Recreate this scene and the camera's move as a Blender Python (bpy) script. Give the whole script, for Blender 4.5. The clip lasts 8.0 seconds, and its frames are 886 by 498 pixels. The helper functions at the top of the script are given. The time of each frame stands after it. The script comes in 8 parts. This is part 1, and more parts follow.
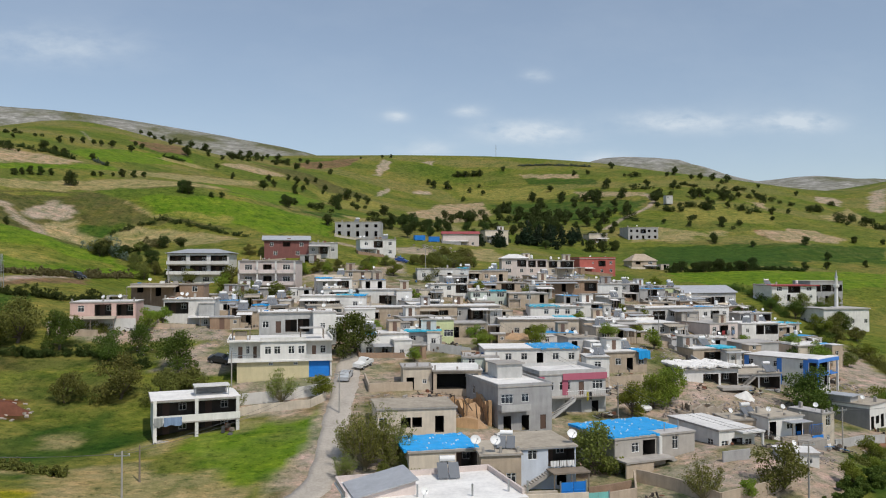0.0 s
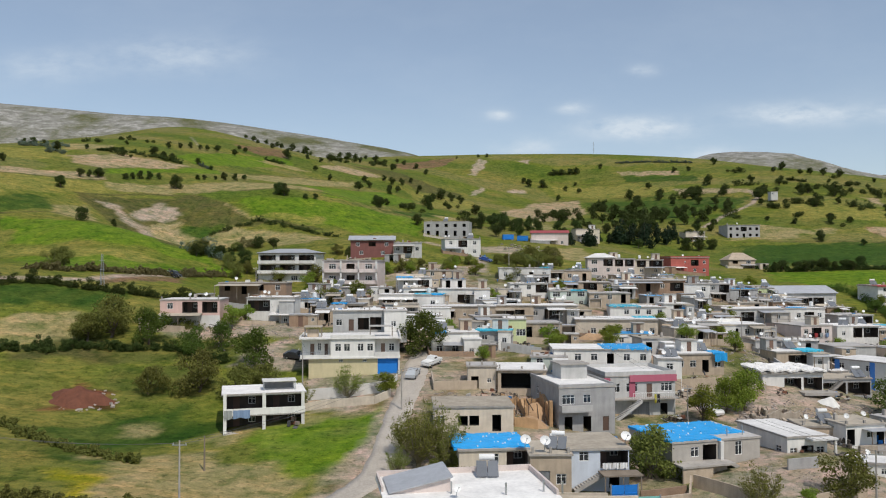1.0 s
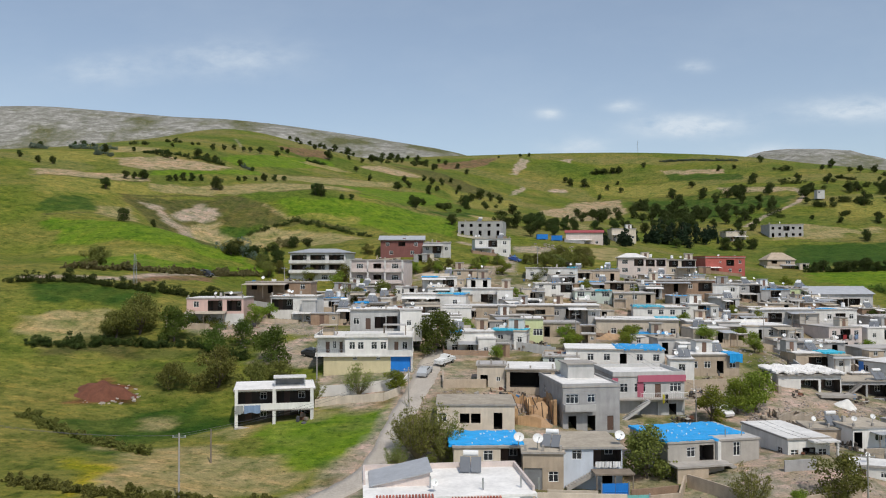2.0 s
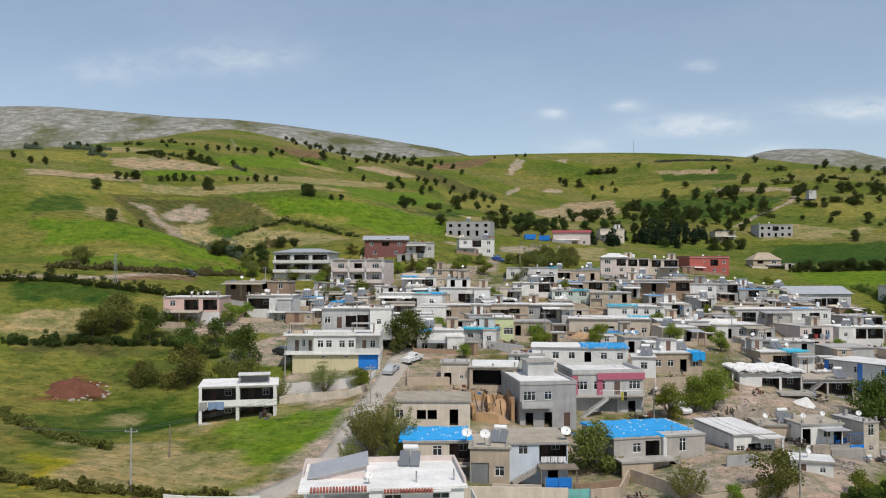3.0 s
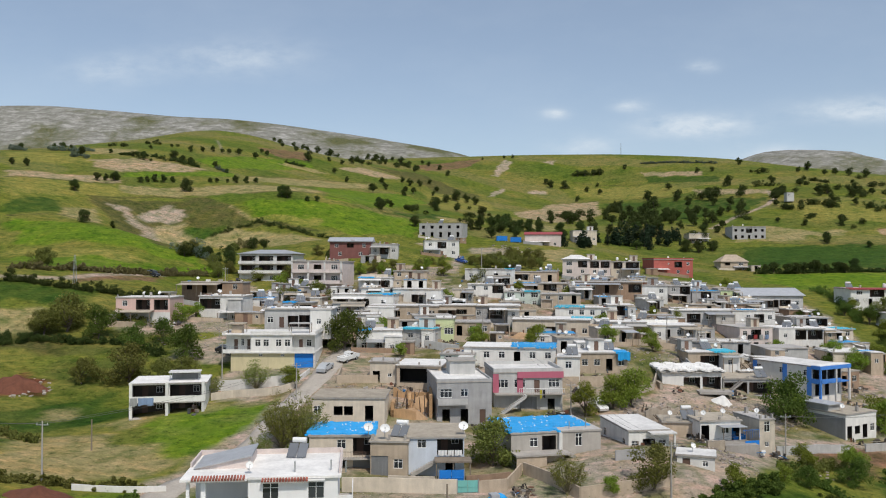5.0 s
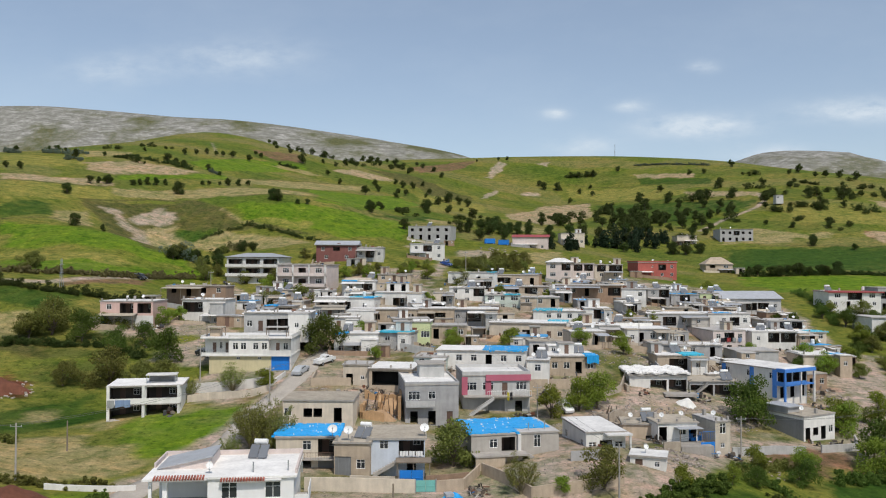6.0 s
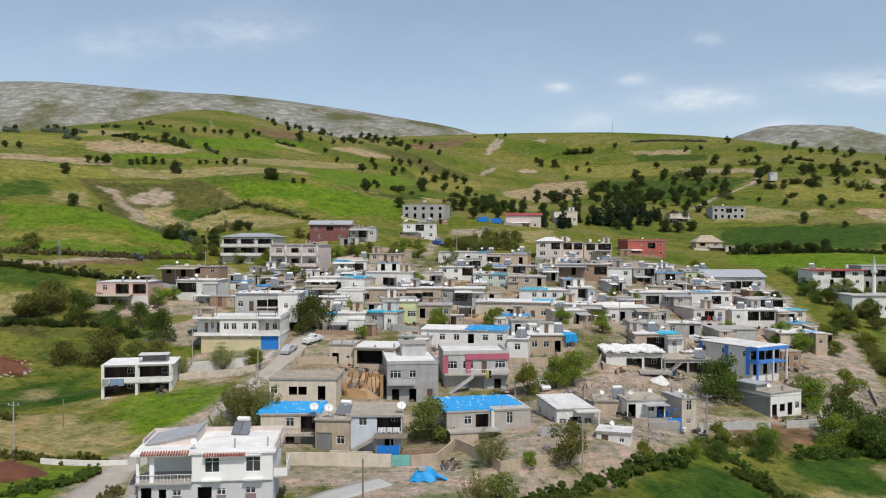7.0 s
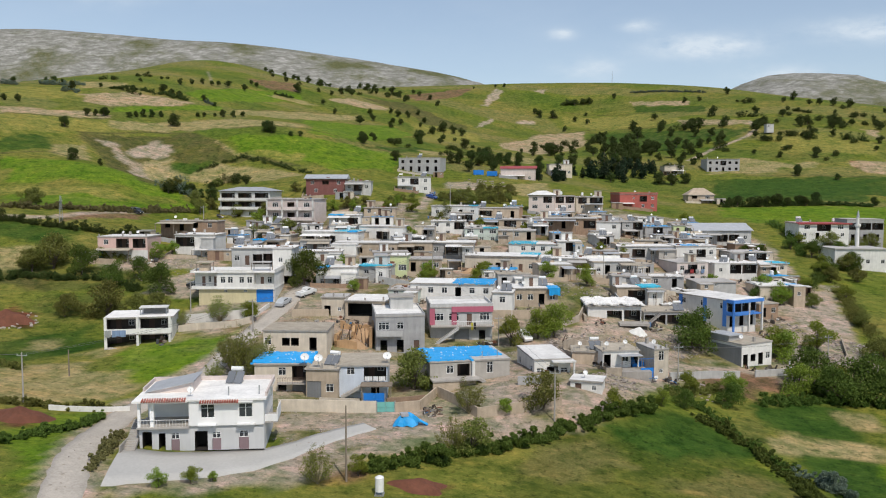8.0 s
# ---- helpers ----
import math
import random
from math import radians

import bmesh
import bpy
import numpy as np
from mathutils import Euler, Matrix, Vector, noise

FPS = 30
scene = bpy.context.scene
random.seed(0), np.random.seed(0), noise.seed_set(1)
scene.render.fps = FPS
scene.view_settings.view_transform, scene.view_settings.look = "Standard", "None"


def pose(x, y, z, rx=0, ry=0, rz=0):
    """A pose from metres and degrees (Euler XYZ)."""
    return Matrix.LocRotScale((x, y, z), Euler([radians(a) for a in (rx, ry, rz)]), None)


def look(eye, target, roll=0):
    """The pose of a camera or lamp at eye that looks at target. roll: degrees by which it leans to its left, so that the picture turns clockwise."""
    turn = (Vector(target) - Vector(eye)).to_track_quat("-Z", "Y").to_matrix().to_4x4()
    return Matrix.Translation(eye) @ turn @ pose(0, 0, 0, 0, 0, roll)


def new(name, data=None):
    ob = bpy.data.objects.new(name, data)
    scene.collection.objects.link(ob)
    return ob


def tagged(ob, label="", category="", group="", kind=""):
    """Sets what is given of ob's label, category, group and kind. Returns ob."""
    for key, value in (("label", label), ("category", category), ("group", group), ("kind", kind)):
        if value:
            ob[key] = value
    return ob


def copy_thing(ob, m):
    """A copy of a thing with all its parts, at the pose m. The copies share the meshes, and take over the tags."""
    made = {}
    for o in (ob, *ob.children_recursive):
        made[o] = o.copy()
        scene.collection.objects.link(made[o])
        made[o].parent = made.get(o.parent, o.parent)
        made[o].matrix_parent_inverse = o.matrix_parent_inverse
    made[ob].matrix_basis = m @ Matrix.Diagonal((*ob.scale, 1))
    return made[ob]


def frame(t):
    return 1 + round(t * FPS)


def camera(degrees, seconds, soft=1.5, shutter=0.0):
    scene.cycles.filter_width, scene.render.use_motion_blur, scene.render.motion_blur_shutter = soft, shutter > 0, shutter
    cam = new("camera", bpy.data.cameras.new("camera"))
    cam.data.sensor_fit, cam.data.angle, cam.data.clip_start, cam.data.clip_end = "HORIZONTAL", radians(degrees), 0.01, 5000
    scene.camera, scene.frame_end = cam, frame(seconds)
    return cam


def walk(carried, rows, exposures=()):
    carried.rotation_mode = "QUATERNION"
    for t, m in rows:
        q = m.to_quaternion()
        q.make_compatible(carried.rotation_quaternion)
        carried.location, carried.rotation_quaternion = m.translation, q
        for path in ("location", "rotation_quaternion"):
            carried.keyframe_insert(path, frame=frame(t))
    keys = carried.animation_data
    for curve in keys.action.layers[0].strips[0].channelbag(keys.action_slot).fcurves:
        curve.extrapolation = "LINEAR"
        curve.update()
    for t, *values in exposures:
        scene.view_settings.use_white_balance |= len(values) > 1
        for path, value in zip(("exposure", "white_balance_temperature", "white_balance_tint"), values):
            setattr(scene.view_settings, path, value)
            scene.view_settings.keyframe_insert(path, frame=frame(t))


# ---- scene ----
cam = camera(57.6, 8.0, soft=1.1)
PATH = [
    (0, (-15.906, 10.617, 26.653), (-15.658, 12.601, 26.695), -0.1),
    (0.5, (-12.835, 10.038, 26.663), (-12.712, 12.034, 26.704), -0.1),
    (1, (-9.776, 9.365, 26.733), (-9.783, 11.364, 26.773), -0.1),
    (2.5, (-0.013, 6.413, 26.868), (-0.151, 8.408, 26.906), -0.0),
    (3, (3.299, 5.443, 26.851), (3.161, 7.437, 26.889), -0.0),
    (3.5, (6.544, 4.629, 26.792), (6.405, 6.623, 26.831), -0.0),
    (4, (9.887, 3.572, 26.881), (9.746, 5.566, 26.92), 0.0),
    (4.5, (13.127, 2.405, 27.034), (12.985, 4.4, 27.072), 0.1),
    (6, (21.559, -2.402, 28.31), (21.415, -0.408, 28.348), 0.2),
    (6.5, (23.764, -4.609, 29.09), (23.618, -2.614, 29.119), 0.1),
    (7, (25.625, -7.04, 29.882), (25.475, -5.045, 29.857), 0.1),
    (7.5, (27.301, -9.659, 30.623), (27.148, -7.667, 30.535), 0.1),
    (8, (28.817, -12.396, 31.384), (28.663, -10.408, 31.234), 0.1),
]
walk(cam, [(t, look(eye, target, roll)) for t, eye, target, roll in PATH], ((0.0, -0.30), (1.0, -0.26), (4.5, -0.24), (6.0, -0.22), (7.0, -0.18), (8.0, -0.16)))

# ---- daylight ----
SKY = 0.130
SUN_EL, SUN_AZ = 55.0, 152.0          # degrees; azimuth clockwise from +y
sun = new("sun", bpy.data.lights.new("sun", "SUN"))
sun.data.energy, sun.data.angle, sun.data.color = 3.6, radians(0.55), (1.0, 0.93, 0.83)
_d = Vector((math.sin(radians(SUN_AZ)) * math.cos(radians(SUN_EL)), math.cos(radians(SUN_AZ)) * math.cos(radians(SUN_EL)), math.sin(radians(SUN_EL))))
sun.matrix_world = look(_d * 300, (0, 0, 0))
world = bpy.data.worlds.new("sky")
scene.world = world
world.use_nodes = True


def build_sky():
    nt = world.node_tree
    nt.nodes.clear()
    N, L = nt.nodes.new, nt.links.new
    sky = N("ShaderNodeTexSky")
    sky.sky_type, sky.sun_disc = "NISHITA", False
    sky.sun_elevation, sky.sun_rotation = radians(SUN_EL), radians(SUN_AZ)
    sky.altitude, sky.air_density, sky.dust_density, sky.ozone_density = 600, 1.0, 0.9, 1.0
    bg = N("ShaderNodeBackground")
    bg.inputs["Strength"].default_value = SKY
    out = N("ShaderNodeOutputWorld")

    def calc(op, a, b=None, c=None):
        n = N("ShaderNodeMath")
        n.operation = op
        for k, v in enumerate((a, b, c)):
            if v is None:
                continue
            if isinstance(v, (int, float)):
                n.inputs[k].default_value = v
            else:
                L(v, n.inputs[k])
        return n.outputs[0]

    co, sep = N("ShaderNodeTexCoord"), N("ShaderNodeSeparateXYZ")
    L(co.outputs["Generated"], sep.inputs[0])
    deep = calc("MAXIMUM", calc("ABSOLUTE", sep.outputs[1]), 0.05)
    u, v = calc("DIVIDE", sep.outputs[0], deep), calc("DIVIDE", sep.outputs[2], deep)
    puff = 0.0
    # fair-weather clouds: sideways, upwards, half width, half height, thickness
    for u0, v0, su, sv, amt in ((0.235, 0.170, 0.060, 0.013, 1.0), (0.44, 0.187, 0.075, 0.013, 0.8), (0.60, 0.19, 0.05, 0.012, 0.95), (0.067, 0.187, 0.014, 0.006, 0.75),
                                (0.158, 0.195, 0.018, 0.007, 0.7), (-0.34, 0.262, 0.09, 0.022, 0.38), (-0.50, 0.25, 0.06, 0.02, 0.33), (0.245, 0.242, 0.018, 0.007, 0.45), (0.10, 0.145, 0.035, 0.012, 0.5), (0.33, 0.135, 0.05, 0.012, 0.5)):
        du, dv = calc("DIVIDE", calc("SUBTRACT", u, u0), su), calc("DIVIDE", calc("SUBTRACT", v, v0), sv)
        g = calc("EXPONENT", calc("MULTIPLY", calc("ADD", calc("MULTIPLY", du, du), calc("MULTIPLY", dv, dv)), -1.0))
        puff = calc("MULTIPLY_ADD", g, amt, puff)
    comb = N("ShaderNodeCombineXYZ")
    L(u, comb.inputs[0])
    L(calc("MULTIPLY", v, 2.2), comb.inputs[1])
    noise_a, noise_b = N("ShaderNodeTexNoise"), N("ShaderNodeTexNoise")
    for n, sc in ((noise_a, 22), (noise_b, 3.5)):
        n.inputs["Scale"].default_value, n.inputs["Detail"].default_value, n.inputs["Roughness"].default_value = sc, 8, 0.6
        L(comb.outputs[0], n.inputs["Vector"])
    dens = calc("MULTIPLY", puff, calc("MULTIPLY_ADD", noise_a.outputs["Fac"], 3.6, -1.0))
    veil = calc("MULTIPLY", calc("MAXIMUM", calc("SUBTRACT", noise_b.outputs["Fac"], 0.45), 0.0), 0.3)
    low = calc("EXPONENT", calc("MULTIPLY", calc("MAXIMUM", v, 0.0), -9.0))
    mask = calc("MINIMUM", calc("ADD", calc("MULTIPLY", calc("MAXIMUM", dens, 0.0), 0.85), calc("MULTIPLY_ADD", low, 0.30, calc("ADD", veil, 0.20))), 0.9)
    mix = N("ShaderNodeMix")
    mix.data_type = "RGBA"
    L(calc("MAXIMUM", mask, 0.0), mix.inputs["Factor"])
    L(sky.outputs[0], mix.inputs["A"])
    mix.inputs["B"].default_value = (6.0, 6.75, 7.5, 1)
    L(mix.outputs["Result"], bg.inputs[0])
    L(bg.outputs[0], out.inputs[0])


build_sky()
scene.view_settings.exposure = 0.0


# ---- materials ----
def material(name):
    m = bpy.data.materials.new(name)
    m.use_nodes = True
    nt = m.node_tree
    b = nt.nodes["Principled BSDF"]
    return m, nt, b


def surface(name, colour, rough=0.85, metal=0.0, grain=2.0, stain=0.25, spread=0.18, bump=0.02, each=0.10, spec=0.3):
    """A weathered surface: base colour varied at two scales and from piece to piece, with fine relief."""
    m, nt, b = material(name)
    N, L = nt.nodes.new, nt.links.new
    co = N("ShaderNodeTexCoord")
    big, small = N("ShaderNodeTexNoise"), N("ShaderNodeTexNoise")
    for n, sc, de in ((big, 0.35 * grain, 5), (small, 6.0 * grain, 3)):
        n.inputs["Scale"].default_value, n.inputs["Detail"].default_value = sc, de
        L(co.outputs["Object"], n.inputs["Vector"])
    run, squeeze = N("ShaderNodeTexNoise"), N("ShaderNodeMapping")
    squeeze.inputs["Scale"].default_value = (1, 1, 0.12)
    L(co.outputs["Object"], squeeze.inputs["Vector"])
    L(squeeze.outputs[0], run.inputs["Vector"])
    run.inputs["Scale"].default_value, run.inputs["Detail"].default_value = 2.2, 4
    info = N("ShaderNodeObjectInfo")
    # brightness = 1 + stain*(big-.5)*2 + spread*(small-.5)*2 + each*(random-.5)*2
    acc = None
    for sock, amt in ((big.outputs["Fac"], stain * 2.2), (run.outputs["Fac"], stain * 1.5), (small.outputs["Fac"], spread * 2), (info.outputs["Random"], each * 2)):
        mr = N("ShaderNodeMath")
        mr.operation = "MULTIPLY_ADD"
        mr.inputs[1].default_value = amt
        L(sock, mr.inputs[0])
        if acc is None:
            mr.inputs[2].default_value = 1 - 0.5 * (stain * 3.7 + spread * 2 + each * 2)
        else:
            L(acc, mr.inputs[2])
        acc = mr.outputs[0]
    mul = N("ShaderNodeVectorMath")
    mul.operation = "SCALE"
    mul.inputs[0].default_value = colour
    L(acc, mul.inputs["Scale"])
    L(mul.outputs[0], b.inputs["Base Color"])
    b.inputs["Roughness"].default_value, b.inputs["Metallic"].default_value = rough, metal
    b.inputs["Specular IOR Level"].default_value = spec
    if bump:
        bp = N("ShaderNodeBump")
        bp.inputs["Strength"].default_value, bp.inputs["Distance"].default_value = 0.5, bump
        L(small.outputs["Fac"], bp.inputs["Height"])
        L(bp.outputs[0], b.inputs["Normal"])
    return m


WALLS = {
    "white": surface("white_plaster", (0.69, 0.675, 0.64), stain=0.2, spread=0.08),
    "fresh": surface("fresh_white_paint", (0.80, 0.795, 0.78), stain=0.07, spread=0.04),
    "cream": surface("cream_plaster", (0.57, 0.50, 0.405), stain=0.25),
    "beige": surface("beige_plaster", (0.45, 0.365, 0.275), stain=0.3),
    "yellow": surface("pale_yellow_plaster", (0.66, 0.58, 0.36), stain=0.15),
    "pink": surface("pink_plaster", (0.60, 0.42, 0.37), stain=0.15),
    "palepink": surface("pale_pink_plaster", (0.64, 0.55, 0.51), stain=0.15),
    "grey": surface("grey_cement", (0.36, 0.355, 0.35), stain=0.25),
    "greige": surface("grey_beige_render", (0.43, 0.40, 0.36), stain=0.2),
    "lightgrey": surface("light_grey_plaster", (0.47, 0.465, 0.45), stain=0.24),
    "grey_render": surface("light_grey_render", (0.56, 0.56, 0.555), stain=0.1, spread=0.05),
    "darkgrey": surface("dark_grey_block", (0.24, 0.24, 0.24), stain=0.2),
    "red": surface("red_brick_wall", (0.40, 0.11, 0.09), stain=0.2),
    "brown": surface("brown_mud_wall", (0.32, 0.22, 0.15), stain=0.3, spread=0.25, bump=0.05),
    "maroon": surface("maroon_wall", (0.19, 0.08, 0.07), stain=0.2),
    "palegreen": surface("pale_green_plaster", (0.52, 0.58, 0.52), stain=0.15),
    "lime": surface("lime_plaster", (0.55, 0.60, 0.34), stain=0.15),
    "paleblue": surface("pale_blue_plaster", (0.60, 0.65, 0.72), stain=0.15),
}
CONCRETE = surface("weathered_concrete", (0.36, 0.335, 0.305), stain=0.3, spread=0.15, bump=0.03)
ROOFS = {
    "white": surface("limewashed_roof", (0.70, 0.685, 0.66), stain=0.28, spread=0.08, grain=1.2),
    "grey": surface("grey_roof_screed", (0.44, 0.42, 0.40), stain=0.3, grain=1.2),
    "dirt": surface("earth_roof", (0.40, 0.35, 0.28), stain=0.35, grain=1.5),
    "blue": surface("blue_tarpaulin", (0.022, 0.34, 0.74), rough=0.45, stain=0.2, spread=0.12, bump=0.06),
    "teal": surface("turquoise_sheet", (0.05, 0.42, 0.58), rough=0.5, stain=0.2),
    "tin": surface("grey_sheet_metal", (0.42, 0.43, 0.45), rough=0.5, metal=0.2, stain=0.2),
    "redtin": surface("red_roof_sheet", (0.34, 0.07, 0.07), rough=0.6, stain=0.2),
    "green": surface("pale_green_sheet", (0.62, 0.68, 0.60), rough=0.6, stain=0.2),
}
FRAME = surface("white_window_frame", (0.75, 0.75, 0.74), rough=0.5, stain=0.05, spread=0.03, bump=0)
GLASS = surface("dark_window_glass", (0.035, 0.04, 0.045), rough=0.12, stain=0.3, spread=0.1, bump=0, spec=0.6, each=0.4)
# rooms behind open holes: near-black colour paints in their lack of light
DARK = surface("unlit_room_dark", (0.028, 0.025, 0.022), stain=0.3)
DOORS = {
    "brown": surface("brown_door", (0.16, 0.10, 0.075), rough=0.6, stain=0.15, each=0.3),
    "blue": surface("blue_painted_steel", (0.02, 0.20, 0.62), rough=0.5, stain=0.12),
    "grey": surface("grey_steel_door", (0.22, 0.225, 0.23), rough=0.55, stain=0.2),
    "purple": surface("brown_mauve_door", (0.24, 0.17, 0.18), rough=0.55, stain=0.12),
}
BLUEPAINT = surface("royal_blue_paint", (0.075, 0.24, 0.66), stain=0.12, spread=0.06)
PINKPAINT = surface("raspberry_paint", (0.42, 0.12, 0.17), stain=0.12, spread=0.06)
METAL = surface("galvanised_metal", (0.45, 0.46, 0.47), rough=0.4, metal=0.7, stain=0.15, bump=0)
WHITEMETAL = surface("white_enamel", (0.78, 0.78, 0.77), rough=0.4, stain=0.08, bump=0)
PANEL = surface("solar_collector_glass", (0.16, 0.17, 0.185), rough=0.25, stain=0.1, bump=0, spec=0.6)
WOOD = surface("grey_weathered_wood", (0.22, 0.18, 0.14), stain=0.3)
STONE = surface("rubble_stone", (0.40, 0.34, 0.27), stain=0.35, spread=0.3, bump=0.08)


def foliage(name, colour, vary=0.35):
    m, nt, b = material(name)
    N, L = nt.nodes.new, nt.links.new
    geo, info = N("ShaderNodeNewGeometry"), N("ShaderNodeObjectInfo")
    add = N("ShaderNodeMath")
    add.operation = "ADD"
    L(geo.outputs["Random Per Island"], add.inputs[0])
    L(info.outputs["Random"], add.inputs[1])
    mr = N("ShaderNodeMapRange")
    mr.inputs["From Max"].default_value = 2.0
    mr.inputs["To Min"].default_value, mr.inputs["To Max"].default_value = 1 - vary, 1 + vary
    L(add.outputs[0], mr.inputs["Value"])
    hue = N("ShaderNodeHueSaturation")
    hue.inputs["Color"].default_value = (*colour, 1)
    L(mr.outputs[0], hue.inputs["Value"])
    hr = N("ShaderNodeMapRange")
    hr.inputs["To Min"].default_value, hr.inputs["To Max"].default_value = 0.475, 0.52
    L(info.outputs["Random"], hr.inputs["Value"])
    L(hr.outputs[0], hue.inputs["Hue"])
    L(hue.outputs[0], b.inputs["Base Color"])
    b.inputs["Roughness"].default_value = 0.7
    b.inputs["Specular IOR Level"].default_value = 0.2
    tr = N("ShaderNodeBsdfTranslucent")
    L(hue.outputs[0], tr.inputs["Color"])
    mix = N("ShaderNodeMixShader")
    mix.inputs[0].default_value = 0.3
    L(b.outputs[0], mix.inputs[1])
    L(tr.outputs[0], mix.inputs[2])
    L(mix.outputs[0], nt.nodes["Material Output"].inputs["Surface"])
    return m


OAK = foliage("dark_oak_leaves", (0.058, 0.082, 0.019), 0.4)
FRESH = foliage("fresh_green_leaves", (0.195, 0.255, 0.034), 0.5)
OLIVE = foliage("olive_green_leaves", (0.165, 0.178, 0.042), 0.5)
PINE = foliage("dark_pine_needles", (0.022, 0.040, 0.018))
SILVER = foliage("silvery_leaves", (0.14, 0.18, 0.13))
LUSH = foliage("lush_green_leaves", (0.088, 0.132, 0.022), 0.5)
BUD = foliage("budding_yellow_green_leaves", (0.20, 0.225, 0.050), 0.4)
TWIG = surface("olive_brown_twigs", (0.20, 0.175, 0.10), stain=0.2, bump=0)
BARK = surface("grey_brown_bark", (0.13, 0.10, 0.075), stain=0.3)


# ---- mesh helpers ----
class Shape:
    """Collects boxes and faces, then becomes one mesh."""

    def __init__(self):
        self.v, self.f = [], []

    def box(self, x0, x1, y0, y1, z0, z1):
        n = len(self.v)
        self.v += [(x0, y0, z0), (x1, y0, z0), (x1, y1, z0), (x0, y1, z0), (x0, y0, z1), (x1, y0, z1), (x1, y1, z1), (x0, y1, z1)]
        self.f += [tuple(n + i for i in q) for q in ((0, 3, 2, 1), (4, 5, 6, 7), (0, 1, 5, 4), (1, 2, 6, 5), (2, 3, 7, 6), (3, 0, 4, 7))]
        return self

    def quad(self, *pts):
        n = len(self.v)
        self.v += [tuple(p) for p in pts]
        self.f.append(tuple(range(n, n + len(pts))))
        return self

    def beam(self, a, b, r0, r1=None, sides=6):
        """A round tapered bar from a to b."""
        a, b = Vector(a), Vector(b)
        r1 = r0 if r1 is None else r1
        q = (b - a).to_track_quat("Z", "Y")
        n = len(self.v)
        for p, r in ((a, r0), (b, r1)):
            for k in range(sides):
                t = 2 * math.pi * k / sides
                self.v.append(tuple(p + q @ Vector((r * math.cos(t), r * math.sin(t), 0))))
        for k in range(sides):
            j = (k + 1) % sides
            self.f.append((n + k, n + j, n + sides + j, n + sides + k))
        self.f.append(tuple(n + sides + k for k in range(sides)))
        self.f.append(tuple(n + k for k in reversed(range(sides))))
        return self

    def mesh(self, name, mat, smooth=False):
        me = bpy.data.meshes.new(name)
        index, verts, faces = {}, [], []
        for f in self.f:                      # corners that meet become one vertex
            g = []
            for i in f:
                key = tuple(round(c, 3) for c in self.v[i])
                if key not in index:
                    index[key] = len(verts)
                    verts.append(self.v[i])
                g.append(index[key])
            if len(set(g)) == len(g):
                faces.append(g)
        me.from_pydata(verts, [], faces)
        if mat:
            me.materials.append(mat)
        if smooth:
            me.shade_smooth()
        return me


def part(name, shape, mat, parent, label=""):
    me = shape if isinstance(shape, bpy.types.Mesh) else shape.mesh(name, mat)
    ob = new(name, me)
    ob.parent = parent
    return tagged(ob, label) if label else ob


def thing(name, m, label, category, group="", kind=""):
    ob = new(name)
    ob.empty_display_size = 0.3
    ob.matrix_basis = m
    return tagged(ob, label, category, group, kind)


def G(x, y):
    return float(ground_height(np.array([float(x)]), np.array([float(y)]))[0])
BASE = 4.1


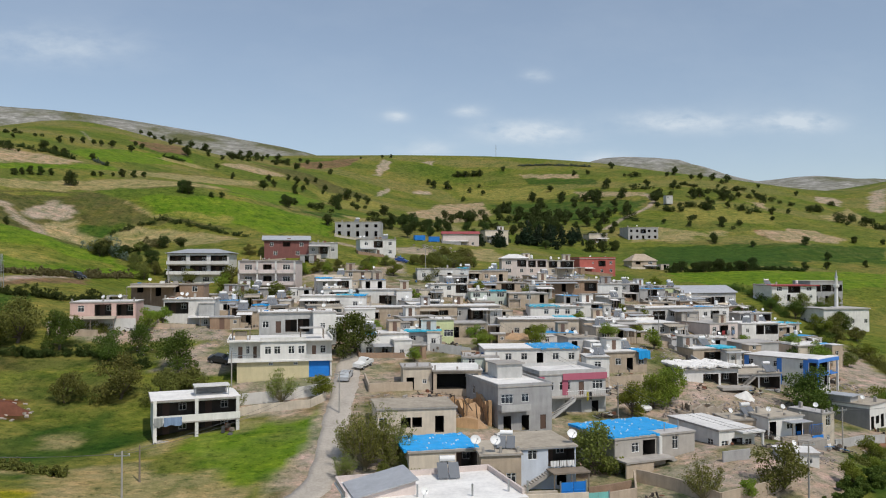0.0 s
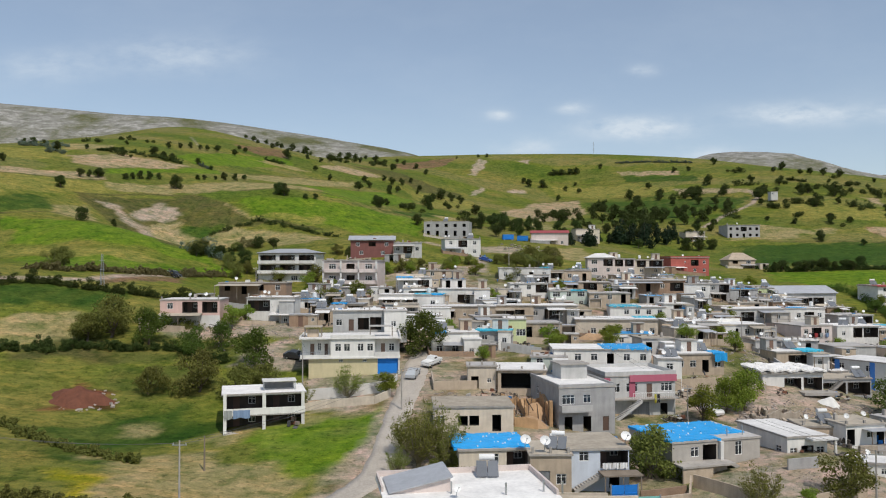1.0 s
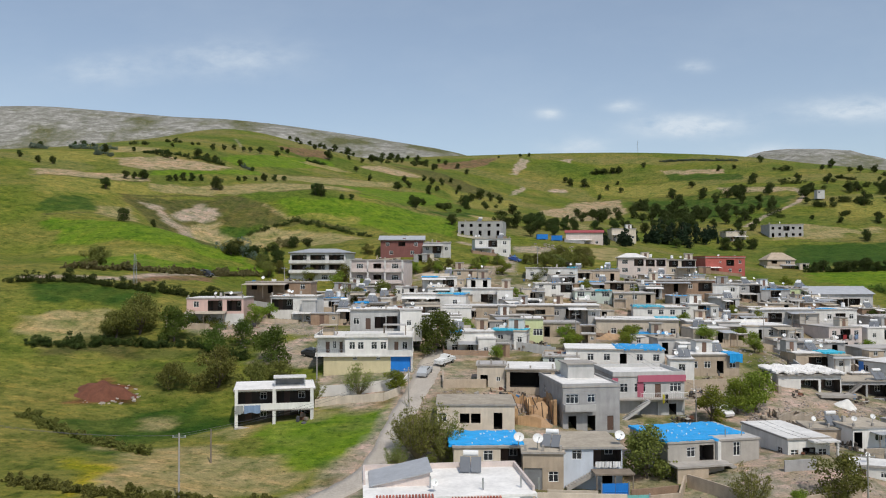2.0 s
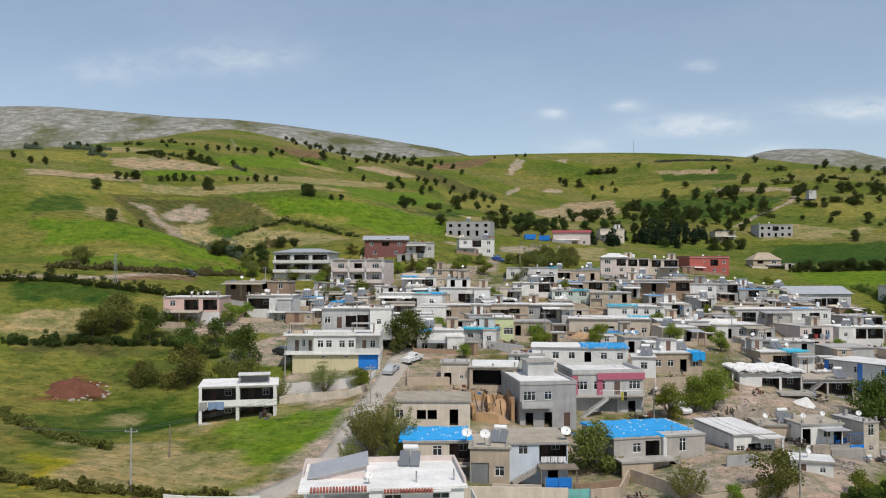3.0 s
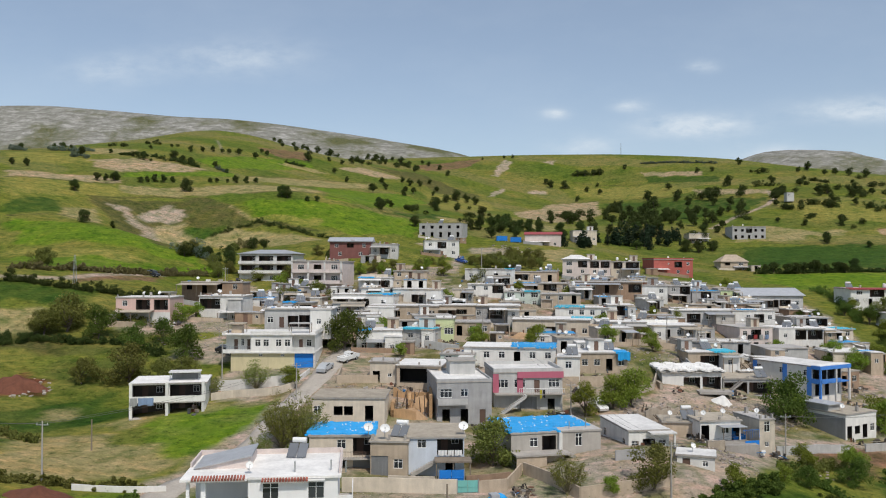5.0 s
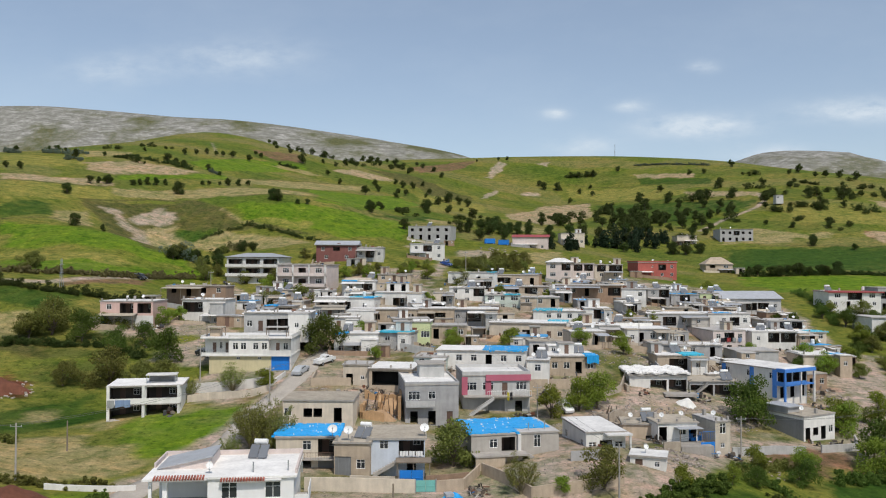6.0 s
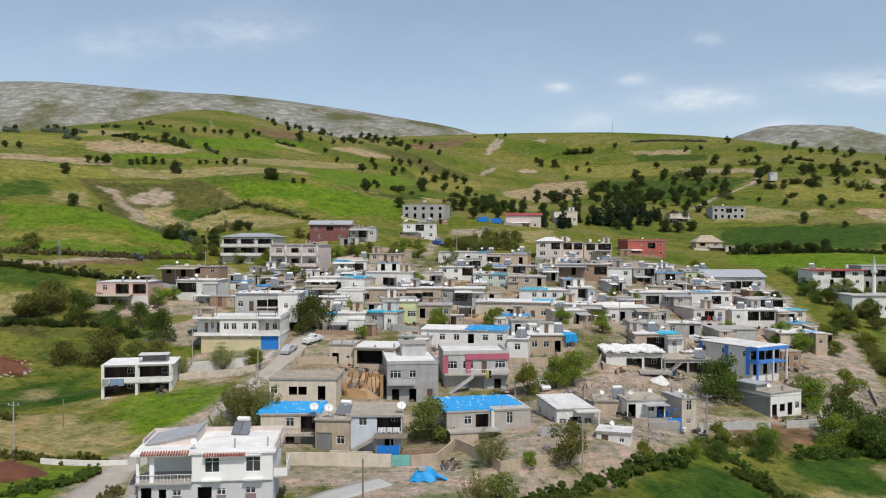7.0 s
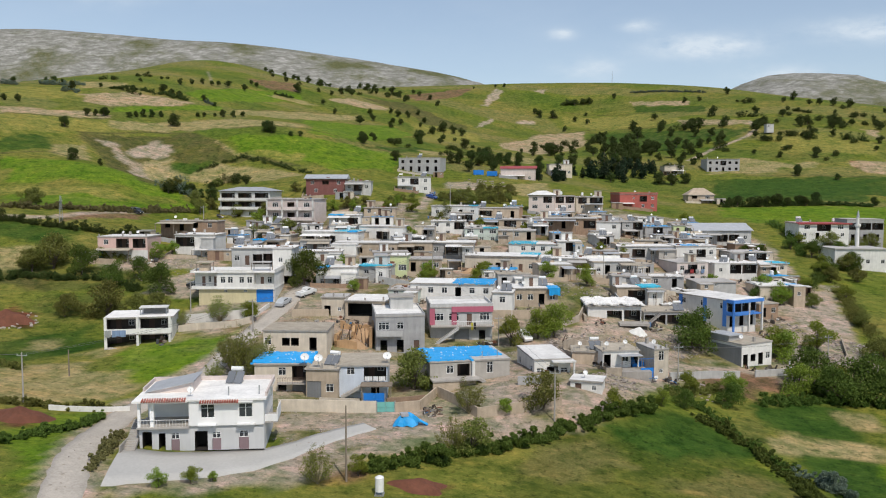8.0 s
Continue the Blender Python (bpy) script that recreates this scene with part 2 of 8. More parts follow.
def lay_of_the_land():
    """Swells and hollows of the ground: middle, radius and height of each."""
    for x, y, r, h in ((-160, 600, 260, 98.6), (-550, 210, 260, 59.7), (360, 600, 260, 77.1), (-810, -310, 260, 16.6), (620, 210, 260, 16.4), (-550, 600, 260, 55.6), (230, -310, 260, -8.4), (750, 600, 260, 40.6), (-420, -440, 260, 6.3), (-550, -50, 260, -11.1), (-30, -440, 260, -7.4), (0, 1300, 400, 82.6), (-600, 1100, 400, 71.1), (600, 1100, 400, 69.1), (-30, -700, 260, -1.2), (750, -310, 260, -4.4)):
        yield x, y, r, h
    for x, y, r, h in ((140, 50, 110, -20.1), (125, 790, 170, 62.7), (-245, 270, 110, 29.8), (15, 255, 70, 6.2), (30, 545, 110, -18.8), (190, 220, 70, -16.7), (-80, 820, 110, 29.9), (-245, 105, 110, 5.1), (305, 105, 110, -8.9), (15, -25, 70, -4.3), (-90, 500, 70, -8.7), (360, 435, 110, -21.5), (-230, 675, 70, 20.4), (85, 640, 70, -10.9), (-75, 367, 45, 9.9), (-195, 430, 70, 6.4), (37, 345, 45, 1.8), (330, 535, 70, -13.2), (155, 395, 70, -3.2), (400, 605, 70, -9.5), (-20, 430, 70, 1.0), (-90, 640, 70, -7.2), (360, -60, 110, -3.4), (260, 360, 70, -6.7)):
        yield x, y, r, h
    for x, y, r, h in ((215, 745, 80, -5.0), (300, 715, 85, -8.0), (385, 670, 85, -9.0), (500, 610, 90, 12.0), (30, 770, 60, 3.0), (-300, 395, 70, 5.3), (105, 367, 45, -3.2), (225, 710, 70, 7.1), (365, 290, 70, -1.2)):
        yield x, y, r, h
    for x, y, r, h in ((-97, 187, 45, 5.5), (0, 160, 30, 1.1), (-40, 280, 30, 6.8), (-120, 260, 30, 7.6), (127, 142, 45, -1.4), (-48, 120, 20, -3.2), (-100, 300, 30, -8.3), (-220, 300, 30, -9.5), (48, 168, 20, 3.5), (-36, 168, 20, 1.2), (127, 255, 45, 2.3), (-97, -37, 45, 0.4), (-180, 260, 30, -4.3), (36, 108, 20, 4.2), (150, 52, 45, 8.9), (-60, 240, 30, -5.5), (40, 280, 30, -2.5), (-80, 140, 30, -4.2), (-80, 260, 30, 1.7), (100, 20, 30, 7.3), (12, 108, 20, -2.2), (-20, 220, 30, 0.7), (160, 220, 30, 4.1), (80, 220, 30, 1.4)):
        yield x, y, r, h
    for x, y, r, h in ((160, 320, 30, 1.0), (-37, 126, 13, 1.4), (-6, 83, 11, -0.75), (-12, 120, 20, 0.3), (40, 40, 30, 3.8), (100, 60, 30, 3.5), (195, 7, 45, 3.5), (80, 180, 30, -2.4), (240, 140, 30, 1.4), (-40, 40, 30, 1.2), (-200, 80, 30, 0.5), (-100, 120, 30, 0.6), (160, 160, 30, -0.7), (24, 156, 20, 1.3), (24, 132, 20, -2.4), (-80, 220, 30, 1.1), (-140, 240, 30, -8.1), (-160, 200, 30, 0.1), (-20, 320, 30, -2.2), (0, 280, 30, 1.2), (100, 240, 30, -2.3), (0, -60, 30, -2.3), (195, 97, 45, 3.2), (-24, 96, 20, -4.0), (-36, 132, 20, -2.4), (-80, 80, 30, -5.5)):
        yield x, y, r, h
    for x, y, r, h in ((100, 300, 30, -1.8), (120, 100, 30, 2.1), (0, 40, 30, -3.1), (-60, 0, 30, -2.1), (-120, 320, 30, -2.0), (40, 80, 30, -1.1), (20, 200, 30, -1.1), (-140, 140, 30, -1.9)):
        yield x, y, r, h


HILLS = np.array(list(lay_of_the_land()))


def far_ridges(x, y):
    """The bare mountains behind the green hills: a crest line that falls off to both sides."""
    at = [-4200, -2500, -1560, -1048, -858, -560, -348, -150, -40, 150, 400, 650, 760, 840, 910, 1000, 1090, 1160, 1242, 1336, 1420, 1570, 1720, 1920, 2300, 3200]
    top = [450, 560, 570, 522, 512, 470, 436, 400, 368, 300, 210, 270, 368, 392, 398, 396, 394, 378, 348, 316, 306, 345, 336, 322, 335, 280]
    crest = 0 * x
    for k in range(-3, 4):
        crest = crest + np.interp(x + 32 * k, at, top) / 7
    rough = np.sin(x / 61 + 1.3 * np.sin(y / 83)) * np.sin(y / 47 + x / 140) + 0.6 * np.sin(x / 23 + y / 31) * np.sin(y / 19 - x / 37)
    side = np.where(y < 2700, 620, 900)
    fall = np.exp(-((y - 2700) / side) ** 2)
    return crest * fall + 7 * rough * np.clip(fall * 1.6 - 0.3, 0, 1) * (1 - np.exp(-((y - 2700) / 120) ** 2))


def ground_height(x, y):
    z = BASE + 0 * x
    for cx, cy, r, h in HILLS:
        z = z + h * np.exp(-((x - cx) ** 2 + (y - cy) ** 2) / r ** 2)
    return z + far_ridges(x, y)


def steps(lo, hi, a, b, fine, grow=1.09):
    """Coordinates from lo to hi, evenly fine between a and b and ever wider outside."""
    mid = list(np.arange(a, b + fine / 2, fine))
    out, s, v = [], fine, mid[-1]
    while v < hi:
        s *= grow
        v += s
        out.append(v)
    pre, s, v = [], fine, mid[0]
    while v > lo:
        s *= grow
        v -= s
        pre.append(v)
    return np.array(pre[::-1] + mid + out)


LAND = {
    "grass": (0.130, 0.165, 0.022), "bright": (0.120, 0.204, 0.013), "deep": (0.042, 0.090, 0.012), "yellow": (0.245, 0.235, 0.056),
    "straw": (0.325, 0.275, 0.130), "tan": (0.40, 0.31, 0.20), "soil": (0.20, 0.125, 0.075), "red": (0.14, 0.055, 0.032), "dust": (0.40, 0.333, 0.272),
    "scree": (0.40, 0.335, 0.26), "rock": (0.25, 0.245, 0.22), "scrub": (0.098, 0.098, 0.032), "road": (0.36, 0.33, 0.30), "flower": (0.34, 0.30, 0.012),
    "weeds": (0.125, 0.138, 0.032), "pasture": (0.098, 0.118, 0.020), "fallow": (0.165, 0.152, 0.050),
}
FIELDS = []


def field(kind, *corners, soft=1.3):
    FIELDS.append((kind, np.array(corners, float), soft))


def band(kind, width, *line, soft=1.0):
    """A strip of land along a line."""
    FIELDS.append((kind, np.array(line, float), soft, width))


def inside(px, py, poly):
    """Signed distance, metres, positive inside."""
    d = np.full(px.shape, 1e9)
    c = np.zeros(px.shape, bool)
    n = len(poly)
    for i in range(n):
        ax, ay = poly[i]
        bx, by = poly[(i + 1) % n]
        ex, ey = bx - ax, by - ay
        t = np.clip(((px - ax) * ex + (py - ay) * ey) / (ex * ex + ey * ey + 1e-9), 0, 1)
        d = np.minimum(d, np.hypot(px - ax - t * ex, py - ay - t * ey))
        cross = ((ay > py) != (by > py)) & (px < ex * (py - ay) / (ey + 1e-12) + ax)
        c ^= cross
    return np.where(c, d, -d)


def near_line(px, py, line):
    d = np.full(px.shape, 1e9)
    for (ax, ay), (bx, by) in zip(line[:-1], line[1:]):
        ex, ey = bx - ax, by - ay
        t = np.clip(((px - ax) * ex + (py - ay) * ey) / (ex * ex + ey * ey + 1e-9), 0, 1)
        d = np.minimum(d, np.hypot(px - ax - t * ex, py - ay - t * ey))
    return d


field("yellow", (-240, 401), (-209, 406), (-206, 421), (-189, 393), (-194, 380), (-209, 354))
field("straw", (-209, 432), (-190, 443), (-183, 430), (-199, 411))
field("tan", (-192, 397), (-174, 418), (-162, 419), (-141, 422), (-147, 406), (-168, 380), (-183, 382))
field("bright", (-167, 377), (-129, 431), (-124, 417), (-163, 371))
field("tan", (-198, 336), (-188, 345), (-170, 362), (-160, 363), (-157, 359), (-167, 346), (-191, 325))
field("yellow", (-189, 323), (-166, 345), (-155, 350), (-147, 338), (-169, 292))
field("straw", (-155, 354), (-134, 368), (-108, 390), (-73, 384), (-70, 372), (-99, 362), (-121, 356), (-149, 342))
field("deep", (-166, 287), (-154, 305), (-145, 286), (-155, 271))
field("straw", (-150, 293), (-144, 309), (-129, 285), (-129, 272), (-142, 281))
field("bright", (-154, 268), (-128, 268), (-112, 267), (-94, 265), (-79, 253), (-72, 249), (-138, 245))
field("yellow", (-136, 242), (-115, 238), (-99, 242), (-89, 240), (-108, 225), (-132, 236))
field("bright", (-129, 230), (-94, 232), (-72, 254), (-70, 247), (-108, 199))
field("scrub", (-154, 322), (-118, 354), (-100, 343), (-88, 330), (-61, 328), (-60, 323), (-82, 327), (-115, 323), (-89, 258), (-101, 262), (-133, 301))
field("scree", (-132, 324), (-123, 342), (-116, 327), (-127, 317))
field("scree", (-147, 324), (-142, 324), (-124, 312), (-122, 318), (-115, 324), (-106, 306), (-95, 268), (-124, 305))
field("straw", (-124, 316), (-115, 325), (-105, 316), (-91, 266))
field("deep", (-114, 323), (-97, 327), (-94, 323), (-103, 317), (-111, 316))
field("straw", (-105, 316), (-92, 326), (-65, 316), (-54, 311), (-56, 283), (-81, 314), (-80, 307), (-102, 309))
field("bright", (-99, 346), (-93, 350), (-66, 357), (-41, 366), (-19, 376), (-22, 343), (-44, 329), (-68, 329), (-84, 333))
field("yellow", (-90, 335), (-61, 338), (-59, 328), (-76, 331))
field("soil", (-151, 541), (-123, 569), (-115, 541), (-130, 524))
field("bright", (-157, 445), (-145, 498), (-110, 535), (-106, 519), (-130, 455), (-141, 429))
field("straw", (-126, 504), (-120, 515), (-95, 519), (-103, 507))
field("straw", (-121, 427), (-97, 482), (-68, 520), (-66, 505), (-96, 428), (-116, 412))
field("bright", (-88, 448), (-44, 505), (-27, 479), (-41, 378), (-63, 365))
field("tan", (-96, 542), (-81, 567), (-52, 565), (-65, 545), (-88, 541))
field("soil", (-56, 668), (-1, 720), (-9, 675), (-43, 635))
field("scrub", (-80, 585), (-50, 613), (-20, 576), (0, 569), (2, 535), (-21, 528), (-35, 556))
field("scree", (8, 647), (20, 714), (26, 705), (14, 649))
field("scree", (6, 569), (15, 615), (20, 610), (12, 578))
field("scree", (37, 622), (51, 625), (48, 614), (35, 612))
field("scree", (52, 707), (64, 713), (61, 699))
field("tan", (24, 522), (44, 553), (53, 581), (87, 593), (80, 528), (47, 464), (28, 484))
field("yellow", (-36, 531), (-18, 544), (9, 545), (13, 516), (-17, 449))
field("deep", (-39, 370), (-19, 408), (-8, 413), (-22, 380))
field("straw", (-16, 403), (7, 411), (5, 396), (-12, 393))
field("straw", (18, 429), (46, 436), (42, 410), (24, 411))
field("scree", (3, 331), (19, 330), (20, 314), (4, 310))
field("straw", (31, 331), (47, 346), (46, 310), (33, 308))
field("tan", (130, 661), (171, 633), (168, 620), (132, 646))
field("yellow", (74, 642), (132, 620), (155, 573), (124, 572), (72, 618))
field("deep", (89, 579), (157, 533), (145, 485), (94, 477))
field("tan", (152, 576), (190, 545), (186, 533), (151, 554))
field("deep", (158, 537), (182, 520), (163, 490), (148, 498))
field("deep", (128, 646), (176, 609), (171, 591), (129, 628))
field("deep", (134, 403), (206, 393), (182, 342), (121, 351))
field("bright", (115, 329), (175, 325), (165, 305), (113, 304))
field("straw", (160, 447), (180, 429), (165, 413), (130, 414))
field("straw", (182, 433), (194, 427), (185, 419))
field("soil", (210, 431), (221, 426), (214, 410), (207, 417))
field("tan", (246, 507), (259, 509), (246, 479))
field("yellow", (186, 499), (225, 497), (241, 468), (229, 443), (183, 454))
field("deep", (-106, 180), (-90, 187), (-78, 188), (-80, 174), (-99, 169))
field("straw", (-96, 163), (-83, 170), (-78, 159), (-83, 154), (-88, 152))
field("scrub", (-88, 151), (-77, 159), (-63, 160), (-61, 153), (-85, 148))
field("red", (-68, 128), (-70, 139), (-63, 139), (-62, 130))
field("deep", (-67, 120), (-62, 120), (-58, 126), (-48, 136), (-44, 126), (-52, 107), (-59, 107))
field("straw", (-56, 124), (-52, 127), (-50, 123), (-54, 120))
field("straw", (-53, 108), (-45, 114), (-37, 110), (-31, 112), (-26, 104), (-33, 96), (-45, 88), (-48, 98))
field("straw", (-34, 120), (-24, 124), (-23, 122), (-32, 116))
field("flower", (-56, 102), (-50, 100), (-45, 89), (-47, 88))
field("bright", (-28, 110), (-20, 122), (-18, 127), (-18, 123), (-21, 112), (-23, 106))
field("soil", (-92, 196), (-81, 226), (-76, 214), (-87, 190))
field("deep", (68, 116), (77, 125), (82, 112), (80, 107), (70, 106))
field("straw", (67, 103), (78, 108), (86, 106), (84, 101), (67, 100))
field("bright", (70, 101), (83, 99), (79, 89), (71, 91))
field("deep", (37, 89), (54, 103), (62, 98), (51, 92), (44, 91))
field("soil", (62, 123), (78, 134), (76, 127), (65, 118))
field("red", (18, 73), (22, 77), (23, 74))
field("dust", (-14, 68), (-14, 76), (-7, 78), (0, 81), (7, 91), (9, 88), (5, 80), (-4, 70), (-12, 65))
field("soil", (8, 75), (12, 80), (14, 76), (9, 72))
field("red", (-35, 83), (-34, 87), (-30, 86), (-30, 79))
field("bright", (-31, 77), (-30, 92), (-25, 92), (-19, 65), (-22, 64))
field("deep", (40, 94), (49, 99), (58, 106), (62, 96), (58, 91), (49, 89), (40, 89))
field("deep", (68, 116), (87, 124), (81, 108), (72, 107), (69, 111))
field("straw", (67, 104), (84, 107), (81, 100), (66, 100))
field("deep", (70, 101), (81, 100), (76, 88), (68, 88))
field("weeds", (60, 108), (65, 109), (69, 107), (66, 101), (60, 104))
field("weeds", (4, 80), (8, 85), (13, 89), (15, 85), (10, 77), (6, 74))
field("dust", (13, 96), (19, 97), (21, 90), (18, 86), (15, 89))
field("bright", (-38, 124), (-30, 126), (-18, 131), (-17, 126), (-22, 109), (-26, 107), (-32, 112))
field("straw", (-46, 120), (-38, 128), (-29, 129), (-24, 128), (-30, 124), (-40, 116))
field("weeds", (-73, 158), (-55, 164), (-46, 160), (-51, 151), (-70, 152))
field("dust", (-46, 160), (-36, 163), (-34, 151), (-48, 150))
field("dust", (-32, 131), (-20, 132), (-18, 145), (-34, 146))
field("dust", (-69, 170), (-55, 176), (-39, 188), (-36, 165), (-52, 164), (-65, 163))
field("scrub", (-83, 158), (-74, 160), (-69, 149), (-78, 148))
field("dust", (-1, 79), (3, 86), (10, 94), (15, 97), (17, 86), (12, 82), (7, 76), (3, 72), (-4, 66), (-6, 67))
field("weeds", (5, 82), (8, 85), (9, 82), (7, 79))
field("weeds", (9, 86), (12, 90), (13, 86), (10, 84))
field("dust", (103, 196), (119, 216), (109, 186), (99, 152), (99, 146), (90, 142), (97, 175))
field("dust", (60, 129), (72, 137), (83, 143), (81, 137), (61, 126))
field("soil", (64, 128), (80, 136), (77, 127), (65, 124))
field("weeds", (-69, 149), (-51, 150), (-46, 141), (-59, 135))
field("dust", (-3, 92), (8, 103), (18, 97), (27, 90), (18, 85), (12, 78), (4, 70), (-4, 70), (1, 82))
field("weeds", (0, 90), (4, 91), (6, 87), (2, 84))
field("weeds", (8, 82), (11, 84), (12, 81), (9, 79))
field("pasture", (28, 82), (37, 90), (41, 94), (52, 94), (59, 92), (66, 88), (64, 78), (29, 70))
field("fallow", (32, 87), (37, 89), (42, 90), (46, 87), (36, 80), (29, 80))
field("fallow", (50, 87), (58, 90), (64, 88), (63, 84), (49, 82))
field("deep", (41, 94), (50, 103), (57, 106), (63, 100), (62, 96), (55, 95), (48, 92))
field("weeds", (62, 106), (67, 110), (70, 107), (67, 103), (63, 101))
field("deep", (69, 116), (74, 123), (82, 120), (81, 110), (74, 107), (70, 107))
field("straw", (67, 103), (71, 106), (83, 105), (82, 101), (74, 101), (67, 101))
field("straw", (81, 118), (90, 121), (87, 114), (82, 111))
field("deep", (68, 98), (74, 100), (81, 100), (76, 89), (71, 89), (69, 94))
field("soil", (60, 121), (64, 128), (78, 134), (76, 129), (67, 123))
field("deep", (142, 400), (269, 404), (241, 365), (127, 357))
field("bright", (122, 330), (218, 333), (196, 304), (119, 296))
field("tan", (207, 428), (244, 435), (257, 418), (244, 408), (211, 407))
field("scree", (329, 566), (346, 565), (333, 537), (323, 548))
field("scree", (388, 583), (403, 588), (348, 512), (342, 524))
field("straw", (165, 429), (194, 428), (183, 420), (164, 420))
field("straw", (278, 478), (334, 534), (324, 495), (274, 460))
field("dust", (93, 241), (114, 256), (111, 225), (111, 186), (103, 169), (97, 178), (92, 191), (84, 196))
field("dust", (-30, 235), (-21, 240), (-4, 243), (0, 260), (-12, 256), (-26, 249))
field("yellow", (9, 268), (33, 298), (37, 316), (20, 318), (11, 300))
field("dust", (-58, 199), (-42, 206), (-45, 230), (-61, 242), (-68, 228))
field("dust", (14, 98), (20, 105), (34, 107), (46, 113), (56, 121), (50, 110), (40, 99), (28, 93), (18, 95))
field("dust", (36, 120), (46, 128), (60, 137), (64, 150), (50, 147), (38, 142), (30, 130))
field("weeds", (43, 112), (50, 118), (52, 124), (47, 122), (42, 116))
field("weeds", (50, 133), (60, 141), (66, 147), (58, 145), (48, 138))
field("weeds", (36, 144), (44, 147), (46, 156), (40, 154))
band("dust", 6, (-15, 63), (-19, 73), (-22, 84), (-24, 97), (-18, 104), (-18, 112), (-17, 123), (-16, 133), (-15, 143), (-15, 153))
band("dust", 4, (13, 95), (21, 90), (29, 91), (38, 95), (46, 107), (56, 125), (63, 131))
band("dust", 5, (104, 190), (104, 172), (96, 150), (89, 138))
band("dust", 3, (130, 447), (150, 474), (176, 499), (187, 517), (190, 540))
band("dust", 3.5, (-109, 184), (-91, 192), (-82, 227))
band("dust", 3.5, (1, 251), (2, 281), (-5, 325), (-17, 333))
band("scrub", 1.6, (-190, 324), (-166, 345), (-157, 358))
band("scrub", 2.2, (-154, 323), (-136, 347), (-117, 353), (-101, 344), (-88, 330), (-73, 328), (-58, 324))
band("scrub", 1.4, (-155, 270), (-142, 281), (-125, 278))
band("scrub", 1.4, (-121, 429), (-97, 484), (-69, 522))
band("scrub", 1.6, (-99, 361), (-70, 372), (-41, 378), (-18, 399))
band("scrub", 1.6, (-40, 372), (-21, 377), (-6, 386))
band("scrub", 1.6, (53, 586), (91, 596), (124, 572), (151, 552))
band("scrub", 1.4, (75, 654), (129, 625), (175, 606))
band("scrub", 2.2, (116, 337), (143, 338), (178, 333))
band("scrub", 1.6, (71, 608), (93, 581), (94, 477))
band("scrub", 1.6, (137, 409), (172, 406), (209, 400))
band("straw", 1.5, (-101, 344), (-89, 333), (-79, 330))
band("dust", 1.2, (-181, 548), (-163, 506))


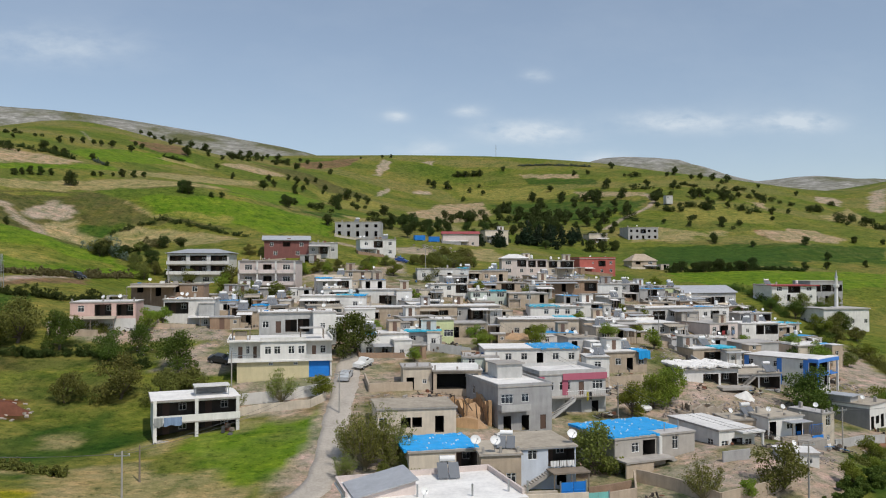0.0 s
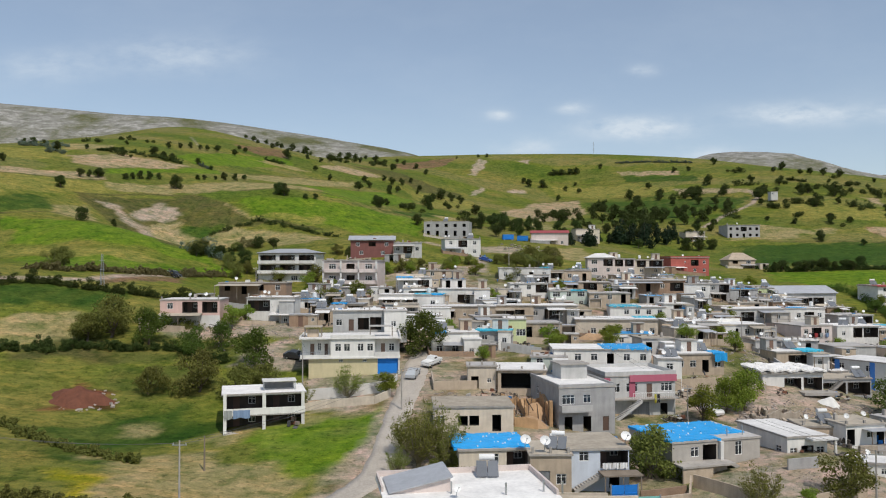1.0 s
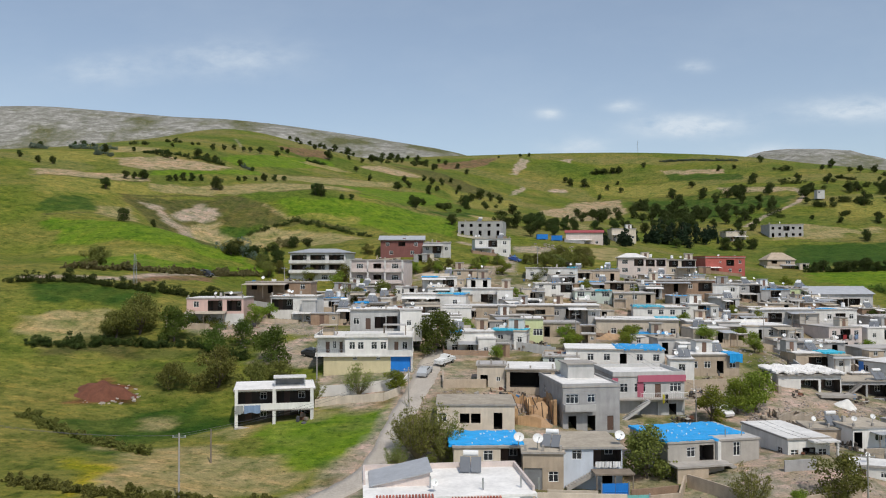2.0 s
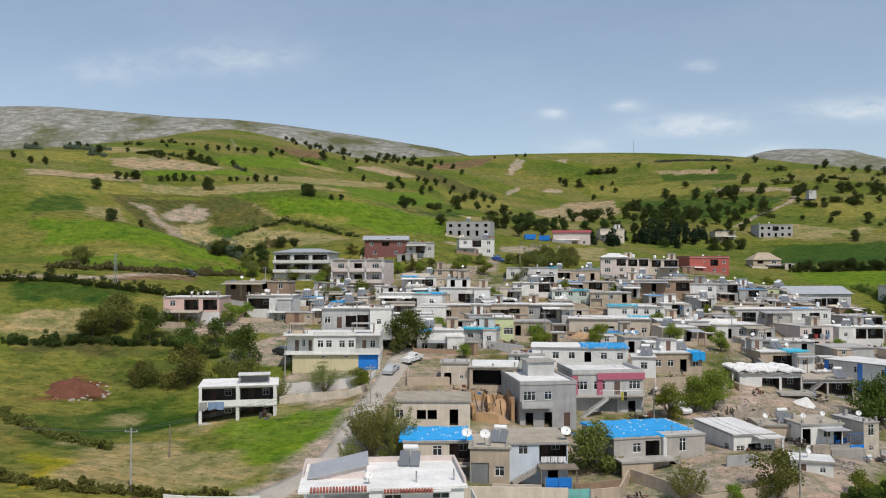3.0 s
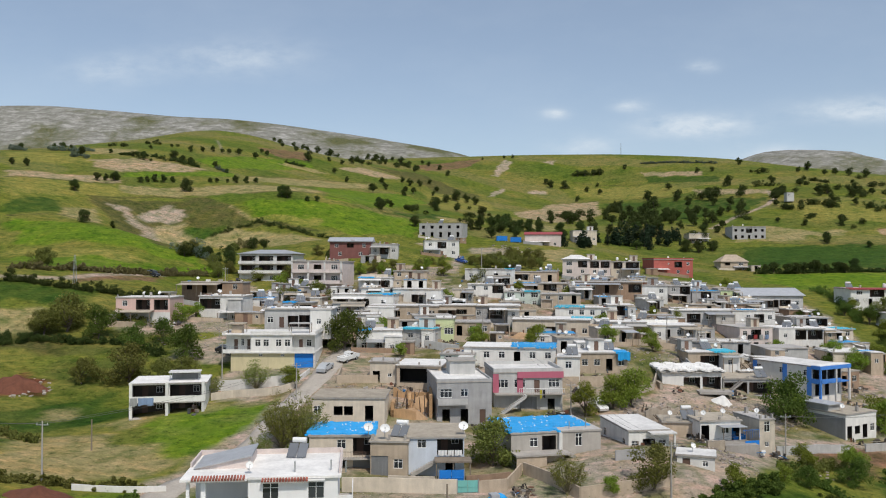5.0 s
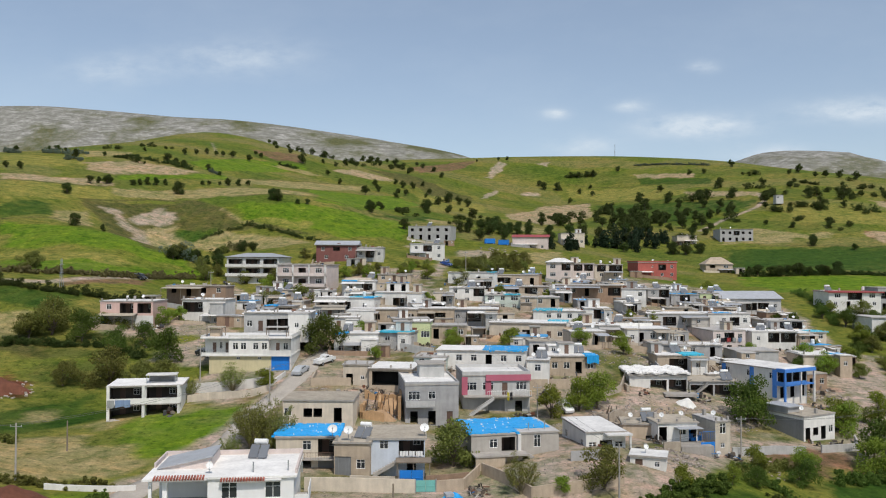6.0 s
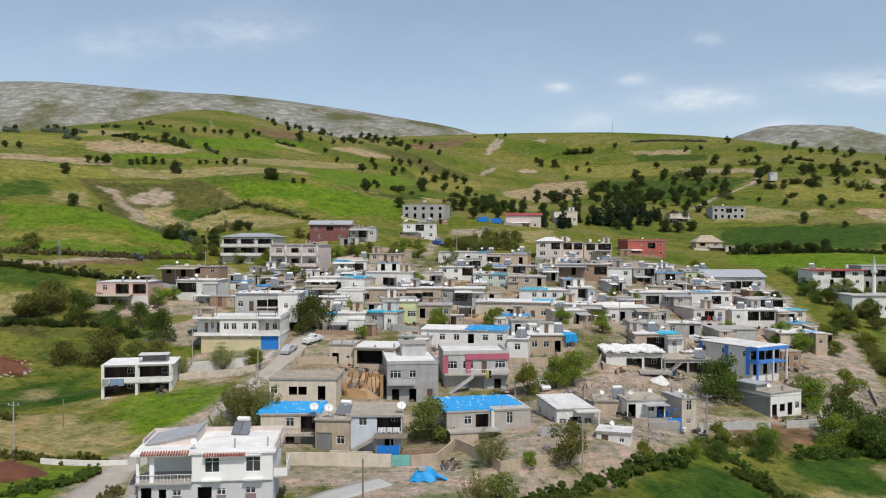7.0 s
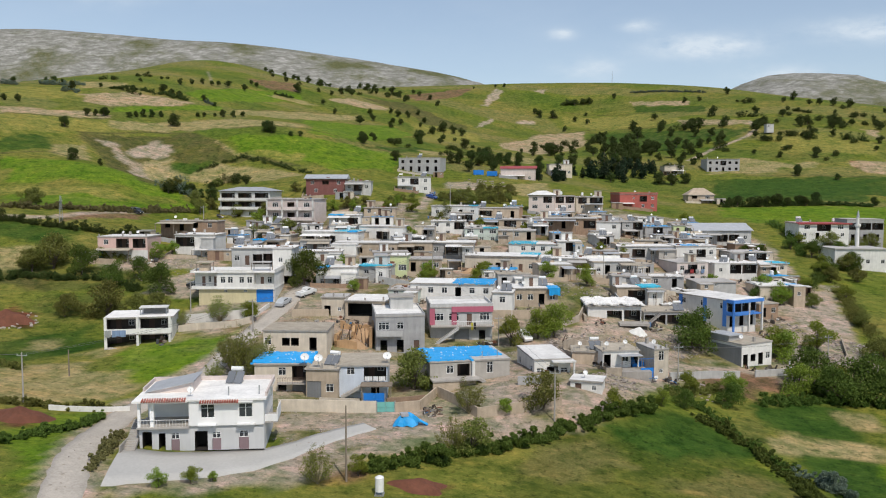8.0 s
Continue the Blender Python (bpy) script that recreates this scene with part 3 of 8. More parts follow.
def build_ground():
    xs = steps(-4200, 4200, -262, 330, 1.2, 1.06)
    ys = steps(-900, 4700, 40, 780, 1.3, 1.05)
    X, Y = np.meshgrid(xs, ys)
    nx, ny = len(xs), len(ys)
    x, y = X.ravel(), Y.ravel()
    z = ground_height(x, y)
    rng = np.random.default_rng(4)

    def wave(scale, seed):
        r = np.random.default_rng(seed)
        w = 0 * x
        for k in range(7):
            a, p, s = r.uniform(0, 6.28), r.uniform(0, 6.28), scale * r.uniform(0.5, 1.7)
            w = w + np.sin((x * math.cos(a) + y * math.sin(a)) / s * 6.28 + p)
        return w / 3.0

    wx, wy = x + 1.6 * wave(17, 1) + 0.8 * wave(6, 2), y + 1.6 * wave(15, 3) + 0.8 * wave(6, 5)
    col = np.empty((len(x), 3))
    t = np.clip(0.42 + 0.42 * wave(60, 7) + 0.25 * wave(23, 8), 0, 1)[:, None]
    col[:] = np.array(LAND["grass"]) * (1 - t) + np.array(LAND["yellow"]) * 0.8 * t
    # bare ground of the village
    v = inside(wx, wy, np.array([(-22, 96), (12, 92), (40, 98), (58, 122), (86, 134), (104, 165), (106, 215), (113, 262), (96, 292), (70, 300), (40, 262), (-30, 232), (-52, 186), (-24, 146)], float))
    t = np.clip(v / 6 + 0.5, 0, 1) * np.clip(0.85 + 0.35 * wave(16, 9), 0.25, 1)
    col = col * (1 - t[:, None]) + np.array(LAND["dust"]) * t[:, None]
    weedy = np.clip(v / 6 + 0.5, 0, 1) * np.clip(1.2 * wave(21, 21) + 0.9 * wave(7, 22) - 0.55, 0, 0.85)
    col = col * (1 - weedy[:, None]) + np.array(LAND["weeds"]) * weedy[:, None]
    brown = np.clip(v / 6 + 0.5, 0, 1) * np.clip(1.1 * wave(13, 23) + 0.8 * wave(5, 24) - 0.7, 0, 0.45)
    col = col * (1 - brown[:, None]) + np.array(LAND["soil"]) * brown[:, None]
    # strips of cultivation across the hills
    strip = np.sin((y * 0.93 + 0.25 * x + 9 * wave(120, 31)) / 13.0) * np.clip((y - 300) / 60, 0, 1)
    t = np.clip(strip * 2.6 - 1.3 + 0.9 * wave(70, 33), 0, 0.35)[:, None] * np.clip((900 - y) / 100, 0, 1)[:, None]
    col = col * (1 - t) + np.array(LAND["straw"]) * 0.75 * t
    t = np.clip(-strip * 2.6 - 1.4 + 1.0 * wave(50, 34), 0, 0.4)[:, None] * np.clip((900 - y) / 100, 0, 1)[:, None]
    col = col * (1 - t) + np.array(LAND["deep"]) * 1.25 * t
    ragged, patchy = wave(5, 40), wave(9, 41)
    for f in FIELDS:
        kind, pts, soft = f[:3]
        sel = (np.abs(x - pts[:, 0].mean()) < np.ptp(pts[:, 0]) / 2 + 40) & (np.abs(y - pts[:, 1].mean()) < np.ptp(pts[:, 1]) / 2 + 40)
        if len(f) == 4:
            d = f[3] / 2 - near_line(x[sel], y[sel], pts)
        else:
            d = inside(wx[sel], wy[sel], pts)
        t = np.clip(d / soft + 0.5 + 0.25 * ragged[sel], 0, 1)[:, None] * (0.85 + 0.15 * np.clip(patchy[sel], -1, 1))[:, None]
        col[sel] = col[sel] * (1 - t) + np.array(LAND[kind]) * t
    # where the mountains turn to bare rock
    rocky = np.clip((far_ridges(x, y) - 25) / 60, 0, 1)
    t = np.clip(rocky * 3, 0, 1)[:, None]
    col = col * (1 - t) + np.array((0.125, 0.132, 0.062)) * t
    me = bpy.data.meshes.new("ground")
    i = (np.arange(ny - 1)[:, None] * nx + np.arange(nx - 1)[None, :]).ravel()
    quads = np.stack([i, i + 1, i + nx + 1, i + nx], 1)
    me.vertices.add(len(x))
    me.vertices.foreach_set("co", np.stack([x, y, z], 1).ravel())
    me.loops.add(quads.size)
    me.loops.foreach_set("vertex_index", quads.ravel().astype(np.int32))
    me.polygons.add(len(quads))
    me.polygons.foreach_set("loop_start", (np.arange(len(quads)) * 4).astype(np.int32))
    me.update(calc_edges=True)
    me.shade_smooth()
    ca = me.color_attributes.new("land", "FLOAT_COLOR", "POINT")
    ca.data.foreach_set("color", np.concatenate([col, rocky[:, None]], 1).ravel().astype(np.float32))
    m, nt, b = material("land")
    N, L = nt.nodes.new, nt.links.new
    at = N("ShaderNodeAttribute")
    at.attribute_name = "land"
    co = N("ShaderNodeTexCoord")

    def noise(scale, detail, rough, stretch=None):
        n = N("ShaderNodeTexNoise")
        n.inputs["Scale"].default_value, n.inputs["Detail"].default_value, n.inputs["Roughness"].default_value = scale, detail, rough
        src = co.outputs["Object"]
        if stretch:
            mp = N("ShaderNodeMapping")
            mp.inputs["Scale"].default_value = stretch
            L(src, mp.inputs["Vector"])
            src = mp.outputs[0]
        L(src, n.inputs["Vector"])
        return n.outputs["Fac"]

    def ramp(fac, *stops):
        r = N("ShaderNodeValToRGB")
        r.color_ramp.elements[0].position, r.color_ramp.elements[0].color = stops[0][0], (*stops[0][1], 1)
        r.color_ramp.elements[1].position, r.color_ramp.elements[1].color = stops[-1][0], (*stops[-1][1], 1)
        for p, c in stops[1:-1]:
            e = r.color_ramp.elements.new(p)
            e.color = (*c, 1)
        L(fac, r.inputs[0])
        return r.outputs[0]

    def mix(kind, fac, a, c):
        m_ = N("ShaderNodeMix")
        m_.data_type, m_.blend_type, m_.clamp_factor = "RGBA", kind, True
        for sock, v_ in ((m_.inputs[0], fac), (m_.inputs[6], a), (m_.inputs[7], c)):
            if isinstance(v_, (int, float)):
                sock.default_value = v_
            else:
                L(v_, sock)
        return m_.outputs[2]
    # drier and lusher patches, then clods, weeds and small stones
    land = mix("MULTIPLY", 1.0, at.outputs["Color"], ramp(noise(0.075, 10, 0.66), (0.32, (0.58, 0.74, 0.5)), (0.5, (1, 1, 1)), (0.68, (1.0, 0.92, 0.8))))
    land = mix("ADD", 1.0, land, mix("MULTIPLY", 1.0, at.outputs["Color"], ramp(noise(0.16, 9, 0.7, (1, 2.4, 1)), (0.5, (0, 0, 0)), (0.72, (0.85, 0.46, 0.55)))))
    land = mix("ADD", 1.0, land, mix("MULTIPLY", 1.0, at.outputs["Color"], ramp(noise(0.55, 8, 0.72, (1, 1.6, 1)), (0.5, (0, 0, 0)), (0.7, (0.75, 0.5, 0.6)))))
    land = mix("MULTIPLY", 1.0, land, ramp(noise(0.35, 8, 0.7), (0.34, (0.42, 0.55, 0.4)), (0.52, (0.96, 0.96, 0.96)), (0.7, (1, 1, 1))))
    grit = noise(1.1, 6, 0.72)
    land = mix("MULTIPLY", 1.0, land, ramp(grit, (0.32, (0.38, 0.42, 0.38)), (0.47, (1, 1, 1)), (0.7, (1.0, 1.0, 1.0))))
    land = mix("MULTIPLY", 1.0, land, ramp(noise(5.0, 3, 0.6), (0.3, (0.7, 0.7, 0.7)), (0.62, (1, 1, 1))))
    # bare rock with thin pasture in its hollows
    stone = ramp(noise(0.035, 12, 0.78, (0.8, 1, 2.5)), (0.36, (0.13, 0.132, 0.105)), (0.5, (0.225, 0.22, 0.195)), (0.62, (0.38, 0.37, 0.345)))
    cover = N("ShaderNodeMath")
    cover.operation, cover.use_clamp = "MULTIPLY_ADD", True
    L(noise(0.0042, 12, 0.68), cover.inputs[0])
    cover.inputs[1].default_value = -7.0
    grown = N("ShaderNodeMath")
    grown.operation = "MULTIPLY_ADD"
    L(at.outputs["Alpha"], grown.inputs[0])
    grown.inputs[1].default_value, grown.inputs[2].default_value = 2.6, 1.7
    L(grown.outputs[0], cover.inputs[2])
    L(mix("MIX", cover.outputs[0], land, stone), b.inputs["Base Color"])
    b.inputs["Roughness"].default_value = 0.95
    b.inputs["Specular IOR Level"].default_value = 0.1
    bp = N("ShaderNodeBump")
    bp.inputs["Strength"].default_value, bp.inputs["Distance"].default_value = 0.6, 0.25
    L(grit, bp.inputs["Height"])
    L(bp.outputs[0], b.inputs["Normal"])
    me.materials.append(m)
    return tagged(new("ground", me), "green and straw-coloured spring fields on rolling hills below grey bare mountains", "ground", kind="structure")


build_ground()


# ---- paved lane and yard ----
PAVING = surface("worn_lane_concrete", (0.46, 0.415, 0.36), stain=0.22, spread=0.22, grain=0.8, bump=0.04)
SLAB = surface("pale_yard_concrete", (0.40, 0.39, 0.37), stain=0.12, spread=0.10, grain=0.6, bump=0.02)


def paved(name, rows, mat, label, step=1.2, thick=0.09):
    """A paved strip on the ground along x, y, width."""
    rows = np.array(rows, float)
    at = np.concatenate([[0], np.cumsum(np.hypot(np.diff(rows[:, 0]), np.diff(rows[:, 1])))])
    t = np.arange(0, at[-1] + step / 2, step)
    x, y, w = (np.interp(t, at, rows[:, k]) for k in range(3))
    for _ in range(5):                      # round the bends
        x[1:-1], y[1:-1] = (x[:-2] + 2 * x[1:-1] + x[2:]) / 4, (y[:-2] + 2 * y[1:-1] + y[2:]) / 4
    dx, dy = np.gradient(x), np.gradient(y)
    n = np.hypot(dx, dy)
    px, py = -dy / n, dx / n
    r = np.random.default_rng(3)
    s = Shape()
    grid = []
    for i in range(len(x)):
        e0, e1 = w[i] / 2 + r.uniform(-.18, .18), w[i] / 2 + r.uniform(-.18, .18)
        row = []
        for f in (-1, -0.99, -0.5, 0, 0.5, 0.99, 1):
            q = f * (e0 if f < 0 else e1)
            gx, gy = x[i] + px[i] * q, y[i] + py[i] * q
            row.append((gx, gy, G(gx, gy) + (-0.4 if abs(f) == 1 else thick)))
        grid.append(row)
    for a, b in zip(grid[:-1], grid[1:]):
        for k in range(6):
            s.quad(a[k + 1], a[k], b[k], b[k + 1])
    tagged(new(name, s.mesh(name, mat, True)), label, "road", kind="structure")


paved("road", [(-13.6, 57, 4.2), (-15.1, 62.5, 4.2), (-19.1, 72.6, 4.2), (-22, 84.1, 4.0), (-23.9, 95, 3.8), (-22.2, 99.5, 3.6), (-18.8, 104.3, 3.6), (-17.6, 111.7, 3.6), (-16.9, 123, 3.6), (-16.2, 132.9, 3.8), (-15.2, 142.5, 4.2), (-14.8, 153.4, 4.0), (-13, 160, 3.4)], PAVING, "narrow worn concrete lane climbing into the village")
paved("pavement", [(-14.6, 72.0, 12.6), (-9.2, 73.6, 9.4), (-4.6, 75.6, 8.6), (-1.6, 77.4, 7.6), (2.0, 79.8, 5.0), (4.6, 84.0, 3.6), (8.0, 88.6, 3.4), (11.0, 91.6, 3.0)], SLAB, "pale concrete yard and drive in front of the white house")


# ---- houses ----
SHARED = {}
ROOFTOPS = []
# plaster of the porch recesses, coloured dark to stand in for their shade
VERANDA = surface("shade_dark_plaster", (0.085, 0.068, 0.056), stain=0.4)


def window_mesh(w, h):
    key = ("window", round(w, 2), round(h, 2))
    if key not in SHARED:
        s, t = Shape(), 0.07
        s.box(-w / 2, w / 2, 0, 0.06, 0, t).box(-w / 2, w / 2, 0, 0.06, h - t, h)
        s.box(-w / 2, -w / 2 + t, 0, 0.06, t, h - t).box(w / 2 - t, w / 2, 0, 0.06, t, h - t)
        n = 1 if w < 1.7 else 2
        for k in range(1, n + 1):
            c = -w / 2 + w * k / (n + 1)
            s.box(c - 0.035, c + 0.035, 0.005, 0.055, t, h - t)
        s.box(-w / 2 + t, w / 2 - t, 0.01, 0.05, h * 0.68, h * 0.68 + 0.05)
        p = Shape().box(-w / 2 + 0.03, w / 2 - 0.03, 0.025, 0.04, 0.03, h - 0.03)
        SHARED[key] = (s.mesh("window_frame", FRAME), p.mesh("pane", GLASS))
    return SHARED[key]


def door_mesh(w, h, kind):
    key = ("door", round(w, 2), round(h, 2), kind)
    if key not in SHARED:
        s = Shape().box(-w / 2, w / 2, 0, 0.06, 0, h)
        if w > 2:                             # pressed steel: upright ribs in one sheet
            n = 2 * int(w / 0.45) + 1
            s = Shape()
            xs = [-w / 2 + w * k / n for k in range(n + 1)]
            ys = [-0.04 if k % 2 else 0.0 for k in range(n)]
            for k in range(n):
                s.quad((xs[k], ys[k], 0), (xs[k + 1], ys[k], 0), (xs[k + 1], ys[k], h), (xs[k], ys[k], h))
                if k < n - 1:
                    s.quad((xs[k + 1], ys[k], 0), (xs[k + 1], ys[k + 1], 0), (xs[k + 1], ys[k + 1], h), (xs[k + 1], ys[k], h))
        SHARED[key] = s.mesh("door", DOORS[kind])
    return SHARED[key]


# what a letter in a row of openings stands for: width, sill, height, kind
OPEN = {"w": (1.15, 0.95, 1.2, "window"), "W": (1.9, 0.85, 1.35, "window"), "v": (0.7, 1.2, 0.7, "window"), "d": (0.95, 0.0, 2.1, "door"),
        "D": (1.2, 0.0, 2.2, "void"), "o": (3.0, 0.15, 2.2, "porch"), "O": (4.6, 0.15, 2.3, "porch"), "u": (1.3, 0.8, 1.3, "void"),
        "g": (2.9, 0.0, 2.5, "gate"), "b": (2.9, 0.0, 2.6, "bluegate"), "f": (2.2, 0.9, 1.35, "porch"), "U": (6.6, 0.0, 2.4, "void"), "t": (1.0, 0.8, 1.7, "window")}


def facade(s, house, L, z0, z1, rows, at, storey, doorkind="brown"):
    """One wall of length L with real openings. at(u, v, z): u along it, v inwards."""
    holes = []
    for k, row in enumerate(rows):
        zb = z0 + k * storey
        n = len(row)
        for j, ch in enumerate(row):
            if ch not in OPEN:
                continue
            w, sill, h, kind = OPEN[ch]
            w = min(w, L / n * 0.92)
            h = min(h, storey - sill - 0.15)
            c = -L / 2 + L * (j + 0.5) / n
            holes.append((c - w / 2, c + w / 2, zb + sill, min(zb + sill + h, z1 - 0.12), kind))
    us = sorted({-L / 2, L / 2, *(round(a, 4) for h in holes for a in h[:2])})
    zs = sorted({z0 - 2.5, z1, *(round(a, 4) for h in holes for a in h[2:4])})
    for a, b in zip(us[:-1], us[1:]):
        for c, d in zip(zs[:-1], zs[1:]):
            um, zm = (a + b) / 2, (c + d) / 2
            if any(h[0] < um < h[1] and h[2] < zm < h[3] for h in holes):
                continue
            s.quad(at(a, 0, c), at(b, 0, c), at(b, 0, d), at(a, 0, d))
    for a, b, c, d, kind in holes:
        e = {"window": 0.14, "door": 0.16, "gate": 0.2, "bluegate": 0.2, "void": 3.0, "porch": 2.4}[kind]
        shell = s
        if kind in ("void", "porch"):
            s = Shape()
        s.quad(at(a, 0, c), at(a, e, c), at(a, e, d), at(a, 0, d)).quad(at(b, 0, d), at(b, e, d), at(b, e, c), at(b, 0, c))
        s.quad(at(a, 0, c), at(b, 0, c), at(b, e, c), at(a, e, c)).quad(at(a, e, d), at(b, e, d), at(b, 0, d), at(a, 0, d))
        turn = Matrix((Vector(at(1, 0, 0)) - Vector(at(0, 0, 0)), Vector(at(0, 1, 0)) - Vector(at(0, 0, 0)), Vector((0, 0, 1)))).transposed().to_4x4()
        spot = Matrix.Translation(at((a + b) / 2, e - 0.07, c)) @ turn
        if kind == "window":
            fr, pa = window_mesh(b - a, d - c)
            w = part("window", fr, None, house)
            w.matrix_basis = spot
            part("pane", pa, None, w)
            s.quad(at(a, e, c), at(b, e, c), at(b, e, d), at(a, e, d))
        elif kind in ("door", "gate", "bluegate"):
            o = part("door", door_mesh(b - a, d - c, {"door": doorkind, "gate": "grey", "bluegate": "blue"}[kind]), None, house)
            o.matrix_basis = spot
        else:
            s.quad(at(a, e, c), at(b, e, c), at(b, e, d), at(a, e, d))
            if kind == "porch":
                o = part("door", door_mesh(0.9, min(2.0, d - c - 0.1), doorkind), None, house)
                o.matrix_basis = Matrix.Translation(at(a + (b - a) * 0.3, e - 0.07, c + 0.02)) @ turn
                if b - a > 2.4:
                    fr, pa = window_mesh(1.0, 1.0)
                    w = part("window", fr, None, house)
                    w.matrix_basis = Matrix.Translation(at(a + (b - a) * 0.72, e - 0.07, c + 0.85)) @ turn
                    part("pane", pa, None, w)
            # recesses are meshes of their own, with the shade inside put into their colour
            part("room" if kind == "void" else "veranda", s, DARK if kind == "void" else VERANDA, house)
        s = shell


def house(x, y, rot, w, d, zr, h, front, wall="white", roof="white", left="", right="", parapet=0.0, over=0.35, storeys=0, label="", lower="", rail=(), stain="", door="brown", group="village houses", roofpart=True, base=None):
    """A flat-roofed house: x, y the middle of its front, zr its roof's height, h its walls' height. Rows of openings run from the ground up."""
    over *= 0.6
    front = front.split("/")
    n = storeys or len(front)
    ob = thing("house", pose(x, y, zr - h, 0, 0, rot), label or f"{wall} plastered flat-roofed village house with a {roof} roof", "house", group)
    st = h / n
    s = Shape()
    low = Shape() if lower else s
    walls = ((w, front, lambda u, v, z: (u, v, z)), (w, [], lambda u, v, z: (-u, d - v, z)),
             (d, left.split("/") if left else [], lambda u, v, z: (-w / 2 + v, d / 2 - u, z)), (d, right.split("/") if right else [], lambda u, v, z: (w / 2 - v, d / 2 + u, z)))
    for L, rows, at in walls:
        if lower:
            facade(low, ob, L, 0, st, rows[:1], at, st, door)
            up = Shape()
            facade(up, ob, L, 0, h - st, rows[1:], at, st, door)
            k = len(s.v)
            s.v += [(a, b, max(c, 0.0) + st) for a, b, c in up.v]
            s.f += [tuple(i + k for i in f) for f in up.f]
        else:
            facade(s, ob, L, 0, h, rows, at, st, door)
    part("wall", s, WALLS[wall], ob)
    if lower:
        part("lower_wall", low, WALLS[lower], ob, f"{lower} plastered ground storey")
    if roofpart:
        part("roof", Shape().box(-w / 2 - over, w / 2 + over, -over, d + over, h, h + 0.2), CONCRETE, ob, "concrete roof slab")
        part("roof_coating", Shape().box(-w / 2 - over + 0.06, w / 2 + over - 0.06, -over + 0.06, d + over - 0.06, h + 0.215, h + 0.245), ROOFS[roof], ob, f"{roof} roof surface")
    if parapet:
        p, t = Shape(), 0.18
        a, b, c, e = -w / 2 - over + 0.02, w / 2 + over - 0.02, -over + 0.02, d + over - 0.02
        p.box(a, b, c, c + t, h + 0.2, h + 0.2 + parapet).box(a, b, e - t, e, h + 0.2, h + 0.2 + parapet)
        p.box(a, a + t, c + t, e - t, h + 0.2, h + 0.2 + parapet).box(b - t, b, c + t, e - t, h + 0.2, h + 0.2 + parapet)
        part("parapet", p, WALLS[wall], ob)
    for k in rail:
        r = Shape()
        z = k * st
        r.box(-w / 2, w / 2, -1.2, 0, z - 0.18, z)
        ob2 = part("balcony", r, CONCRETE, ob, "concrete balcony slab")
        q = Shape()
        q.box(-w / 2, w / 2, -1.2, -1.1, z, z + 0.9)
        part("balcony_wall", q, WALLS[wall], ob)
    ROOFTOPS.append((ob, w, d, h))
    return ob

OPEN["P"] = (9.0, 0.12, 2.35, "porch")
OPEN["q"] = (1.7, 0.55, 1.75, "window")


def add(ob, name, mat, *boxes, label=""):
    s = Shape()
    for b in boxes:
        s.box(*b)
    return part(name, s, mat, ob, label)


def railing(ob, x0, x1, y, z, mat=None, h=0.9, step=0.35):
    mat = mat or WHITEMETAL
    add(ob, "handrail", mat, (x0, x1, y - 0.03, y + 0.03, z + h - 0.06, z + h))
    n = max(2, int((x1 - x0) / step))
    s = Shape()
    for k in range(n + 1):
        c = x0 + (x1 - x0) * k / n
        s.box(c - 0.015, c + 0.015, y - 0.015, y + 0.015, z, z + h - 0.06)
    tagged(part("balusters", s, mat, ob), kind="stuff")


def flight(ob, x0, x1, y0, y1, z0, z1, along="x", mat=None):
    """A straight flight of steps inside the given box."""
    n = max(3, round((z1 - z0) / 0.18))
    s = Shape()
    p0, p1, q0, q1 = (x0, x1, y0, y1) if along == "x" else (y0, y1, x0, x1)
    at = (lambda p, q, z: (p, q, z)) if along == "x" else (lambda p, q, z: (q, p, z))
    under = lambda k: max(z0 - 1.0, z0 + (z1 - z0) * k / n - 0.4)
    for k in range(n):
        a, b = p0 + (p1 - p0) * k / n, p0 + (p1 - p0) * (k + 1) / n
        lo, hi = z0 + (z1 - z0) * k / n, z0 + (z1 - z0) * (k + 1) / n
        s.quad(at(a, q0, lo), at(a, q1, lo), at(a, q1, hi), at(a, q0, hi)).quad(at(a, q0, hi), at(a, q1, hi), at(b, q1, hi), at(b, q0, hi))
        for q in (q0, q1):
            s.quad(at(a, q, lo), at(a, q, hi), at(b, q, hi), at(b, q, under(k + 1)), at(a, q, under(k)))
        s.quad(at(a, q0, under(k)), at(a, q1, under(k)), at(b, q1, under(k + 1)), at(b, q0, under(k + 1)))
    s.quad(at(p1, q0, z1), at(p1, q1, z1), at(p1, q1, under(n)), at(p1, q0, under(n)))
    part("stairs", s, mat or CONCRETE, ob, "concrete outside stairs")


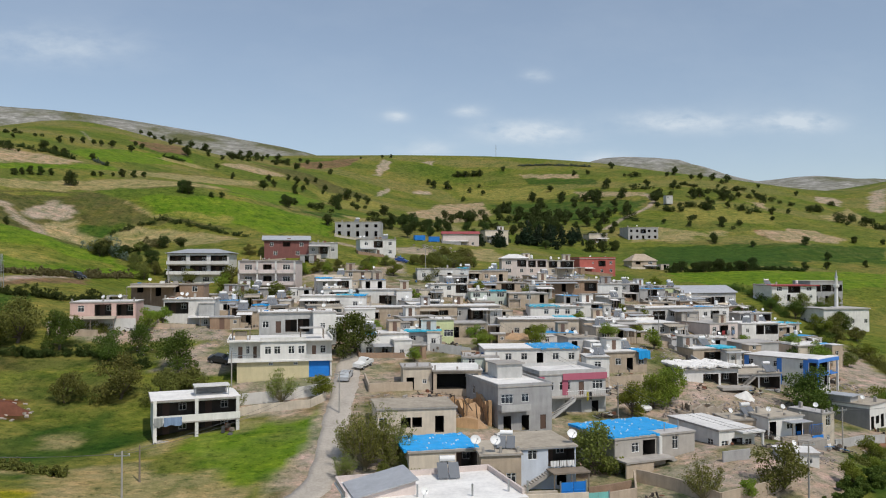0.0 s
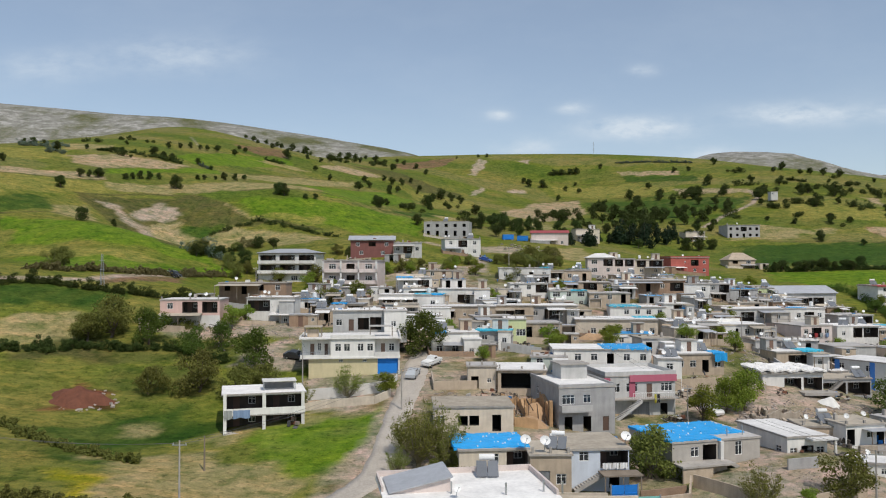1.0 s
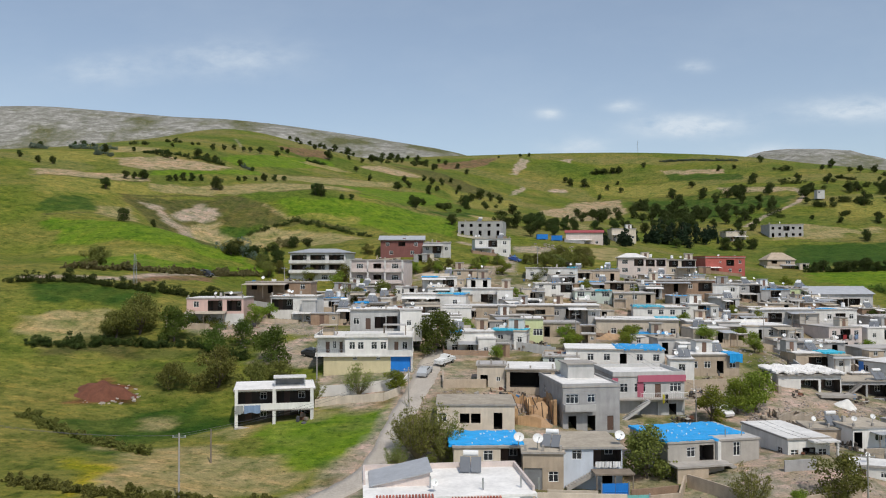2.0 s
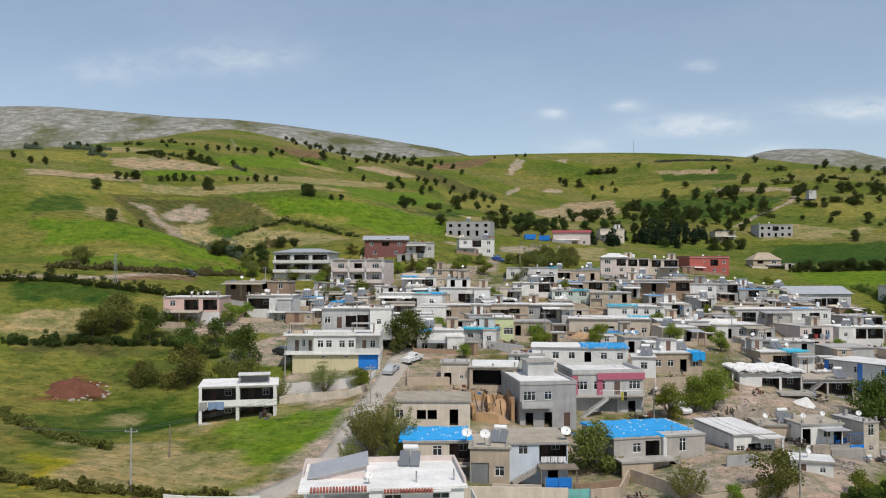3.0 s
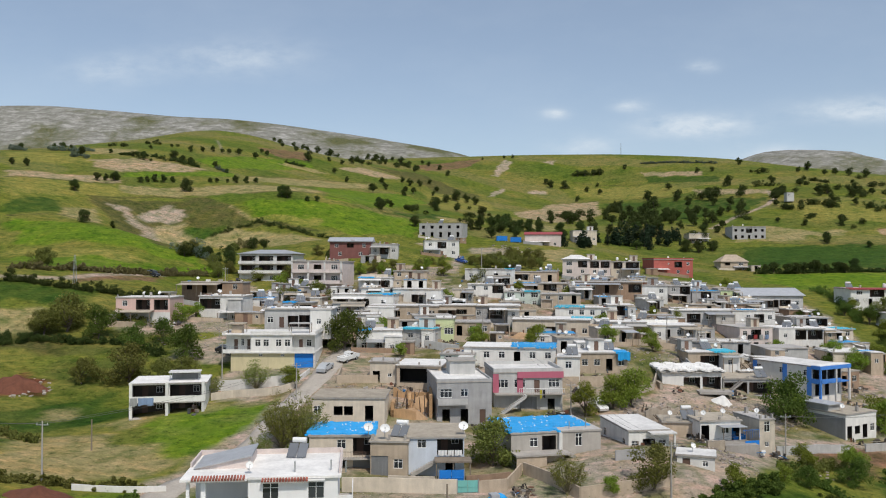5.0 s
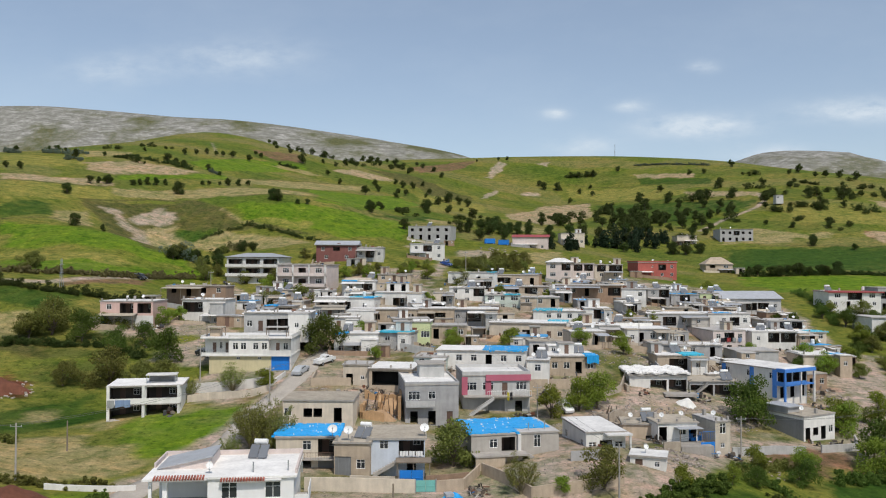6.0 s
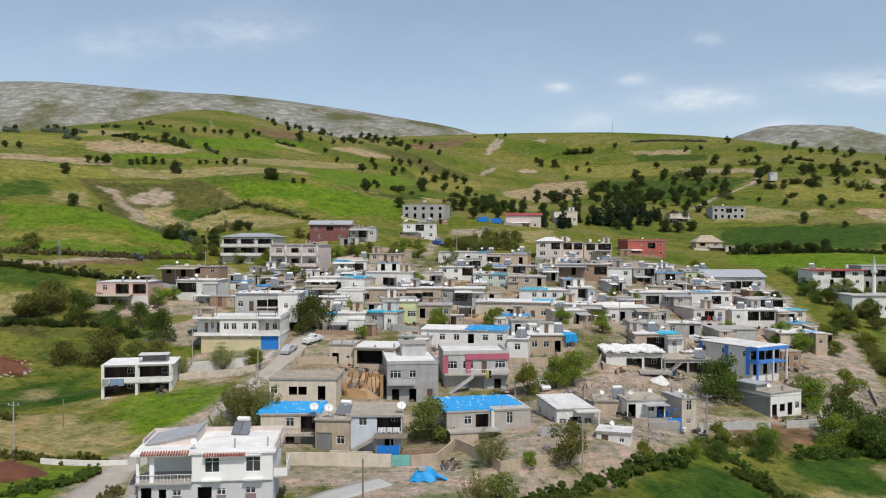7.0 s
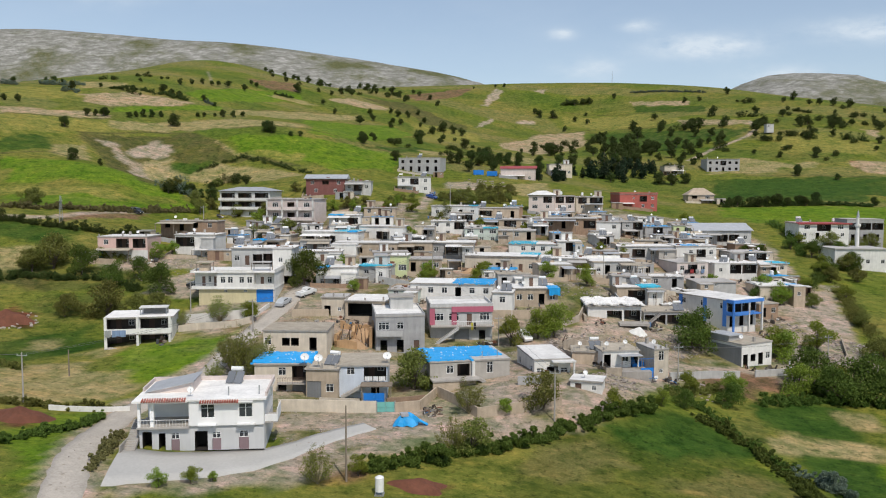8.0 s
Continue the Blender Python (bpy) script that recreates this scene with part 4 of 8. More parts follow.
def tarp_sheet(ob, x0, x1, y0, y1, z, mat, sag=0.12, seed=1, label="blue tarpaulin sheet weighed down over the roof", name="tarpaulin", lumps=True):
    """A sheet with folds, thick enough to have edges, hanging a little over the roof's rim."""
    r = np.random.default_rng(seed)
    nx, ny = max(8, int((x1 - x0) / 0.35)), max(8, int((y1 - y0) / 0.35))
    s = Shape()
    ph = r.uniform(0, 6.28, 8)
    edge = r.normal(0, 0.12, (2, max(nx, ny) + 1))

    def p(i, j, lift):
        u, v = i / nx, j / ny
        x, y = x0 + (x1 - x0) * u, y0 + (y1 - y0) * v
        if j == 0: y += edge[0][i]
        if j == ny: y += edge[1][i]
        if i == 0: x += edge[0][j]
        if i == nx: x += edge[1][j]
        w = sag * 0.5 * (math.sin(x * 2.1 + ph[0] + math.sin(y * 1.7 + ph[1])) + 0.6 * math.sin(y * 3.3 + ph[2]) * math.sin(x * 1.1 + ph[3]) + 0.4 * math.sin(5.1 * x + 3.7 * y + ph[4]))
        return (x, y, z + sag + w * 0.6 + lift)
    for i in range(nx):
        for j in range(ny):
            s.quad(p(i, j, 0), p(i + 1, j, 0), p(i + 1, j + 1, 0), p(i, j + 1, 0))
    for i in range(nx):
        for j, a in ((0, 1), (ny, -1)):
            q = [p(i, j, 0), p(i + 1, j, 0), p(i + 1, j, -0.3), p(i, j, -0.3)]
            s.quad(*(q if a < 0 else q[::-1]))
    for j in range(ny):
        for i, a in ((0, -1), (nx, 1)):
            q = [p(i, j, 0), p(i, j + 1, 0), p(i, j + 1, -0.3), p(i, j, -0.3)]
            s.quad(*(q if a < 0 else q[::-1]))
    o = part(name, s, mat, ob, label)
    if lumps:
        st, rr = Shape(), random.Random(seed)
        for k in range(int((x1 - x0) * (y1 - y0) * 0.35)):
            x, y = rr.uniform(x0 + .2, x1 - .2), rr.uniform(y0 + .2, y1 - .2)
            a = rr.uniform(0.035, 0.1)
            st.box(x - a, x + a, y - a * 0.7, y + a * 0.7, z + sag * 0.6, z + sag + 0.13)
        tagged(part("ballast", st, WALLS["white"], ob, "white blocks that hold the sheet down"), kind="stuff")
    return o


# the white two-storey house beside the lane
def lane_house():
    W, D, S = 14.6, 9.4, 3.05
    ob = thing("house", pose(-7.2, 79.7, 0.0, 0, 0, 10), "white two-storey house with an open upper terrace and grey ground floor", "house", "village houses")
    low, up = Shape(), Shape()
    x = lambda px: (px - 356.5) / 15.28
    # ground floor
    facade(low, ob, W, 0, S, [], lambda u, v, z: (-u, D - v, z), S)
    facade(low, ob, D, 0, S, [], lambda u, v, z: (-W / 2 + v, D / 2 - u, z), S)
    facade(low, ob, D, 0, S, ["..w"], lambda u, v, z: (W / 2 - v, D / 2 + u, z), S)
    front(low, ob, -W / 2, W / 2, 0, S, [(x(250), x(267), 0.05, 2.4, "void"), (x(279), x(291), 0, 2.2, "void"), (x(301), x(316), 0, 2.2, "glazed"), (x(343), x(366), 0, 2.35, "void"), (x(374), x(390), 0, 2.2, "glazed"), (x(422), x(440), 0, 2.3, "glazed")])
    part("lower_wall", low, WALLS["grey_render"], ob, "light grey rendered ground floor")
    # upper floor: closed rooms and an open terrace
    xt = x(334)
    front(up, ob, xt, W / 2, S, 2 * S, [(x(355), x(380), S + 0.95, S + 2.65, "window"), (x(423), x(448), S + 0.95, S + 2.65, "window")], dy=-0.25)
    up.quad((W / 2, -0.25, S), (W / 2, D, S), (W / 2, D, 2 * S), (W / 2, -0.25, 2 * S))
    up.quad((W / 2, D, S), (-W / 2, D, S), (-W / 2, D, 2 * S), (W / 2, D, 2 * S))
    up.quad((xt, 4.0, S), (xt, -0.25, S), (xt, -0.25, 2 * S), (xt, 4.0, 2 * S))
    up.quad((-W / 2, 4.0, S), (xt, 4.0, S), (xt, 4.0, 2 * S), (-W / 2, 4.0, 2 * S))
    up.quad((-W / 2, D, S), (-W / 2, 4.0, S), (-W / 2, 4.0, 2 * S), (-W / 2, D, 2 * S))
    part("upper_wall", up, WALLS["fresh"], ob)
    add(ob, "floor_slab", CONCRETE, (-W / 2 - 0.2, xt, -0.5, 4.0, S - 0.2, S + 0.02))
    add(ob, "column", WALLS["fresh"], (x(265), x(272), -0.3, 0.1, S, 2 * S))
    add(ob, "column", WALLS["fresh"], (-W / 2 - 0.1, -W / 2 + 0.2, -0.3, 0.1, S, 2 * S))
    railing(ob, -W / 2 - 0.1, xt, -0.42, S)
    add(ob, "roof", ROOFS["white"], (-W / 2 - 0.6, xt, -0.9, D + 0.15, 2 * S, 2 * S + 0.22), (xt, W / 2 + 0.35, -0.5, D + 0.15, 2 * S, 2 * S + 0.22), label="limewashed flat roof slab")
    h = 2 * S + 0.2
    add(ob, "parapet", WALLS["palepink"], (-W / 2 - 0.5, W / 2 + 0.3, D - 0.1, D + 0.12, h, h + 0.55), (W / 2 + 0.1, W / 2 + 0.32, 0.4, D - 0.1, h, h + 0.5), (-W / 2 - 0.55, -W / 2 - 0.35, 4, D - 0.1, h, h + 0.5))
    # lean-to roof of the stair head
    w = Shape()
    a, b, y0, y1 = -W / 2 + 0.3, xt - 0.2, 3.2, 8.3
    w.quad((a, y0, h), (b, y0, h), (b, y0, h + 1.3), (a, y0, h + 0.25)).quad((b, y1, h), (a, y1, h), (a, y1, h + 0.25), (b, y1, h + 1.3))
    w.quad((b, y0, h), (b, y1, h), (b, y1, h + 1.3), (b, y0, h + 1.3)).quad((a, y1, h), (a, y0, h), (a, y0, h + 0.25), (a, y1, h + 0.25))
    part("stair_head", w, WALLS["palepink"], ob)
    w = Shape()
    w.quad((a - .3, y0 - .3, h + 0.2), (b + .2, y0 - .3, h + 1.43), (b + .2, y1 + .2, h + 1.43), (a - .3, y1 + .2, h + 0.2))
    w.quad((a - .3, y1 + .2, h + 0.1), (b + .2, y1 + .2, h + 1.31), (b + .2, y0 - .3, h + 1.31), (a - .3, y0 - .3, h + 0.1))
    w.quad((a - .3, y0 - .3, h + 0.1), (b + .2, y0 - .3, h + 1.31), (b + .2, y0 - .3, h + 1.43), (a - .3, y0 - .3, h + 0.2))
    part("lean_to_roof", w, ROOFS["tin"], ob, "sloping grey sheet roof")
    # rows of red tiles along the two front edges
    for x0, x1, y, z in ((x(252), x(331), -1.0, h - 0.02), (x(354), x(424), -0.85, h - 0.3)):
        n = int((x1 - x0) / 0.28)
        tile = Shape()
        tile.beam((0, 0, 0), (0, 0.62, 0.24), 0.12, 0.1, 6)
        me = tile.mesh("roof_tile", TILE)
        row = add(ob, "tile_ledge", CONCRETE, (x0, x1, y, y + 0.6, z - 0.22, z - 0.1))
        for k in range(n):
            t = part("roof_tile", me, None, row)
            t.matrix_basis = pose(x0 + (k + 0.5) * (x1 - x0) / n, y - 0.05, z + 0.0)
    # sills, little hoods and the side balcony
    for c in (367, 436):
        add(ob, "sill", WALLS["fresh"], (x(c - 16), x(c + 16), -0.75, -0.25, S + 0.1, S + 0.28))
        add(ob, "hood", WALLS["fresh"], (x(c - 13), x(c + 13), -0.7, -0.25, 2 * S - 0.2, 2 * S - 0.06))
    add(ob, "side_balcony", CONCRETE, (W / 2, W / 2 + 1.5, 1.0, 5.0, S - 0.18, S))
    add(ob, "side_balcony_wall", WALLS["fresh"], (W / 2 + 1.4, W / 2 + 1.5, 1.0, 5.0, S, S + 1.5), (W / 2, W / 2 + 1.4, 1.0, 1.1, S, S + 0.9))
    flight(ob, -W / 2 - 1.5, -W / 2 - 0.2, -2.6, 3.4, 0, S, "y")
    add(ob, "stair_wall", CONCRETE, (-W / 2 - 1.62, -W / 2 - 1.5, -2.6, 3.4, -0.3, 1.6))
    for c, y in ((402, 1.2), (457, 1.6), (480, 0.8), (330, 2.4)):
        add(ob, "flue", METAL, (x(c) - 0.07, x(c) + 0.07, y - 0.07, y + 0.07, h, h + 1.1))
    return ob


TILE = surface("red_clay_tile", (0.36, 0.12, 0.09), stain=0.3, each=0.3)
GLAZED = {}


def front(s, ob, x0, x1, z0, z1, holes, dy=0.0):
    """A front wall between x0 and x1 with holes at given places."""
    us = sorted({x0, x1, *(h[0] for h in holes), *(h[1] for h in holes)})
    zs = sorted({z0, z1, *(h[2] for h in holes), *(h[3] for h in holes)})
    for a, b in zip(us[:-1], us[1:]):
        for c, d in zip(zs[:-1], zs[1:]):
            um, zm = (a + b) / 2, (c + d) / 2
            if not any(h[0] < um < h[1] and h[2] < zm < h[3] for h in holes):
                s.quad((a, dy, c), (b, dy, c), (b, dy, d), (a, dy, d))
    for a, b, c, d, kind in holes:
        shell = s
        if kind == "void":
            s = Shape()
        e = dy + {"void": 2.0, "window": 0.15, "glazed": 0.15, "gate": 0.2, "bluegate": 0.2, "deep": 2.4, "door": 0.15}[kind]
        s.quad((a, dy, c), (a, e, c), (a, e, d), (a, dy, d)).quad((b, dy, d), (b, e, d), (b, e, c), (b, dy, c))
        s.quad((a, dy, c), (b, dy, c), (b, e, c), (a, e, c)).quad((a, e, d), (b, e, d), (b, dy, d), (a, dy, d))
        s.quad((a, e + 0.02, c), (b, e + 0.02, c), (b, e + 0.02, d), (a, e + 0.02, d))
        # the room's faces take the near-black that stands for an unlit inside
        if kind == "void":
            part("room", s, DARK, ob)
        s = shell
        m = pose((a + b) / 2, e - 0.08, c)
        if kind == "window":
            fr, pa = window_mesh(b - a, d - c)
            w = part("window", fr, None, ob)
            w.matrix_basis = m
            part("pane", pa, None, w)
        elif kind == "glazed":
            o = add(ob, "door", DOORS["purple"], (a + 0.03, b - 0.03, e - 0.08, e - 0.02, c, c + (d - c) * 0.64))
            fr, pa = window_mesh(b - a - 0.04, (d - c) * 0.35)
            w = part("window", fr, None, ob)
            w.matrix_basis = pose((a + b) / 2, e - 0.08, c + (d - c) * 0.65)
            part("pane", pa, None, w)
        elif kind in ("gate", "bluegate", "door"):
            o = part("door", door_mesh(b - a, d - c, {"gate": "grey", "bluegate": "blue", "door": "brown"}[kind]), None, ob)
            o.matrix_basis = m


lane = lane_house()


# the broad house with a yellow ground floor and a blue gate
def garage_house():
    W, D, S = 16.6, 9.5, 3.05
    ob = thing("house", pose(-26.0, 146.6, 8.2, 0, 0, 5), "white house with a yellow ground floor and blue steel gate", "house", "village houses")
    low, up = Shape(), Shape()
    x = lambda px: (px - 435) / 145 * W
    facade(low, ob, W, 0, S, [], lambda u, v, z: (-u, D - v, z), S)
    front(low, ob, -W / 2 + 1.3, W / 2 - 0.25, -2.0, S, [(x(475), x(505), 0.05, 2.95, "bluegate"), (x(418), x(424), 2.2, 2.7, "window"), (x(453), x(459), 2.2, 2.7, "window")], dy=-0.75)
    low.quad((-W / 2 + 1.3, D, -2), (-W / 2 + 1.3, -0.75, -2), (-W / 2 + 1.3, -0.75, S), (-W / 2 + 1.3, D, S))
    part("lower_wall", low, WALLS["yellow"], ob, "pale yellow ground floor")
    y = -1.0
    a, b = x(406), x(471)
    front(up, ob, a, b, S, 2 * S, [(x(c - 4.5), x(c + 4.5), S + 1.0, S + 2.25, "window") for c in (417, 430, 450, 464)], dy=y)
    up.quad((a, 1.2, S), (a, y, S), (a, y, 2 * S), (a, 1.2, 2 * S)).quad((b, y, S), (b, 1.2, S), (b, 1.2, 2 * S), (b, y, 2 * S))
    front(up, ob, -W / 2, a, S, 2 * S, [(x(375), x(381), S + 0.05, S + 2.1, "door"), (x(386), x(391), S + 0.9, S + 2.2, "window"), (x(396), x(401), S + 0.05, S + 2.1, "door")], dy=1.2)
    front(up, ob, b, W / 2, S, 2 * S, [(x(480), x(486), S + 0.05, S + 2.1, "door"), (x(492), x(500), S + 0.8, S + 2.1, "window")], dy=0.8)
    for u in (W / 2, -W / 2):
        q = [(u, -1.0 if u > 0 else 1.2, S), (u, D, S), (u, D, 2 * S), (u, -1.0 if u > 0 else 1.2, 2 * S)]
        up.quad(*(q if u > 0 else q[::-1]))
    up.quad((W / 2, D, S), (-W / 2, D, S), (-W / 2, D, 2 * S), (W / 2, D, 2 * S))
    part("upper_wall", up, WALLS["white"], ob)
    add(ob, "side_wall", WALLS["white"], (W / 2 - 0.25, W / 2 + 0.02, -1.0, D, -2.0, S - 0.25), label="white end wall")
    add(ob, "floor_slab", WALLS["white"], (-W / 2 - 0.1, W / 2 + 0.1, -1.25, D + 0.05, S - 0.25, S + 0.02), label="white projecting floor slab")
    add(ob, "balcony_wall", WALLS["white"], (-W / 2 - 0.05, a, -1.2, -1.1, S, S + 0.45))
    railing(ob, -W / 2, a, -1.15, S + 0.4, METAL, 0.55)
    add(ob, "balcony_wall", WALLS["white"], (b, W / 2, -1.2, -1.1, S, S + 0.85))
    add(ob, "roof", ROOFS["white"], (-W / 2 - 0.25, W / 2 + 0.2, -1.3, D + 0.2, 2 * S, 2 * S + 0.2))
    h = 2 * S + 0.18
    add(ob, "parapet", WALLS["white"], (a, b, -1.25, -1.08, h, h + 0.5), (W / 2, W / 2 + 0.18, -1.2, D + 0.1, h, h + 0.55), (-W / 2 - 0.2, -W / 2 - 0.02, -1.2, D, h, h + 0.35))
    for x0, x1, y0, y1, m in ((-W / 2 + 0.4, -W / 2 + 3.4, 0.5, 3.2, "dirt"), (3.2, 7.2, 0.8, 3.4, "grey")):
        add(ob, "pergola_roof", ROOFS[m], (x0, x1, y0, y1, h + 1.7, h + 1.85))
        for u, v in ((x0 + .1, y0 + .1), (x1 - .1, y0 + .1), (x0 + .1, y1 - .1), (x1 - .1, y1 - .1)):
            add(ob, "post", WOOD, (u - .06, u + .06, v - .06, v + .06, h, h + 1.7))
    add(ob, "brick_store", WALLS["beige"], (-W / 2 + 0.9, -W / 2 + 2.8, 1.2, 3.0, h, h + 1.3))


garage_house()
house(-24.0, 159.5, 6, 13.5, 8, 18.2, 3.6, "wdoPwP", wall="lightgrey", roof="white", over=0.5, label="pale flat-roofed house with a deep shaded veranda")
veranda = house(-35.5, 123.8, 15, 11.2, 8.0, 8.5, 5.2, "PP/PP", wall="white", roof="white", over=0.5, left="/w", rail=(1,), label="white two-storey house with open columned verandas and washing on the rail")
cement = house(10.6, 126.2, 12, 8.6, 13, 9.0, 6.3, "DDd/Ww.", wall="grey", roof="white", over=0.15, parapet=0.35, left="../w.", label="bare grey cement two-storey house with a small balcony")
raspberry = house(20.8, 136.5, 10, 11.6, 10, 9.2, 6.5, ".gD/WWdW", wall="lightgrey", roof="white", over=0.2, parapet=0.6, label="light grey two-storey house with raspberry painted bands")
royal = house(79.16, 162.36, 34, 9.0, 13.5, 7.9, 5.6, "DDD/PP", wall="white", roof="white", over=0.25, left="v.w./w.w.w", label="white two-storey house with royal blue painted bands and porch")
washing = house(77.0, 198.6, 15, 8.6, 13, 12.3, 5.6, "wDw/wOw", wall="palepink", roof="grey", over=0.2, left="w.../w...", label="pale pink two-storey house, its terrace hung with washing")
entrance = house(36.3, 112.8, 13, 5.8, 11, 4.7, 3.4, "wow", wall="white", roof="white", over=0.3, left="w.w", label="white single-storey house with a covered entrance")
tarped = house(23.6, 109.3, 17, 12.6, 10.2, 5.0, 2.7, ".wo.t.", wall="greige", roof="grey", over=0.2, label="grey rendered house with a blue tarpaulin over its flat roof")
tarped_cream = house(-4.2, 103.8, 6, 8.2, 8, 5.1, 5.0, ".Dg/.wP", wall="cream", roof="grey", over=0.3, label="cream two-storey house below a blue tarpaulin roof")
washed_blue = house(8.0, 103.6, 6, 7.2, 8.5, 5.2, 4.4, ".D/wP", wall="paleblue", roof="dirt", over=0.4, label="pale blue washed house with washing lines on its terrace")
block = house(75.3, 138.6, 33, 8.0, 8, 2.95, 4.0, "DuDw", wall="white", roof="dirt", over=0.2, left="..W", label="grey block house with a white front and small upper room")
narrow = house(54.6, 121.0, 20, 2.6, 6, 4.9, 5.0, "v/t", wall="cream", roof="grey", over=0.15, left="b./..", label="narrow cream two-storey house beside a blue gate")
house(40.8, 105.4, -14, 4.6, 3.6, 3.1, 2.4, "dv", wall="white", roof="white", over=0.35, label="small white block shed with a pale sheet roof")


# ---- what sets single houses apart ----
def dress_houses():
    tarp_sheet(tarped, -6.6, 0.4, 0.0, 9.9, 2.95, ROOFS["blue"], seed=2)
    tarp_sheet(tarped, 0.42, 5.9, 2.3, 9.9, 2.95, ROOFS["blue"], seed=5)
    add(tarped, "terrace", CONCRETE, (-6.4, 0.9, -2.5, -0.02, 0.28, 0.5), label="grey concrete terrace slab")
    add(tarped, "terrace_wall", WALLS["beige"], (-6.3, -2.2, -2.35, -2.1, -2.6, 0.28), (-2.2, 0.6, -1.2, -1.0, -2.6, 0.28), label="beige wall below the terrace")
    add(tarped, "column", WALLS["white"], (0.2, 0.65, -0.5, -0.05, 0.5, 2.7))
    add(tarped, "flue", METAL, (2.1, 2.2, 0.9, 1.0, 2.9, 4.0))
    add(tarped, "flue", METAL, (4.6, 4.7, 1.2, 1.3, 2.9, 4.2))
    flight(tarped, 4.4, 0.9, -1.5, -0.25, -1.6, 0.45, "x")
    tarp_sheet(tarped_cream, -4.6, 4.3, 0.2, 8.2, 5.25, ROOFS["blue"], seed=3)
    add(tarped_cream, "balcony", CONCRETE, (-0.6, 4.0, -1.2, 0, 2.3, 2.45))
    railing(tarped_cream, -0.5, 3.9, -1.15, 2.45, DOORS["brown"])
    # washing and a brushwood awning
    for k, (x0, x1) in enumerate(((0.3, 1.4), (1.5, 2.3), (2.4, 3.3))):
        cloth(washed_blue, x0, x1, -0.35, 2.95, 0.75, WHITECLOTH, k)
    add(washed_blue, "awning", WOOD, (-0.2, 4.4, -2.6, -0.2, 1.9, 2.08), label="awning of grey brushwood")
    for u in (0.0, 2.1, 4.2):
        add(washed_blue, "post", WOOD, (u - .06, u + .06, -2.5, -2.38, -0.8, 1.9))
    flight(washed_blue, -3.2, 0.2, -1.0, -0.1, 0.0, 1.9, "x")
    # veranda house
    cloth(veranda, -4.3, -2.0, -1.3, 3.3, 1.2, BLUECLOTH, 4)
    cloth(veranda, -5.5, -4.4, -1.3, 3.3, 1.3, GREYCLOTH, 5)
    add(veranda, "plinth", WALLS["greige"], (-5.6, 5.6, -1.15, -0.02, -1.6, 0.1), label="rough grey plinth")
    for u in (-5.4, -0.1, 5.3):
        add(veranda, "column", WALLS["white"], (u - .22, u + .22, -1.15, -0.75, -0.5, 5.6))
    add(veranda, "roof_canopy", ROOFS["white"], (-0.2, 4.6, 1.4, 4.2, 6.7, 6.85), label="pale canopy over the roof terrace")
    for u, v in ((0.0, 1.6), (4.4, 1.6), (0.0, 4.0), (4.4, 4.0)):
        add(veranda, "canopy_post", METAL, (u - .06, u + .06, v - .06, v + .06, 5.4, 6.7))
    add(veranda, "canopy_wall", WALLS["darkgrey"], (0.1, 4.3, 3.9, 4.0, 5.45, 6.3), label="dark boarding behind the canopy")
    # cement house: balcony and porch roof
    add(cement, "balcony", WALLS["grey"], (-4.3, 0.3, -1.3, 0, 3.0, 3.2))
    add(cement, "balcony_wall", WALLS["lightgrey"], (-4.3, 0.3, -1.3, -1.15, 3.2, 4.0), (-4.3, -4.15, -1.15, 0, 3.2, 4.0))
    add(cement, "roof_room", WALLS["lightgrey"], (-1.2, 3.0, 7.5, 11.5, 6.5, 8.7))
    add(cement, "roof_room_slab", CONCRETE, (-1.5, 3.3, 7.2, 11.8, 8.7, 8.9))
    # raspberry bands, stairs and washing
    add(raspberry, "painted_band", PINKPAINT, (-1.9, 5.95, -0.26, -0.2, 5.7, 6.75), label="raspberry painted parapet band")
    add(raspberry, "painted_band", PINKPAINT, (-6.0, -5.0, -0.035, 0.0, 3.3, 6.4), label="raspberry painted corner band")
    add(raspberry, "painted_band", PINKPAINT, (-1.9, -0.9, -0.035, 0.0, 3.3, 5.7), label="raspberry painted band")
    add(raspberry, "landing", CONCRETE, (-5.8, 5.8, -1.5, 0, 3.05, 3.25))
    flight(raspberry, -5.4, -0.8, -2.6, -1.5, 0.0, 3.2, "x", WALLS["lightgrey"])
    railing(raspberry, -1.8, 5.8, -1.4, 3.25)
    cloth(raspberry, 1.6, 2.0, -1.5, 3.9, 1.5, YELLOWCLOTH, 6)
    cloth(raspberry, 2.1, 2.5, -1.5, 3.9, 1.4, DARKCLOTH, 7)
    # royal blue bands and porch
    for k in (0.6, 6.0, 13.0):
        add(royal, "painted_band", BLUEPAINT, (-4.55, -4.5, k - 0.5, k + 0.5, 0.1, 5.6), label="royal blue painted band")
    add(royal, "porch_beam", BLUEPAINT, (-4.8, 4.6, -2.0, -1.6, 5.2, 5.9), (-4.8, -4.4, -1.6, 0, 5.2, 5.9), label="royal blue porch beam")
    add(royal, "porch_roof", ROOFS["white"], (-4.7, 4.5, -1.9, 0, 5.9, 6.02))
    for u in (-4.5, 0.2, 4.3):
        add(royal, "porch_column", BLUEPAINT if u < -4 else WALLS["white"], (u - .18, u + .18, -1.95, -1.6, -1.0, 5.2))
    add(royal, "balcony", BLUEPAINT, (-4.8, 4.5, -1.9, 0, 2.55, 2.75), label="royal blue balcony slab")
